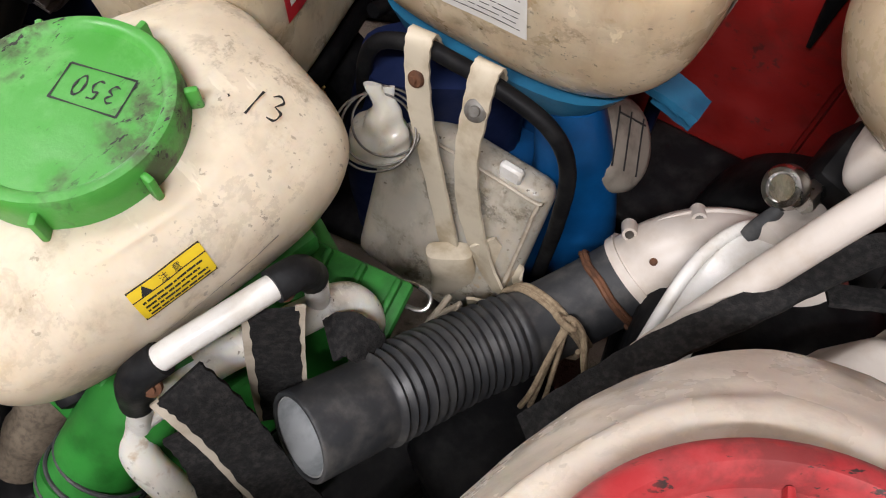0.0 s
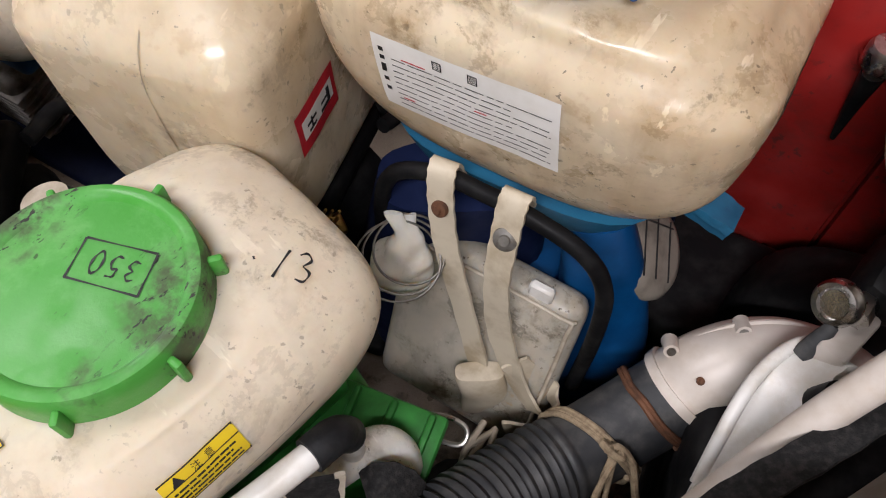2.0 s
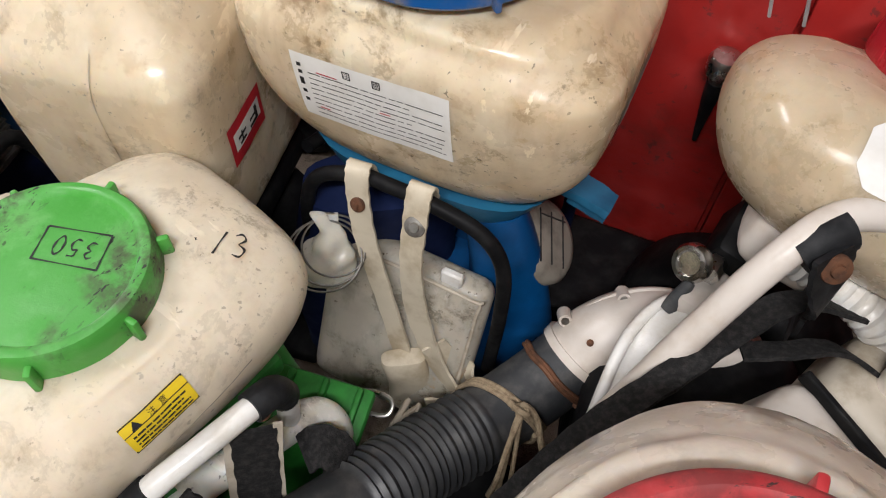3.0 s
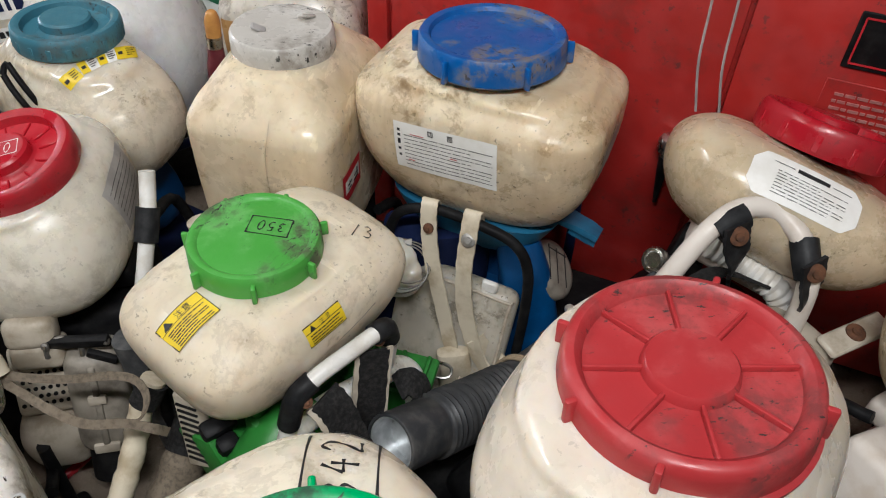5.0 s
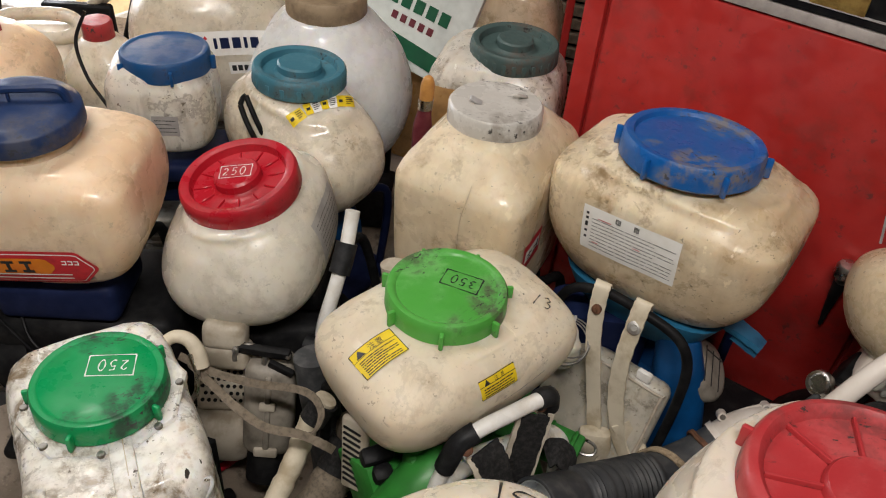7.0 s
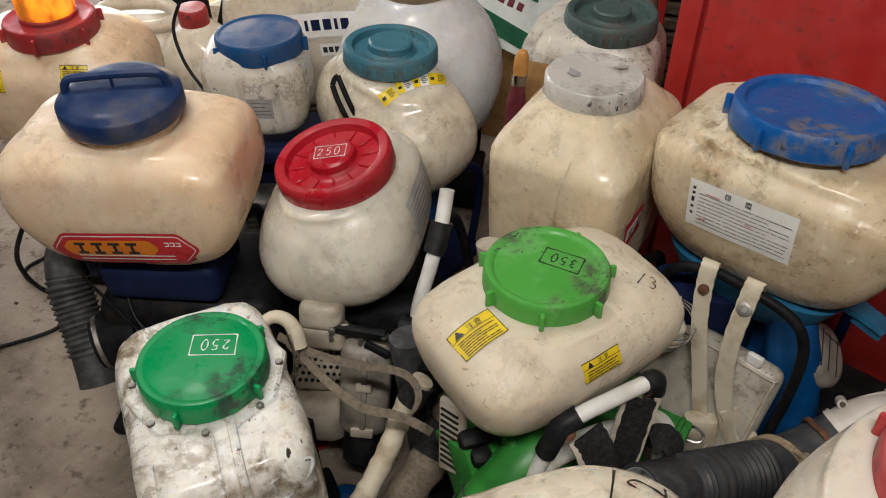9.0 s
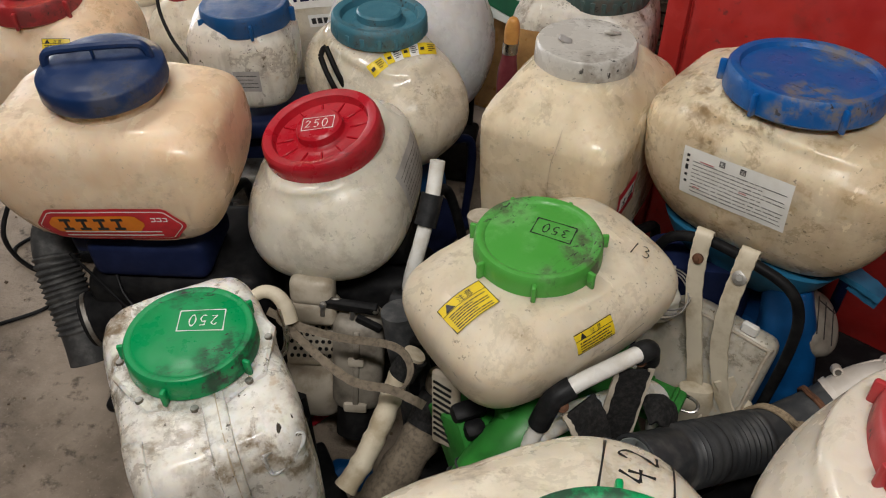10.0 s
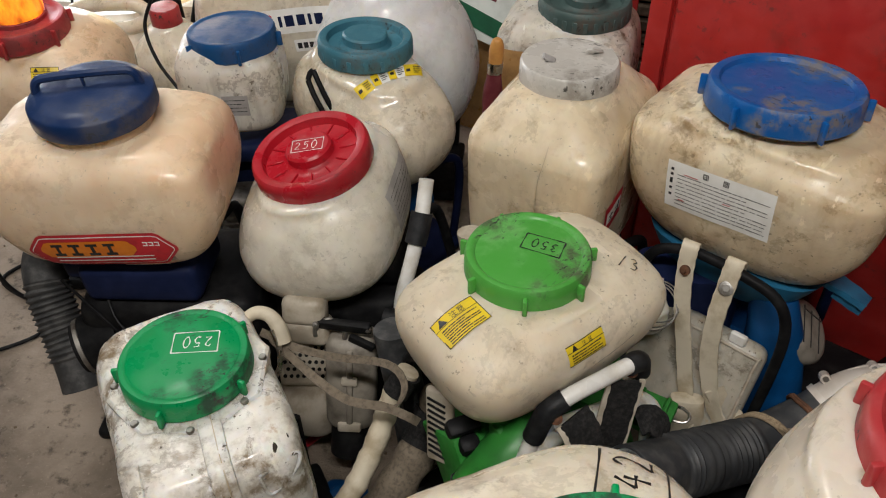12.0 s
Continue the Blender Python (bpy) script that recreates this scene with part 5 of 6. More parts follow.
world_part("rubber_cap", tube([(0.318, 0.30, 0.50), (0.322, 0.296, 0.525), (0.323, 0.295, 0.53)], 0.016, 18, 3), BLACK_CASE, T11)
world_part("carburettor", box(0.06, 0.08, 0.06, 0.01, 2, pose(0.43, 0.425, 0.49, 10, 15, -38)), BLACK_CASE, T11, "black carburettor box")
rivet(T11, (0.425, 0.41, 0.527), (-0.3, -0.4, 0.85), 0.008, "screw", CHROME)
CHOKE = Matrix.Translation((0.357, 0.393, 0.508)) @ Vector((0, 0, 1)).rotation_difference(Vector((-0.75, -0.35, 0.55))).to_matrix().to_4x4()
world_part("choke_lever", moved(revolve([(0.003, 0.009), (0.013, 0.009), (0.015, 0.012), (0.020, 0.011), (0.023, 0.006), (0.023, -0.003), (0.019, -0.007), (0.010, -0.008), (0.010, -0.03), (0.004, -0.031)], 36), CHOKE), CHROME, T11, "worn chrome choke wheel")
world_part("choke_nut", tube([(0.372, 0.378, 0.502), (0.383, 0.39, 0.498), (0.392, 0.40, 0.494)], 0.012, 6, 1), CHROME, T11)
world_part("lever_grip", tube([(0.352, 0.375, 0.497), (0.340, 0.366, 0.484), (0.328, 0.358, 0.468)], 0.0085, 14, 4, lambda s: 0.7 + 0.9 * s * (1.4 - s)), RUBBER_GREY, T11)
world_part("white_bracket", box(0.075, 0.03, 0.03, 0.006, 2, pose(0.37, 0.37, 0.475, 0, 10, 40)), WHITE_PAINT, T11)
for mid, drop in (((0.41, 0.315, 0.662), (0.44, 0.31, 0.56)), ((0.515, 0.262, 0.628), (0.535, 0.262, 0.52))):
    a, c = Vector(mid), Vector(drop)
    world_part("strap_collar", tube([a + Vector((-0.022, -0.006, -0.012)), a, a + Vector((0.022, 0.005, 0.006))] if mid[0] < 0.45 else [a + Vector((0.002, 0.022, 0.016)), a, a + Vector((0.003, -0.02, -0.022))], 0.021, 16, 3), RUBBER, T11)
    world_part("rubber_strap", ribbon([a + Vector((0, -0.02, 0.012)), a + Vector((0.004, -0.028, -0.02)), (a + c) / 2 + Vector((0, -0.03, 0)), c, c + Vector((0.02, 0.01, -0.1))], [(0.85, 0.4, 0.1), (0.85, 0.4, 0.1), (0.7, 0.6, 0.2), (0.5, 0.8, 0.1), (0.5, 0.8, 0)], 0.05, 0.006), RUBBER, T11, "dark rubber strap")
    rivet(T11, a + Vector((0.0, -0.032, 0.0)), (-0.1, -0.85, 0.5), 0.014)
world_part("white_hose", tube([(0.43, 0.37, 0.56), (0.47, 0.345, 0.545), (0.52, 0.30, 0.52), (0.55, 0.28, 0.48)], 0.022, 20, 22, lambda s: 1 + 0.08 * math.sin(90 * s)), WHITE_GRIP, T11, "white ribbed hose")
world_part("black_belt", ribbon([(0.10, 0.15, 0.50), (0.15, 0.178, 0.535), (0.21, 0.212, 0.55), (0.28, 0.245, 0.555), (0.35, 0.28, 0.56), (0.42, 0.305, 0.565), (0.50, 0.30, 0.53)], [(0.35, -0.8, 0.3)] * 7, 0.031, 0.005), BLACK_WEB, T11, "wide black webbing belt")
world_part("black_belt", ribbon([(0.36, 0.268, 0.54), (0.40, 0.262, 0.545), (0.46, 0.262, 0.535), (0.52, 0.245, 0.49)], [(0.3, -0.8, 0.4)] * 4, 0.026, 0.005), BLACK_WEB, T11)
world_part("white_cover", box(0.11, 0.12, 0.12, 0.025, 3, pose(0.405, 0.185, 0.445, 12, 0, 28)), WHITE_PAINT, T11, "dirty white engine cover")
world_part("white_cover", box(0.12, 0.13, 0.12, 0.025, 3, pose(0.515, 0.225, 0.44, 10, 4, 34)), BONE, T11, "dirty white engine cover")
world_part("cover_seam", box(0.008, 0.12, 0.02, 0.002, 1, pose(0.458, 0.198, 0.50, 12, 0, 30)), BLACK_CASE, T11)
world_part("fan_case", moved(volute(0.17, 0.15), pose(0.56, 0.50, 0.20, 90, 0, -42)), BLACK_CASE, T11)
world_part("base", box(0.36, 0.27, 0.03, 0.012, 3, pose(0.56, 0.46, 0.017, 0, 0, -42)), BLACK_CASE, T11)
# Added dark block that fills the space below the belt with shade.
world_part("dark_block", box(0.26, 0.22, 0.32, 0.03, 3, pose(0.36, 0.27, 0.22, 0, 0, -20)), BLACK_CASE, T11)
# Added black block in place of the dark shade on the floor.
world_part("floor_shade_block", box(0.42, 0.20, 0.16, 0.02, 3, pose(0.37, 0.59, 0.085, 0, 0, -30)), BLACK_CASE, T11)

# green blower: handle bar, webbing, duct, louvre
BAR = [(-0.268, 0.165, 0.40), (-0.252, 0.176, 0.455), (-0.236, 0.182, 0.51), (-0.21, 0.197, 0.532), (-0.163, 0.228, 0.541), (-0.118, 0.263, 0.54), (-0.102, 0.281, 0.527), (-0.096, 0.292, 0.49), (-0.105, 0.296, 0.40)]
world_part("handle_bar", tube(BAR, 0.0125, 16, 7), WHITE_GRIP, T1, "white handle bar with rubber grips")
world_part("rubber_grip", tube([(-0.252, 0.176, 0.46), (-0.240, 0.180, 0.505), (-0.230, 0.186, 0.52), (-0.211, 0.196, 0.531)], 0.0165, 16, 5), RUBBER, T1)
world_part("rubber_grip", tube([(-0.122, 0.26, 0.5405), (-0.112, 0.27, 0.537), (-0.102, 0.281, 0.527), (-0.097, 0.29, 0.495)], 0.0165, 16, 5), RUBBER, T1)


def frayed(points, across, w, edge):
    """Webbing with a ragged pale binding along its edges."""
    world_part("webbing", ribbon(points, across, w, 0.006), BLACK_WEB, T1, "black webbing with frayed pale edges")
    for side in edge:
        rim = [Vector(q) + Vector(d).normalized() * (side * (w / 2 + 0.002) + 0.002 * math.sin(5.1 * k)) for k, (q, d) in enumerate(zip(points, across))]
        world_part("webbing_edge", ribbon(rim, across, 0.009, 0.004), BONE, T1)


frayed([(-0.198, 0.18, 0.515), (-0.182, 0.17, 0.495), (-0.165, 0.155, 0.445), (-0.145, 0.13, 0.38), (-0.115, 0.10, 0.29)], [(0.75, 0.6, 0.25)] * 5, 0.05, (-1,))
frayed([(-0.122, 0.244, 0.525), (-0.128, 0.23, 0.47), (-0.137, 0.212, 0.39), (-0.15, 0.203, 0.30)], [(0.95, 0.2, 0)] * 4, 0.044, (-1, 1))
frayed([(-0.09, 0.257, 0.41), (-0.068, 0.262, 0.415), (-0.046, 0.25, 0.39), (-0.042, 0.225, 0.32)], [(0.2, 0.9, 0.3)] * 4, 0.045, ())
frayed([(-0.217, 0.155, 0.43), (-0.205, 0.14, 0.40), (-0.198, 0.115, 0.35), (-0.198, 0.10, 0.29)], [(0.9, 0.35, 0)] * 4, 0.038, ())
world_part("back_frame", tube([(-0.225, 0.105, 0.28), (-0.245, 0.115, 0.33), (-0.272, 0.14, 0.37), (-0.274, 0.168, 0.40), (-0.248, 0.188, 0.42), (-0.195, 0.228, 0.425), (-0.114, 0.283, 0.41), (-0.082, 0.308, 0.395), (-0.06, 0.305, 0.37), (-0.055, 0.285, 0.32)], 0.019, 18, 7), WHITE_DIRTY, T1, "dull white moulded back frame")
for q in ((-0.222, 0.176, 0.51), (-0.114, 0.262, 0.525)):
    rivet(T1, q, (0.1, -0.7, 0.7), 0.009)
# Made-up box that covers the pale floor with shade beside the hose.
world_part("gap_fill_box", box(0.20, 0.16, 0.22, 0.03, 3, pose(0.10, 0.19, 0.125, 0, 0, 35)), BLACK_CASE, T10, "plain black box added to darken the gap by the hose")
# The dark under the hose is put in as this black block.
world_part("shade_block", box(0.30, 0.16, 0.2, 0.03, 3, pose(-0.07, 0.20, 0.11, 0, 0, 40)), BLACK_CASE, T1, "plain black block added as shade under the hose")
world_part("duct", hose([(-0.365, 0.10, 0.27), (-0.345, 0.13, 0.31), (-0.315, 0.165, 0.35), (-0.275, 0.20, 0.39), (-0.23, 0.25, 0.41)], 0.048, 0.004, 36, 8, None, 0.1), GREEN_CASE, T1, "bright green air duct")
world_part("duct_rim", tube([(-0.352, 0.12, 0.297), (-0.342, 0.135, 0.312)], 0.055, 32, 3), GREEN_CASE, T1)
world_part("grey_hose", hose([(-0.41, 0.03, 0.14), (-0.40, 0.05, 0.20), (-0.38, 0.085, 0.255), (-0.355, 0.118, 0.298)], 0.045, 0.004, 32, 8), RUBBER_GREY, T1, "grey rubber hose end")
world_part("rope", join(*[tube([Vector((-0.35 + 0.012 * j, 0.125 + 0.012 * j, 0.30 + 0.012 * j)) + 0.055 * (math.cos(a) * Vector((0.75, -0.66, 0)) + math.sin(a) * Vector((-0.42, -0.48, 0.77))) for a in np.linspace(0, 2 * math.pi, 14)], 0.0024, 6, 3) for j in range(3)]), RUBBER_GREY, T1, "grey cord wound round the duct")
LOUVRE = pose(-0.400, 0.238, 0.375, -12, -6, -22)
louvre = world_part("louvre", moved(box(0.05, 0.014, 0.15, 0.006, 3), LOUVRE), BONE, T1, "cream slotted cooling louvre")
slat = None
for k in range(10):
    if slat is None:
        o = part("slot", box(0.034, 0.004, 0.0045, 0.001, 1), BLACK_CASE, louvre)
        slat = o.data
    else:
        o = new("slot", slat)
        o.parent = louvre
    o.matrix_local = T1.matrix_world.inverted() @ LOUVRE @ pose(-0.003, -0.0075, -0.056 + 0.0122 * k, 0, 12, 0)
HOUSING = pose(-0.238, 0.30, 0.265, -30, 0, 42)
world_part("fan_housing", moved(join(box(0.34, 0.10, 0.26, 0.02, 4), box(0.016, 0.108, 0.25, 0.005, 2, pose(-0.165, -0.004, 0)), box(0.3, 0.02, 0.012, 0.004, 2, pose(0.0, -0.05, -0.02))), HOUSING), GREEN_CASE, T1, "bright green fan housing with a raised edge")
world_part("orange_sticker", moved(box(0.028, 0.003, 0.055, 0.001, 1, pose(-0.138, -0.0518, 0.03, 0, 6, 0)), HOUSING), ORANGE, T1, "orange warning sticker")
for k in range(3):
    world_part("sticker_print", moved(box(0.02, 0.002, 0.003, 0, 1, pose(-0.138, -0.0538, 0.014 + 0.014 * k, 0, 6, 0)), HOUSING), INK, T1)
world_part("throttle_case", box(0.055, 0.03, 0.03, 0.008, 2, pose(-0.362, 0.222, 0.405, 20, 0, 30)), BLACK_CASE, T1)
world_part("throttle_case", box(0.035, 0.03, 0.055, 0.01, 2, pose(-0.352, 0.205, 0.375, 20, 0, 30)), BLACK_CASE, T1)
tray = world_part("green_tray", box(0.17, 0.075, 0.018, 0.006, 2, pose(-0.100, 0.345, 0.345, 8, 0, -24)), GREEN_CASE, T1, "bright green ribbed engine tray")
for k in range(4):
    world_part("tray_rib", box(0.008, 0.066, 0.014, 0.003, 2, pose(-0.158 + 0.04 * k, 0.370 - 0.018 * k, 0.357, 8, 0, -24)), GREEN_CASE, T1)
world_part("green_rail", box(0.26, 0.035, 0.035, 0.008, 2, pose(-0.215, 0.29, 0.415, 0, 0, 42)), GREEN_CASE, T1)
world_part("stopper", tube([(-0.372, 0.49, 0.48), (-0.376, 0.498, 0.525), (-0.38, 0.505, 0.565)], 0.02, 20, 4, lambda s: 0.85 + 0.3 * s), BONE, T1, "pinkish rubber stopper")
world_part("wire_hook", tube([(-0.05, 0.36, 0.33), (-0.01, 0.35, 0.34), (0.01, 0.335, 0.34), (0.0, 0.32, 0.335), (-0.04, 0.335, 0.33)], 0.003, 8, 5), CHROME, T1)

# red lid duster: engine cover, grille, carburettor, grip
COWL = pose(-0.594, 0.405, 0.268, -16, 4, 6)
cowl = world_part("engine_cover", moved(box(0.095, 0.085, 0.21, 0.028, 5), COWL), DINGY, T4, "dirty white engine cover")
world_part("cover_rib", moved(box(0.012, 0.012, 0.17, 0.004, 2, pose(0.0, -0.042, 0.0)), COWL), DINGY, T4)
world_part("cover_clip", moved(box(0.03, 0.012, 0.018, 0.004, 2, pose(0.0, -0.044, 0.02)), COWL), BONE, T4)
world_part("cover_foot", moved(box(0.045, 0.02, 0.02, 0.005, 2, pose(0.0, -0.04, -0.085)), COWL), BONE, T4)
world_part("exhaust_neck", moved(tube([(0, 0, -0.09), (0, 0, -0.12), (0, -0.01, -0.17)], 0.04, 24, 4), COWL), BLACK_CASE, T4)
world_part("carburettor_bracket", box(0.11, 0.016, 0.022, 0.004, 2, pose(-0.602, 0.415, 0.40, 10, -4, -6)), BLACK_CASE, T4, "black bracket with a curved lever")
world_part("clamp_band", tube([(-0.625 + 0.028 * math.cos(a), 0.41 + 0.01 * math.sin(a), 0.38 + 0.026 * math.sin(a)) for a in np.linspace(-0.3, 3.4, 9)], 0.005, 8, 4), STEEL, T4)
world_part("lever_arm", box(0.05, 0.012, 0.016, 0.004, 2, pose(-0.565, 0.40, 0.375, 0, 22, -8)), BLACK_CASE, T4)
for x in (-0.648, -0.552):
    rivet(T4, (x, 0.405, 0.405), (0, -0.9, 0.4), 0.006, "bolt", STEEL)
grille = world_part("grille", moved(box(0.11, 0.03, 0.13, 0.012, 3), pose(-0.685, 0.435, 0.29, -32, 0, 6)), BONE, T4, "cream perforated muffler guard")
hole = None
for i in range(8):
    for j in range(7):
        m = T4.matrix_world.inverted() @ pose(-0.685, 0.435, 0.29, -32, 0, 6) @ pose(-0.042 + 0.012 * i + 0.006 * (j % 2), -0.0158, -0.042 + 0.014 * j, 90)
        if hole is None:
            o = part("hole", revolve([(0.0005, 0.0), (0.0035, 0.0), (0.0038, 0.0008), (0.0038, -0.001)], 10), BLACK_CASE, grille)
            hole = o.data
        else:
            o = new("hole", hole)
            o.parent = grille
        o.matrix_local = m
world_part("fuel_tank", loft([(0.12, 0.03, 0.03, -0.69, 0.40, 2.5), (0.13, 0.055, 0.045, -0.69, 0.40, 3), (0.19, 0.06, 0.05, -0.69, 0.40, 3), (0.225, 0.05, 0.04, -0.69, 0.41, 3), (0.23, 0.02, 0.02, -0.69, 0.41, 3)], 32, 4), BONE, T4)
world_part("cover_top", join(box(0.08, 0.05, 0.055, 0.014, 3, pose(-0.675, 0.44, 0.41, -20, 0, 0)), box(0.085, 0.055, 0.05, 0.014, 3, pose(-0.673, 0.432, 0.365, -20, 0, 0))), BONE, T4, "stained cream engine shroud")
world_part("grip_bar", tube([(-0.468, 0.598, 0.60), (-0.470, 0.585, 0.578), (-0.474, 0.555, 0.54), (-0.487, 0.515, 0.48), (-0.505, 0.48, 0.40), (-0.505, 0.46, 0.30), (-0.49, 0.45, 0.15)], 0.0135, 14, 6), WHITE_GRIP, T4, "white grip bar")
world_part("grip_collar", tube([(-0.473, 0.565, 0.55), (-0.478, 0.543, 0.522), (-0.482, 0.53, 0.505)], 0.02, 16, 4), RUBBER, T4)
# Added black block; it gives the gap here its near-black shade.
world_part("dark_gap_fill", box(0.24, 0.2, 0.34, 0.03, 3, pose(-0.62, 0.60, 0.19, 0, 0, 10)), BLACK_CASE, T4)
world_part("grey_duct", tube([(-0.505, 0.40, 0.42), (-0.495, 0.385, 0.34), (-0.48, 0.37, 0.25), (-0.47, 0.36, 0.14)], 0.035, 24, 5), RUBBER_GREY, T4, "dull grey air duct")
world_part("rubber_joint", tube([(-0.53, 0.452, 0.39), (-0.50, 0.445, 0.39), (-0.475, 0.44, 0.385)], 0.02, 16, 3), RUBBER, T4)

# emerald lid duster: canvas strap, sleeve, padded ends, hook
world_part("canvas_strap", ribbon([(-0.708, 0.317, 0.478), (-0.659, 0.303, 0.468), (-0.585, 0.293, 0.46), (-0.509, 0.291, 0.46), (-0.474, 0.276, 0.462), (-0.456, 0.246, 0.46), (-0.463, 0.222, 0.448), (-0.487, 0.228, 0.43)],
                                  [(0.1, 0.6, 0.7)] * 4 + [(0.4, 0.5, 0.7), (0.7, 0.1, 0.6), (0.5, -0.4, 0.7), (0.2, -0.5, 0.8)], 0.013, 0.0022), TAN_WEB, T8, "tan canvas strap hanging in a loop")
world_part("canvas_strap", ribbon([(-0.69, 0.312, 0.47), (-0.64, 0.281, 0.452), (-0.592, 0.247, 0.448), (-0.539, 0.217, 0.45), (-0.483, 0.21, 0.452), (-0.446, 0.202, 0.445), (-0.43, 0.21, 0.42)],
                                  [(0.3, 0.5, 0.8), (0.4, 0.6, 0.6), (0.4, 0.7, 0.4), (0.2, 0.7, 0.6), (0, 0.6, 0.7), (0, 0.6, 0.7), (0.2, 0.5, 0.7)], 0.014, 0.0022), TAN_WEB, T8, "tan canvas strap hanging in a loop")
world_part("strap_sleeve", tube([(-0.732, 0.316, 0.505), (-0.712, 0.324, 0.516), (-0.690, 0.323, 0.513), (-0.674, 0.314, 0.497), (-0.666, 0.302, 0.474)], 0.011, 14, 5, lambda s: 0.9 + 0.35 * s), CREAM_WEB, T8, "cream leather strap sleeve")
world_part("steel_hook", tube([(-0.682, 0.305, 0.50), (-0.67, 0.29, 0.47), (-0.672, 0.275, 0.435), (-0.69, 0.27, 0.42), (-0.70, 0.28, 0.44)], 0.005, 10, 5), CHROME, T8)
world_part("padded_strap", tube([(-0.462, 0.31, 0.42), (-0.49, 0.29, 0.37), (-0.51, 0.245, 0.315), (-0.535, 0.19, 0.27), (-0.56, 0.15, 0.24)], 0.019, 18, 9, lambda s: 1 + 0.05 * math.sin(40 * s) + 0.04 * math.sin(71 * s)), CREAM_WEB, T8, "worn cream padded strap")
world_part("strap_band", tube([(-0.463, 0.308, 0.415), (-0.475, 0.30, 0.395), (-0.484, 0.292, 0.38)], 0.0235, 18, 3), BLACK_WEB, T8)
world_part("padded_strap", tube([(-0.415, 0.36, 0.30), (-0.43, 0.335, 0.25), (-0.46, 0.285, 0.20), (-0.50, 0.23, 0.15), (-0.55, 0.18, 0.08)], 0.036, 20, 7, lambda s: 1 + 0.07 * math.sin(34 * s)), TAN_WEB, T8, "khaki padded strap")
world_part("strap_band", tube([(-0.425, 0.345, 0.268), (-0.44, 0.32, 0.232), (-0.45, 0.30, 0.215)], 0.039, 20, 3), BLACK_WEB, T8)

# long tank duster: grey ribbed hose, drum, cable
world_part("air_hose", hose([(-1.126, 0.352, 0.222), (-1.137, 0.372, 0.25), (-1.154, 0.398, 0.29), (-1.178, 0.43, 0.335), (-1.20, 0.465, 0.385), (-1.21, 0.51, 0.425), (-1.18, 0.56, 0.43)], 0.038, 0.003, 36, 30, lambda s: 1.0 + (0.075 * (1 + math.sin(2 * math.pi * 30 * s)) if 0.2 < s < 0.66 else (0.06 if s >= 0.66 else 0.02)), 0.15), HOSE_DARK, T7, "dark grey ribbed air hose", 60)
world_part("drum", tube([(-1.13, 0.40, 0.29), (-1.10, 0.415, 0.295), (-1.05, 0.43, 0.30)], 0.055, 32, 4), BLACK_CASE, T7, "oily black drum with a brass rim")
world_part("drum_rim", tube([(-1.125, 0.402, 0.291), (-1.118, 0.406, 0.292)], 0.058, 32, 2), ALLOY, T7)
world_part("throttle_cable", join(tube([(-1.15, 0.45, 0.42), (-1.08, 0.41, 0.40), (-1.02, 0.39, 0.34), (-0.98, 0.38, 0.30)], 0.003, 8, 6), tube([(-1.06, 0.44, 0.42), (-1.03, 0.40, 0.38), (-0.99, 0.38, 0.36), (-0.95, 0.37, 0.38)], 0.003, 8, 6)), BLACK_CASE, T7)
# Added black block in place of the deep shade beneath the tank.
world_part("dark_gap_fill", box(0.34, 0.24, 0.36, 0.03, 3, pose(-0.96, 0.54, 0.22, 0, 0, 8)), BLACK_CASE, T7)
world_part("power_lead", tube([(-1.30, 0.62, 0.50), (-1.33, 0.56, 0.44), (-1.36, 0.53, 0.36), (-1.36, 0.55, 0.26), (-1.32, 0.58, 0.20)], 0.005, 10, 6), RUBBER, T7)

# ---- the back row ----
T13, S13 = duster(-0.683, 1.408, -0.4, "large white round tank duster with an open brown neck", [
    (0.20, 0.03, 0.03, 0, 0, 2), (0.202, 0.11, 0.11, 0, 0, 2), (0.24, 0.18, 0.175, 0, 0, 2.2), (0.33, 0.215, 0.205, 0, 0, 2.2), (0.42, 0.215, 0.205, 0, 0, 2.2), (0.50, 0.19, 0.18, 0, 0, 2.1), (0.56, 0.15, 0.145, 0, 0, 2), (0.60, 0.115, 0.115, 0, 0, 2), (0.61, 0.1, 0.1, 0, 0, 2), (0.612, 0.06, 0.06, 0, 0, 2)], WHITE_CLOUD, wobble=0.002, size=(1.058, 1.018, 1.0), rise=0.0)
part("open_neck", revolve([(0.098, 0.60), (0.1, 0.6), (0.105, 0.612), (0.105, 0.655), (0.1, 0.662), (0.088, 0.662), (0.083, 0.65), (0.083, 0.615), (0.06, 0.613)], 48), grained("dusty_brown_ring", (0.36, 0.27, 0.17), (0.22, 0.16, 0.10), 25, 0.6), T13, "brown threaded neck, open and dusty")
blower(T13, 0.21, BLACK_CASE, ALLOY, 0, BLACK_CASE, 0.07)

T14, S14 = duster(-1.007, 1.449, 18, "rounded cream tank duster with a red lid and white badge", [
    (0.26, 0.03, 0.03, 0, 0, 2.2), (0.262, 0.12, 0.09, 0, 0, 2.4), (0.30, 0.19, 0.145, 0, 0, 2.6), (0.40, 0.222, 0.165, 0, 0, 2.8), (0.50, 0.22, 0.163, 0, 0, 2.8), (0.57, 0.195, 0.145, 0, 0, 2.6), (0.62, 0.14, 0.115, 0, 0, 2.3), (0.635, 0.1, 0.1, 0, 0, 2), (0.637, 0.03, 0.03, 0, 0, 2)], CREAM_PALE, size=(0.984, 1.0, 1.06), rise=0.005)
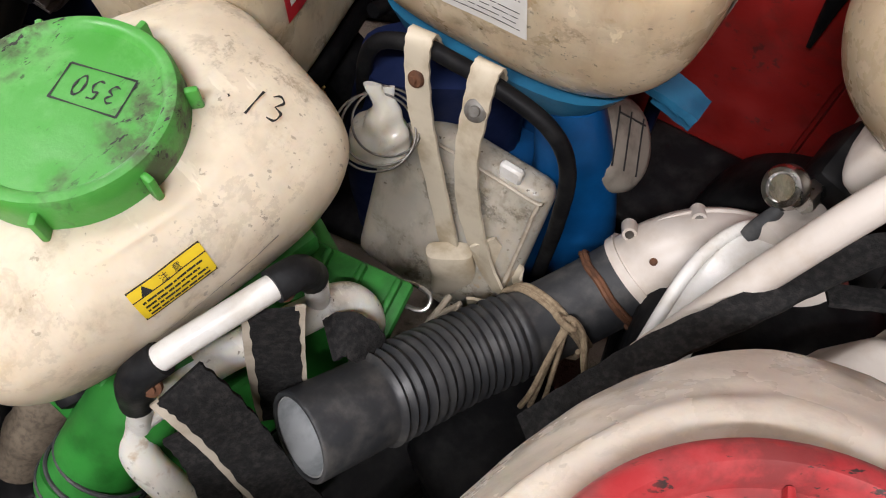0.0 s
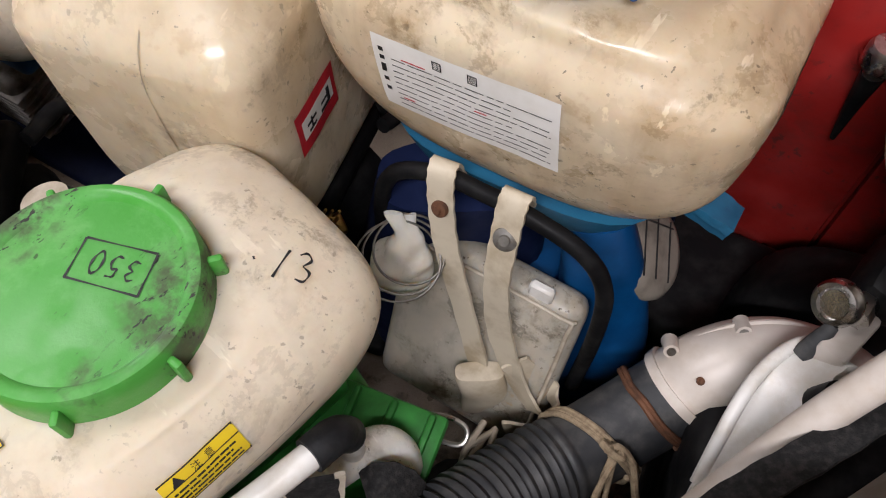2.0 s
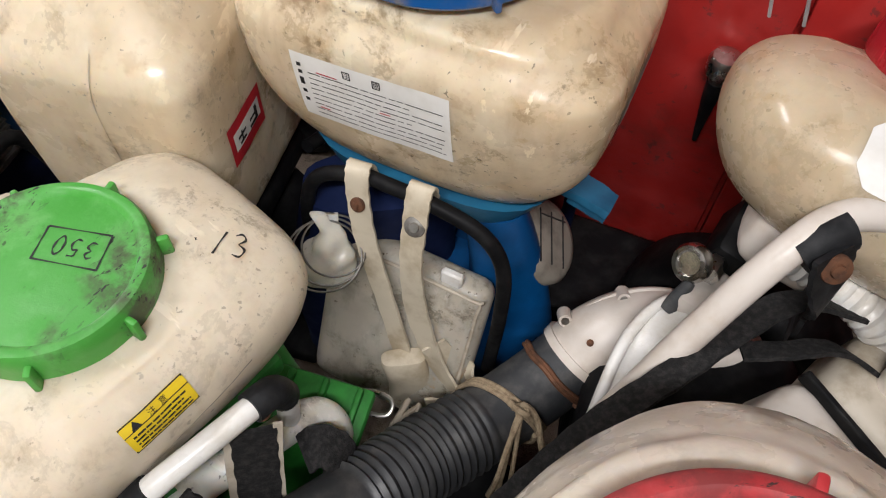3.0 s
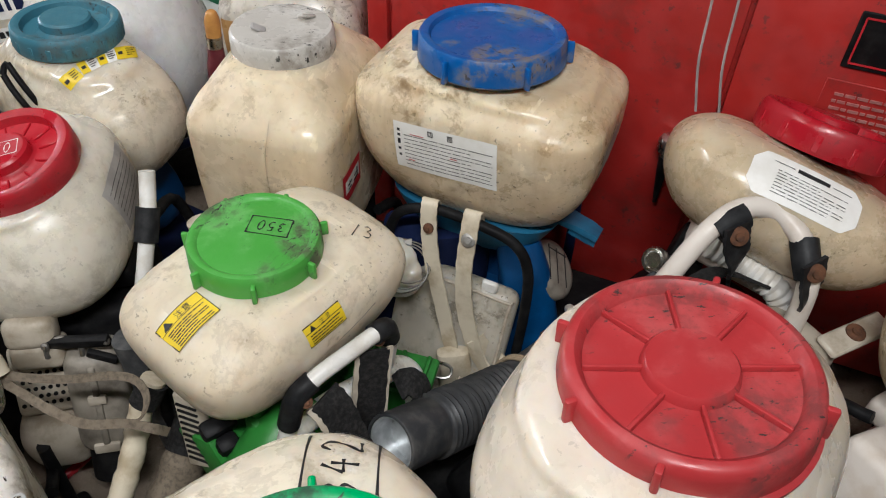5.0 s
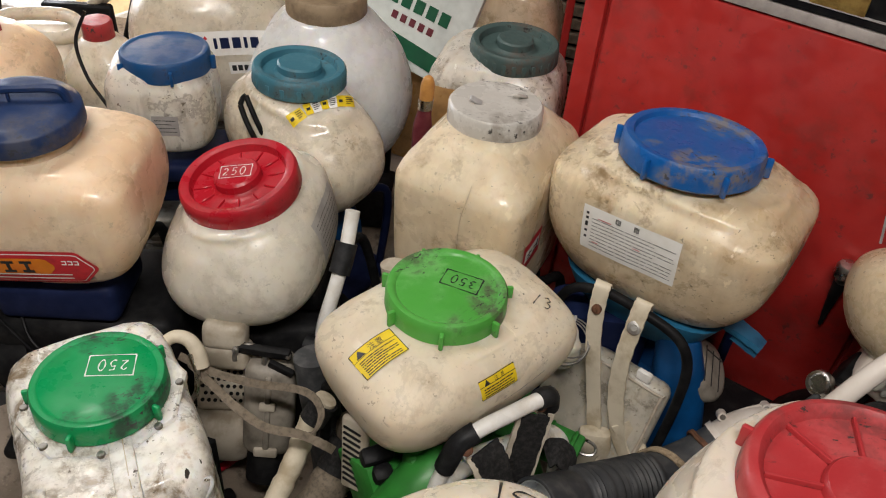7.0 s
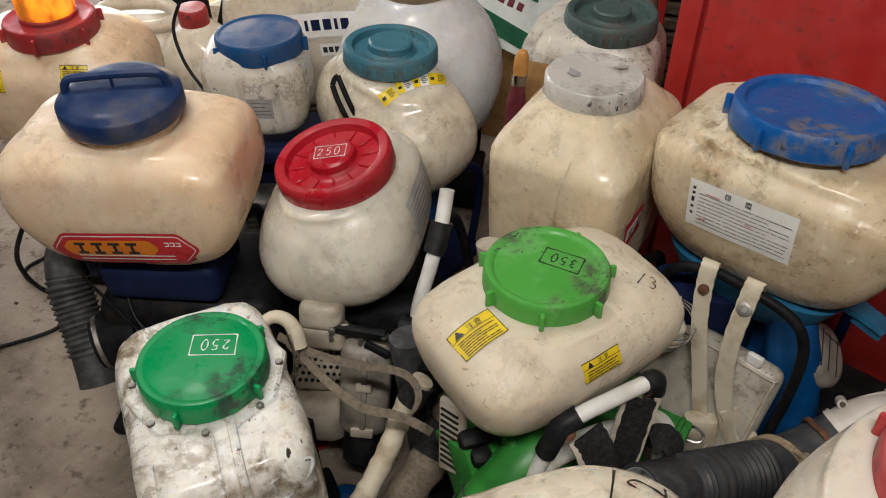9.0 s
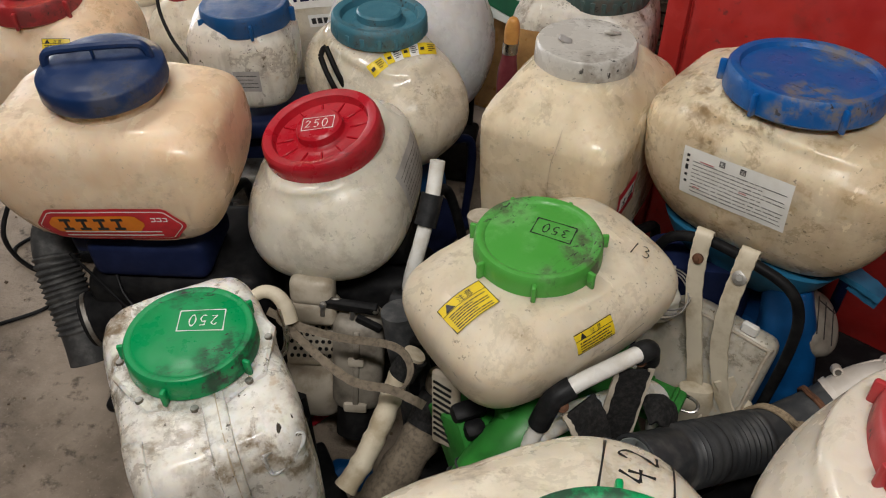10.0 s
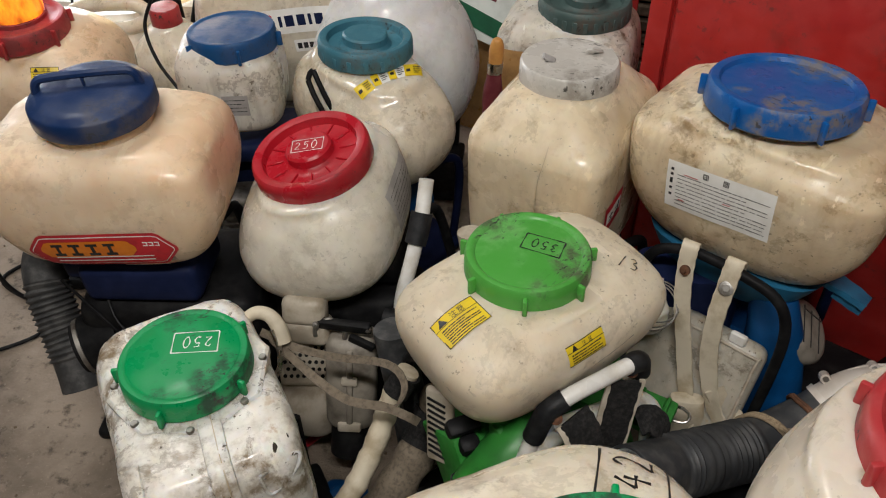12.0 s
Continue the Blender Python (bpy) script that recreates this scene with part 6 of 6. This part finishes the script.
lid_with_lugs(T14, lid_at(T14, -1.008, 1.462, 0.662, 0, 0, 18), 0.098, 0.04, LID_RED_WORN, 6, 10, "dull red screw lid")
p = room_patch(T14, S14, (-0.905, 1.30, 0.548), (0.964, 0.219, 0.1), (-0.257, 0.596, 0.761))
tag = part("badge", p.sheet(0.22, 0.055, 0.0015, 0.01), PAPER, T14, "white badge with a red and blue emblem")
part("emblem", p.strokes([[(-0.09, 0.015), (-0.09, -0.015)], [(-0.066, 0.015), (-0.084, 0.0)], [(-0.084, 0.0), (-0.066, -0.015)]], 0.008, 0.0026), RED_INK, tag)
part("emblem_bar", p.bars([(-0.05, -0.012, 0.008, 0.024), (-0.034, -0.012, 0.022, 0.024), (-0.004, -0.012, 0.02, 0.024), (0.024, -0.012, 0.008, 0.024), (0.04, -0.012, 0.02, 0.024)], 0.0026), NAVY_CASE, tag)
p = room_patch(T14, S14, (-0.883, 1.274, 0.502), (0.964, 0.219, 0.1), (-0.257, 0.596, 0.761))
tag = part("model_label", p.sheet(0.07, 0.026, 0.0015), PAPER, T14, "white label with black bars")
part("print", p.bars([(-0.028, -0.006, 0.011, 0.012), (-0.013, -0.006, 0.011, 0.012), (0.002, -0.006, 0.011, 0.012), (0.017, -0.006, 0.011, 0.012)], 0.0026), INK, tag)
blower(T14, 0.27, NAVY_CASE, ALLOY, 0, BLACK_CASE, 0.09)

T15, S15 = duster(-1.415, 0.945, 10, "peach-tinted tank duster with a dull red lid and caution labels", [
    (0.36, 0.03, 0.03, 0, 0, 2.5), (0.362, 0.13, 0.09, 0, 0, 3), (0.39, 0.19, 0.13, 0, 0, 3.2), (0.46, 0.215, 0.148, 0, 0, 3.4), (0.54, 0.215, 0.148, 0, 0, 3.4), (0.585, 0.19, 0.13, 0, 0, 3), (0.615, 0.14, 0.105, 0, 0, 2.5), (0.625, 0.03, 0.03, 0, 0, 2)], CREAM_WARM, size=(0.964, 1.019, 1.0), rise=0.06)
lid_with_lugs(T15, lid_at(T15, -1.383, 0.918, 0.67, 0, 0, 10), 0.0967, 0.045, LID_RED_WORN, 6, 30, "dull red screw lid", 0.003)
caution(T15, S15, (-1.304, 0.833, 0.63), (0.98, 0.17, 0), (-0.1, 0.6, 0.8), 0.055, 0.03, 7)
caution(T15, S15, (-1.491, 0.80, 0.61), (0.98, 0.17, 0), (-0.1, 0.5, 0.86), 0.08, 0.045, 8)
blower(T15, 0.43, BLACK_CASE, ALLOY, 0, BLACK_CASE, 0.13)

# Orange glow of unknown source, put in as streaked emission on an added dome.
amber = Nodes("amber_glow")
amber.bsdf.inputs["Emission Color"].default_value = (1.0, 0.19, 0.008, 1.0)
amber.link(amber.ramp(amber.noise(22, 5, 0.6, amber.stretch(1, 1, 0.4)), 0.42, 0.66, 0.15, 2.6), amber.bsdf.inputs["Emission Strength"])
AMBER = amber.done((0.8, 0.30, 0.03), 0.25)
lamp = thing("amber_glow_dome", pose(-1.383, 0.918, 0.713), "glowing amber dome standing on a red lid", "lamp")
part("dome", loft([(0.004, 0.055, 0.055, 0, 0, 2), (0.03, 0.058, 0.058, 0, 0, 2), (0.09, 0.05, 0.05, 0, 0, 2), (0.13, 0.036, 0.036, 0, 0, 2), (0.15, 0.012, 0.012, 0, 0, 2)], 40, 5, 0.002), AMBER, lamp, "glowing amber dome")
part("base", revolve([(0.02, 0), (0.06, 0), (0.06, 0.008), (0.05, 0.012), (0.02, 0.012)], 32), LID_RED_WORN, lamp)

# small bottle with a red cap and the pale can behind it
bottle = thing("spray_bottle", pose(-1.29, 1.36, 0.0), "pale plastic bottle duster tank with a small red cap", "bottle")
part("body", loft([(0.0, 0.11, 0.10, 0, 0, 4), (0.02, 0.125, 0.11, 0, 0, 4.5), (0.345, 0.12, 0.105, 0, 0, 4), (0.42, 0.10, 0.09, 0, 0, 3), (0.475, 0.06, 0.06, 0, 0, 2.2), (0.495, 0.036, 0.036, 0, 0, 2)], 48, 5), CREAM_PALE, bottle)
part("cap", revolve([(0.02, 0.485), (0.038, 0.485), (0.041, 0.49), (0.040, 0.53), (0.036, 0.536), (0.004, 0.537)], 32), LID_RED_WORN, bottle, "red screw cap")
can = thing("plastic_can", pose(-1.52, 1.43, 0.0, 0, 0, 12), "pale translucent plastic can with a long moulded handle", "can")
part("body", loft([(0.0, 0.10, 0.09, 0, 0, 4), (0.02, 0.115, 0.10, 0, 0, 4.5), (0.34, 0.115, 0.10, 0, 0, 4.5), (0.41, 0.12, 0.08, 0.01, 0, 3.4), (0.45, 0.105, 0.045, 0.02, 0, 3), (0.475, 0.09, 0.02, 0.03, 0, 2.5)], 48, 5), CREAM_PALE, can)
part("handle", tube([(0.03 + 0.105 * math.copysign(abs(math.cos(a)) ** 0.6, math.cos(a)), -0.03 + 0.02 * math.sin(a), 0.475 + 0.028 * math.sin(a)) for a in np.linspace(0, 2 * math.pi, 17)], 0.019, 14, 4), CREAM_PALE, can, "moulded loop handle")
part("hanging_cord", tube([(-0.14, 0.2, 0.56), (-0.11, 0.14, 0.52), (-0.09, 0.06, 0.485), (-0.075, -0.01, 0.46)], 0.004, 8, 5), BLACK_CASE, can)

T19, S19 = duster(-0.20, 1.72, -10, "brownish tank duster with a red lid and red side label", [
    (0.26, 0.03, 0.03, 0, 0, 3), (0.262, 0.10, 0.09, 0, 0, 3.4), (0.30, 0.15, 0.12, 0, 0, 3.6), (0.44, 0.165, 0.135, 0, 0, 3.6), (0.56, 0.14, 0.12, 0, 0, 3.2), (0.62, 0.1, 0.1, 0, 0, 2.3), (0.625, 0.03, 0.03, 0, 0, 2)], TAN)
lid_with_lugs(T19, pose(0, 0, 0.615), 0.09, 0.045, LID_RED_WORN, 6, 0, "orange-red screw lid")
p = Patch(S19, (0.06, -0.14, 0.52), (1, 0, 0), (0, 0.2, 1))
tag = part("side_label", p.sheet(0.06, 0.05), RED_INK, T19, "red label with white figures")
part("figures", p.strokes(written("22", 0.024), 0.004, 0.0024), PAPER, tag)
blower(T19, 0.27, BLACK_CASE, ALLOY, 0, BLACK_CASE, 0.09)

carton = thing("cardboard_carton", pose(-0.52, 1.66, 0.0, 0, 0, -22), "white beer carton with a green stripe, leaning open", "carton")
CARD = grained("white_card", (0.72, 0.76, 0.72), (0.62, 0.66, 0.62), 20, 0.6, 0.0, 0.1)
GREEN_PRINT = grained("dark_green_print", (0.005, 0.09, 0.04), (0.01, 0.12, 0.05), 25, 0.5, 0.0, 0.05)
part("front_panel", box(0.44, 0.006, 0.30, 0.002, 1, pose(0, 0, 0.52, -18, 12, 0)), CARD, carton)
part("side_panel", box(0.006, 0.2, 0.30, 0.002, 1, pose(0.22, 0.11, 0.50, -18, 12, 0)), CARD, carton)
part("stripe", box(0.42, 0.002, 0.05, 0, 1, pose(0.0, -0.004, 0.52, -18, 12, 0) @ pose(0.01, -0.002, -0.09, 0, 4, 0)), GREEN_PRINT, carton)
for k in range(5):
    part("print_bar", box(0.03, 0.002, 0.038, 0, 1, pose(0.0, 0, 0.52, -18, 12, 0) @ pose(-0.03 + 0.042 * k, -0.0042, 0.03)), GREEN_PRINT, carton)
    part("print_bar", box(0.018, 0.002, 0.022, 0, 1, pose(0.0, 0, 0.52, -18, 12, 0) @ pose(-0.01 + 0.03 * k, -0.0042, -0.02)), MAROON, carton)
part("lower_box", box(0.44, 0.26, 0.36, 0.006, 1, pose(0.03, 0.14, 0.18)), CARDBOARD, carton)

# slatted crates against the north wall, with a red post
crate = thing("slatted_crate", pose(0.02, 2.0, 0, 0, 0, -15), "dark weathered wooden slatted crate stack", "crate")
OLD_WOOD = grained("weathered_wood", (0.16, 0.115, 0.075), (0.08, 0.055, 0.036), 35, 0.8, 0.0, 0.5)
slat = None
for k in range(22):
    if slat is None:
        o = part("slat", box(0.9, 0.03, 0.036, 0.004, 1), OLD_WOOD, crate)
        slat = o.data
    else:
        o = new("slat", slat)
        o.parent = crate
    o.matrix_local = pose(0.004 * (k % 3), 0.003 * (k % 4), 0.03 + 0.05 * k, 0, 0.5 * (k % 3) - 0.5, 0)
part("backing", box(0.9, 0.02, 1.1, 0.003, 1, pose(0, 0.04, 0.56)), BLACK_CASE, crate)
post = thing("red_post", pose(-0.04, 1.62, 0), "thin red painted steel post", "post")
part("post", box(0.022, 0.022, 1.05, 0.003, 1, pose(0, 0, 0.525)), RED_PAINT, post)
part("foot", box(0.1, 0.1, 0.01, 0.002, 1, pose(0, 0, 0.005)), RED_PAINT, post)

# yellow sheet at the doorway and the daylight behind it
sheet = thing("plastic_sheet", pose(-1.72, 2.52, 0, 0, 0, 4), "yellowed translucent plastic sheet hanging in the sunlit doorway", "sheet")
bm = bmesh.new()
rows = [[bm.verts.new((-0.26 + 0.04 * i, 0.03 * math.sin(i * 1.3) + 0.03 * noise.noise((i * 0.4, j * 0.5, 0)), 0.002 + 0.1 * j)) for i in range(21)] for j in range(17)]
for a, b in zip(rows, rows[1:]):
    for i in range(20):
        bm.faces.new((a[i], a[i + 1], b[i + 1], b[i]))
film_sheet = Nodes("yellowed_sheet")
tint = film_sheet.mix(film_sheet.ramp(film_sheet.noise(7, 6, 0.62), 0.35, 0.68), (0.97, 0.78, 0.46), (0.75, 0.48, 0.20))
glow = film_sheet.node("ShaderNodeBsdfTranslucent")
blend = film_sheet.node("ShaderNodeMixShader")
film_sheet.link(tint, glow.inputs["Color"])
blend.inputs[0].default_value = 0.8
film_sheet.link(film_sheet.bsdf.outputs[0], blend.inputs[1])
film_sheet.link(glow.outputs[0], blend.inputs[2])
film_sheet.link(blend.outputs[0], film_sheet.tree.nodes["Material Output"].inputs["Surface"])
part("sheet", bm, film_sheet.done(tint, 0.5), sheet)
rail = thing("dark_panel", pose(-1.46, 1.585, 0, 0, 0, 6), "low dark board standing behind the cans", "board")
part("board", box(0.20, 0.03, 0.468, 0.006, 1, pose(0, 0, 0.234)), BLACK_CASE, rail)
world_part("white_lever", join(tube([(-1.43, 1.60, 0.455), (-1.36, 1.60, 0.512), (-1.295, 1.60, 0.558)], 0.014, 12, 4), tube([(-1.40, 1.615, 0.465), (-1.34, 1.615, 0.508), (-1.285, 1.61, 0.54)], 0.012, 12, 4)), BONE, T14, "dull white throttle arms")
# The dark engine behind this tank, as a plain block.
world_part("dark_block", box(0.12, 0.1, 0.26, 0.02, 3, pose(-1.25, 1.60, 0.44, 0, 20, 10)), BLACK_CASE, T14)

# right edge: another tan tank and its bracket
T18, S18 = duster(0.782, 0.106, 20, "tan tank duster at the end of the row", [
    (0.42, 0.03, 0.03, 0, 0, 2.2), (0.422, 0.10, 0.08, 0, 0, 2.4), (0.45, 0.15, 0.125, 0, 0, 2.6), (0.54, 0.18, 0.15, 0, 0, 2.8), (0.62, 0.18, 0.15, 0, 0, 2.8), (0.68, 0.15, 0.13, 0, 0, 2.6), (0.71, 0.1, 0.1, 0, 0, 2), (0.715, 0.03, 0.03, 0, 0, 2)], TAN, size=(0.985, 1.009, 1.048), rise=0.027)
lid_with_lugs(T18, pose(0, 0, 0.745), 0.095, 0.04, LID_RED_WORN, 6, 0, "dull red screw lid")
blower(T18, 0.43, WHITE_PAINT, ALLOY, 0, BLACK_CASE, 0.14)
world_part("hinge_plate", box(0.13, 0.04, 0.012, 0.004, 1, pose(0.62, 0.21, 0.50, 10, 0, 18)), BONE, T18, "cream hinge plate with a rusty hole")
rivet(T18, (0.617, 0.209, 0.507), (0, -0.2, 1), 0.015)
world_part("side_cover", box(0.16, 0.1, 0.2, 0.02, 3, pose(0.60, 0.03, 0.35, 0, 20, 20)), WHITE_PAINT, T18)

# ---- loose things ----
brush = thing("paint_brush", pose(-0.39, 0.955, 0.40, 4, 3, 10), "paint brush with maroon handle and yellow wooden tip", "brush")
part("handle", loft([(0.0, 0.012, 0.008, 0, 0, 2.5), (0.10, 0.017, 0.011, 0, 0, 2.5), (0.17, 0.021, 0.013, 0, 0, 2.5), (0.21, 0.016, 0.011, 0, 0, 2.5), (0.225, 0.015, 0.01, 0, 0, 2.5)], 24, 4, 0), MAROON, brush)
part("ferrule", loft([(0.224, 0.0155, 0.011, 0, 0, 2.5), (0.25, 0.016, 0.012, 0, 0, 2.5)], 24, 3, 0), CHROME, brush)
part("tip", loft([(0.249, 0.0145, 0.011, 0, 0, 2.4), (0.28, 0.015, 0.012, 0, 0, 2.2), (0.30, 0.010, 0.009, 0, 0, 2), (0.305, 0.002, 0.002, 0, 0, 2)], 24, 4, 0), WOOD, brush)
key = thing("crank_key", pose(0.472, 0.668, 0.415, 0, 0, -30), "steel crank key with a tapered dark handle", "key")
part("knob", revolve([(0.004, 0.135), (0.018, 0.133), (0.022, 0.125), (0.022, 0.105), (0.014, 0.098), (0.011, 0.08), (0.004, 0.078)], 24), CHROME, key)
part("handle", tube([(0.0, 0.0, 0.09), (0.0, 0.002, 0.04), (0.002, 0.004, -0.03)], 0.014, 14, 5, lambda s: 1.0 - 0.75 * s), BLACK_CASE, key)
part("spindle", tube([(0.0, 0.0, 0.11), (0.0, 0.03, 0.11), (0.0, 0.06, 0.11)], 0.008, 10, 2), STEEL, key)
pliers = thing("pliers", pose(-0.69, 0.455, 0.012, 0, 0, 35), "red-handled pliers lying on the floor", "pliers")
for side in (-1, 1):
    part("handle", tube([(-0.08, 0.022 * side, 0.004), (-0.04, 0.018 * side, 0.006), (0.0, 0.006 * side, 0.006)], 0.009, 12, 5), LID_RED, pliers)
    part("jaw", box(0.05, 0.009, 0.01, 0.003, 1, pose(0.03, 0.005 * side, 0.006, 0, 0, -4 * side)), STEEL, pliers)
lead = thing("floor_cable", pose(0, 0, 0.006), "thin dark cable lying on the concrete floor", "cable")
part("cable", tube([(-1.75, 1.2, 0), (-1.62, 0.95, 0), (-1.66, 0.82, 0), (-1.52, 0.74, 0), (-1.46, 0.66, 0), (-1.55, 0.58, 0), (-1.7, 0.5, 0)], 0.005, 8, 8), BLACK_CASE, lead)
cloth = thing("blue_cloth", pose(-0.62, 0.30, 0.0), "folded blue cloth on the floor between machines", "cloth")
part("cloth", loft([(0.0, 0.045, 0.03, 0, 0, 3), (0.015, 0.05, 0.032, 0, 0, 3), (0.03, 0.035, 0.02, 0, 0, 3), (0.033, 0.015, 0.01, 0, 0, 3)], 32, 4, 0.01), BLUE_CASE, cloth)
rnd = random.Random(9)
chips = bmesh.new()
for k in range(260):
    s = rnd.uniform(0.002, 0.007)
    bmesh.ops.create_cube(chips, size=s, matrix=pose(rnd.uniform(-1.9, 0.6), rnd.uniform(-0.6, 1.6), s * 0.3, rnd.uniform(0, 90), rnd.uniform(0, 90), rnd.uniform(0, 90)))
tagged(finish("grit", chips, OLD_WOOD, None), "scattered grit and chips on the concrete floor", "grit", "", "stuff")
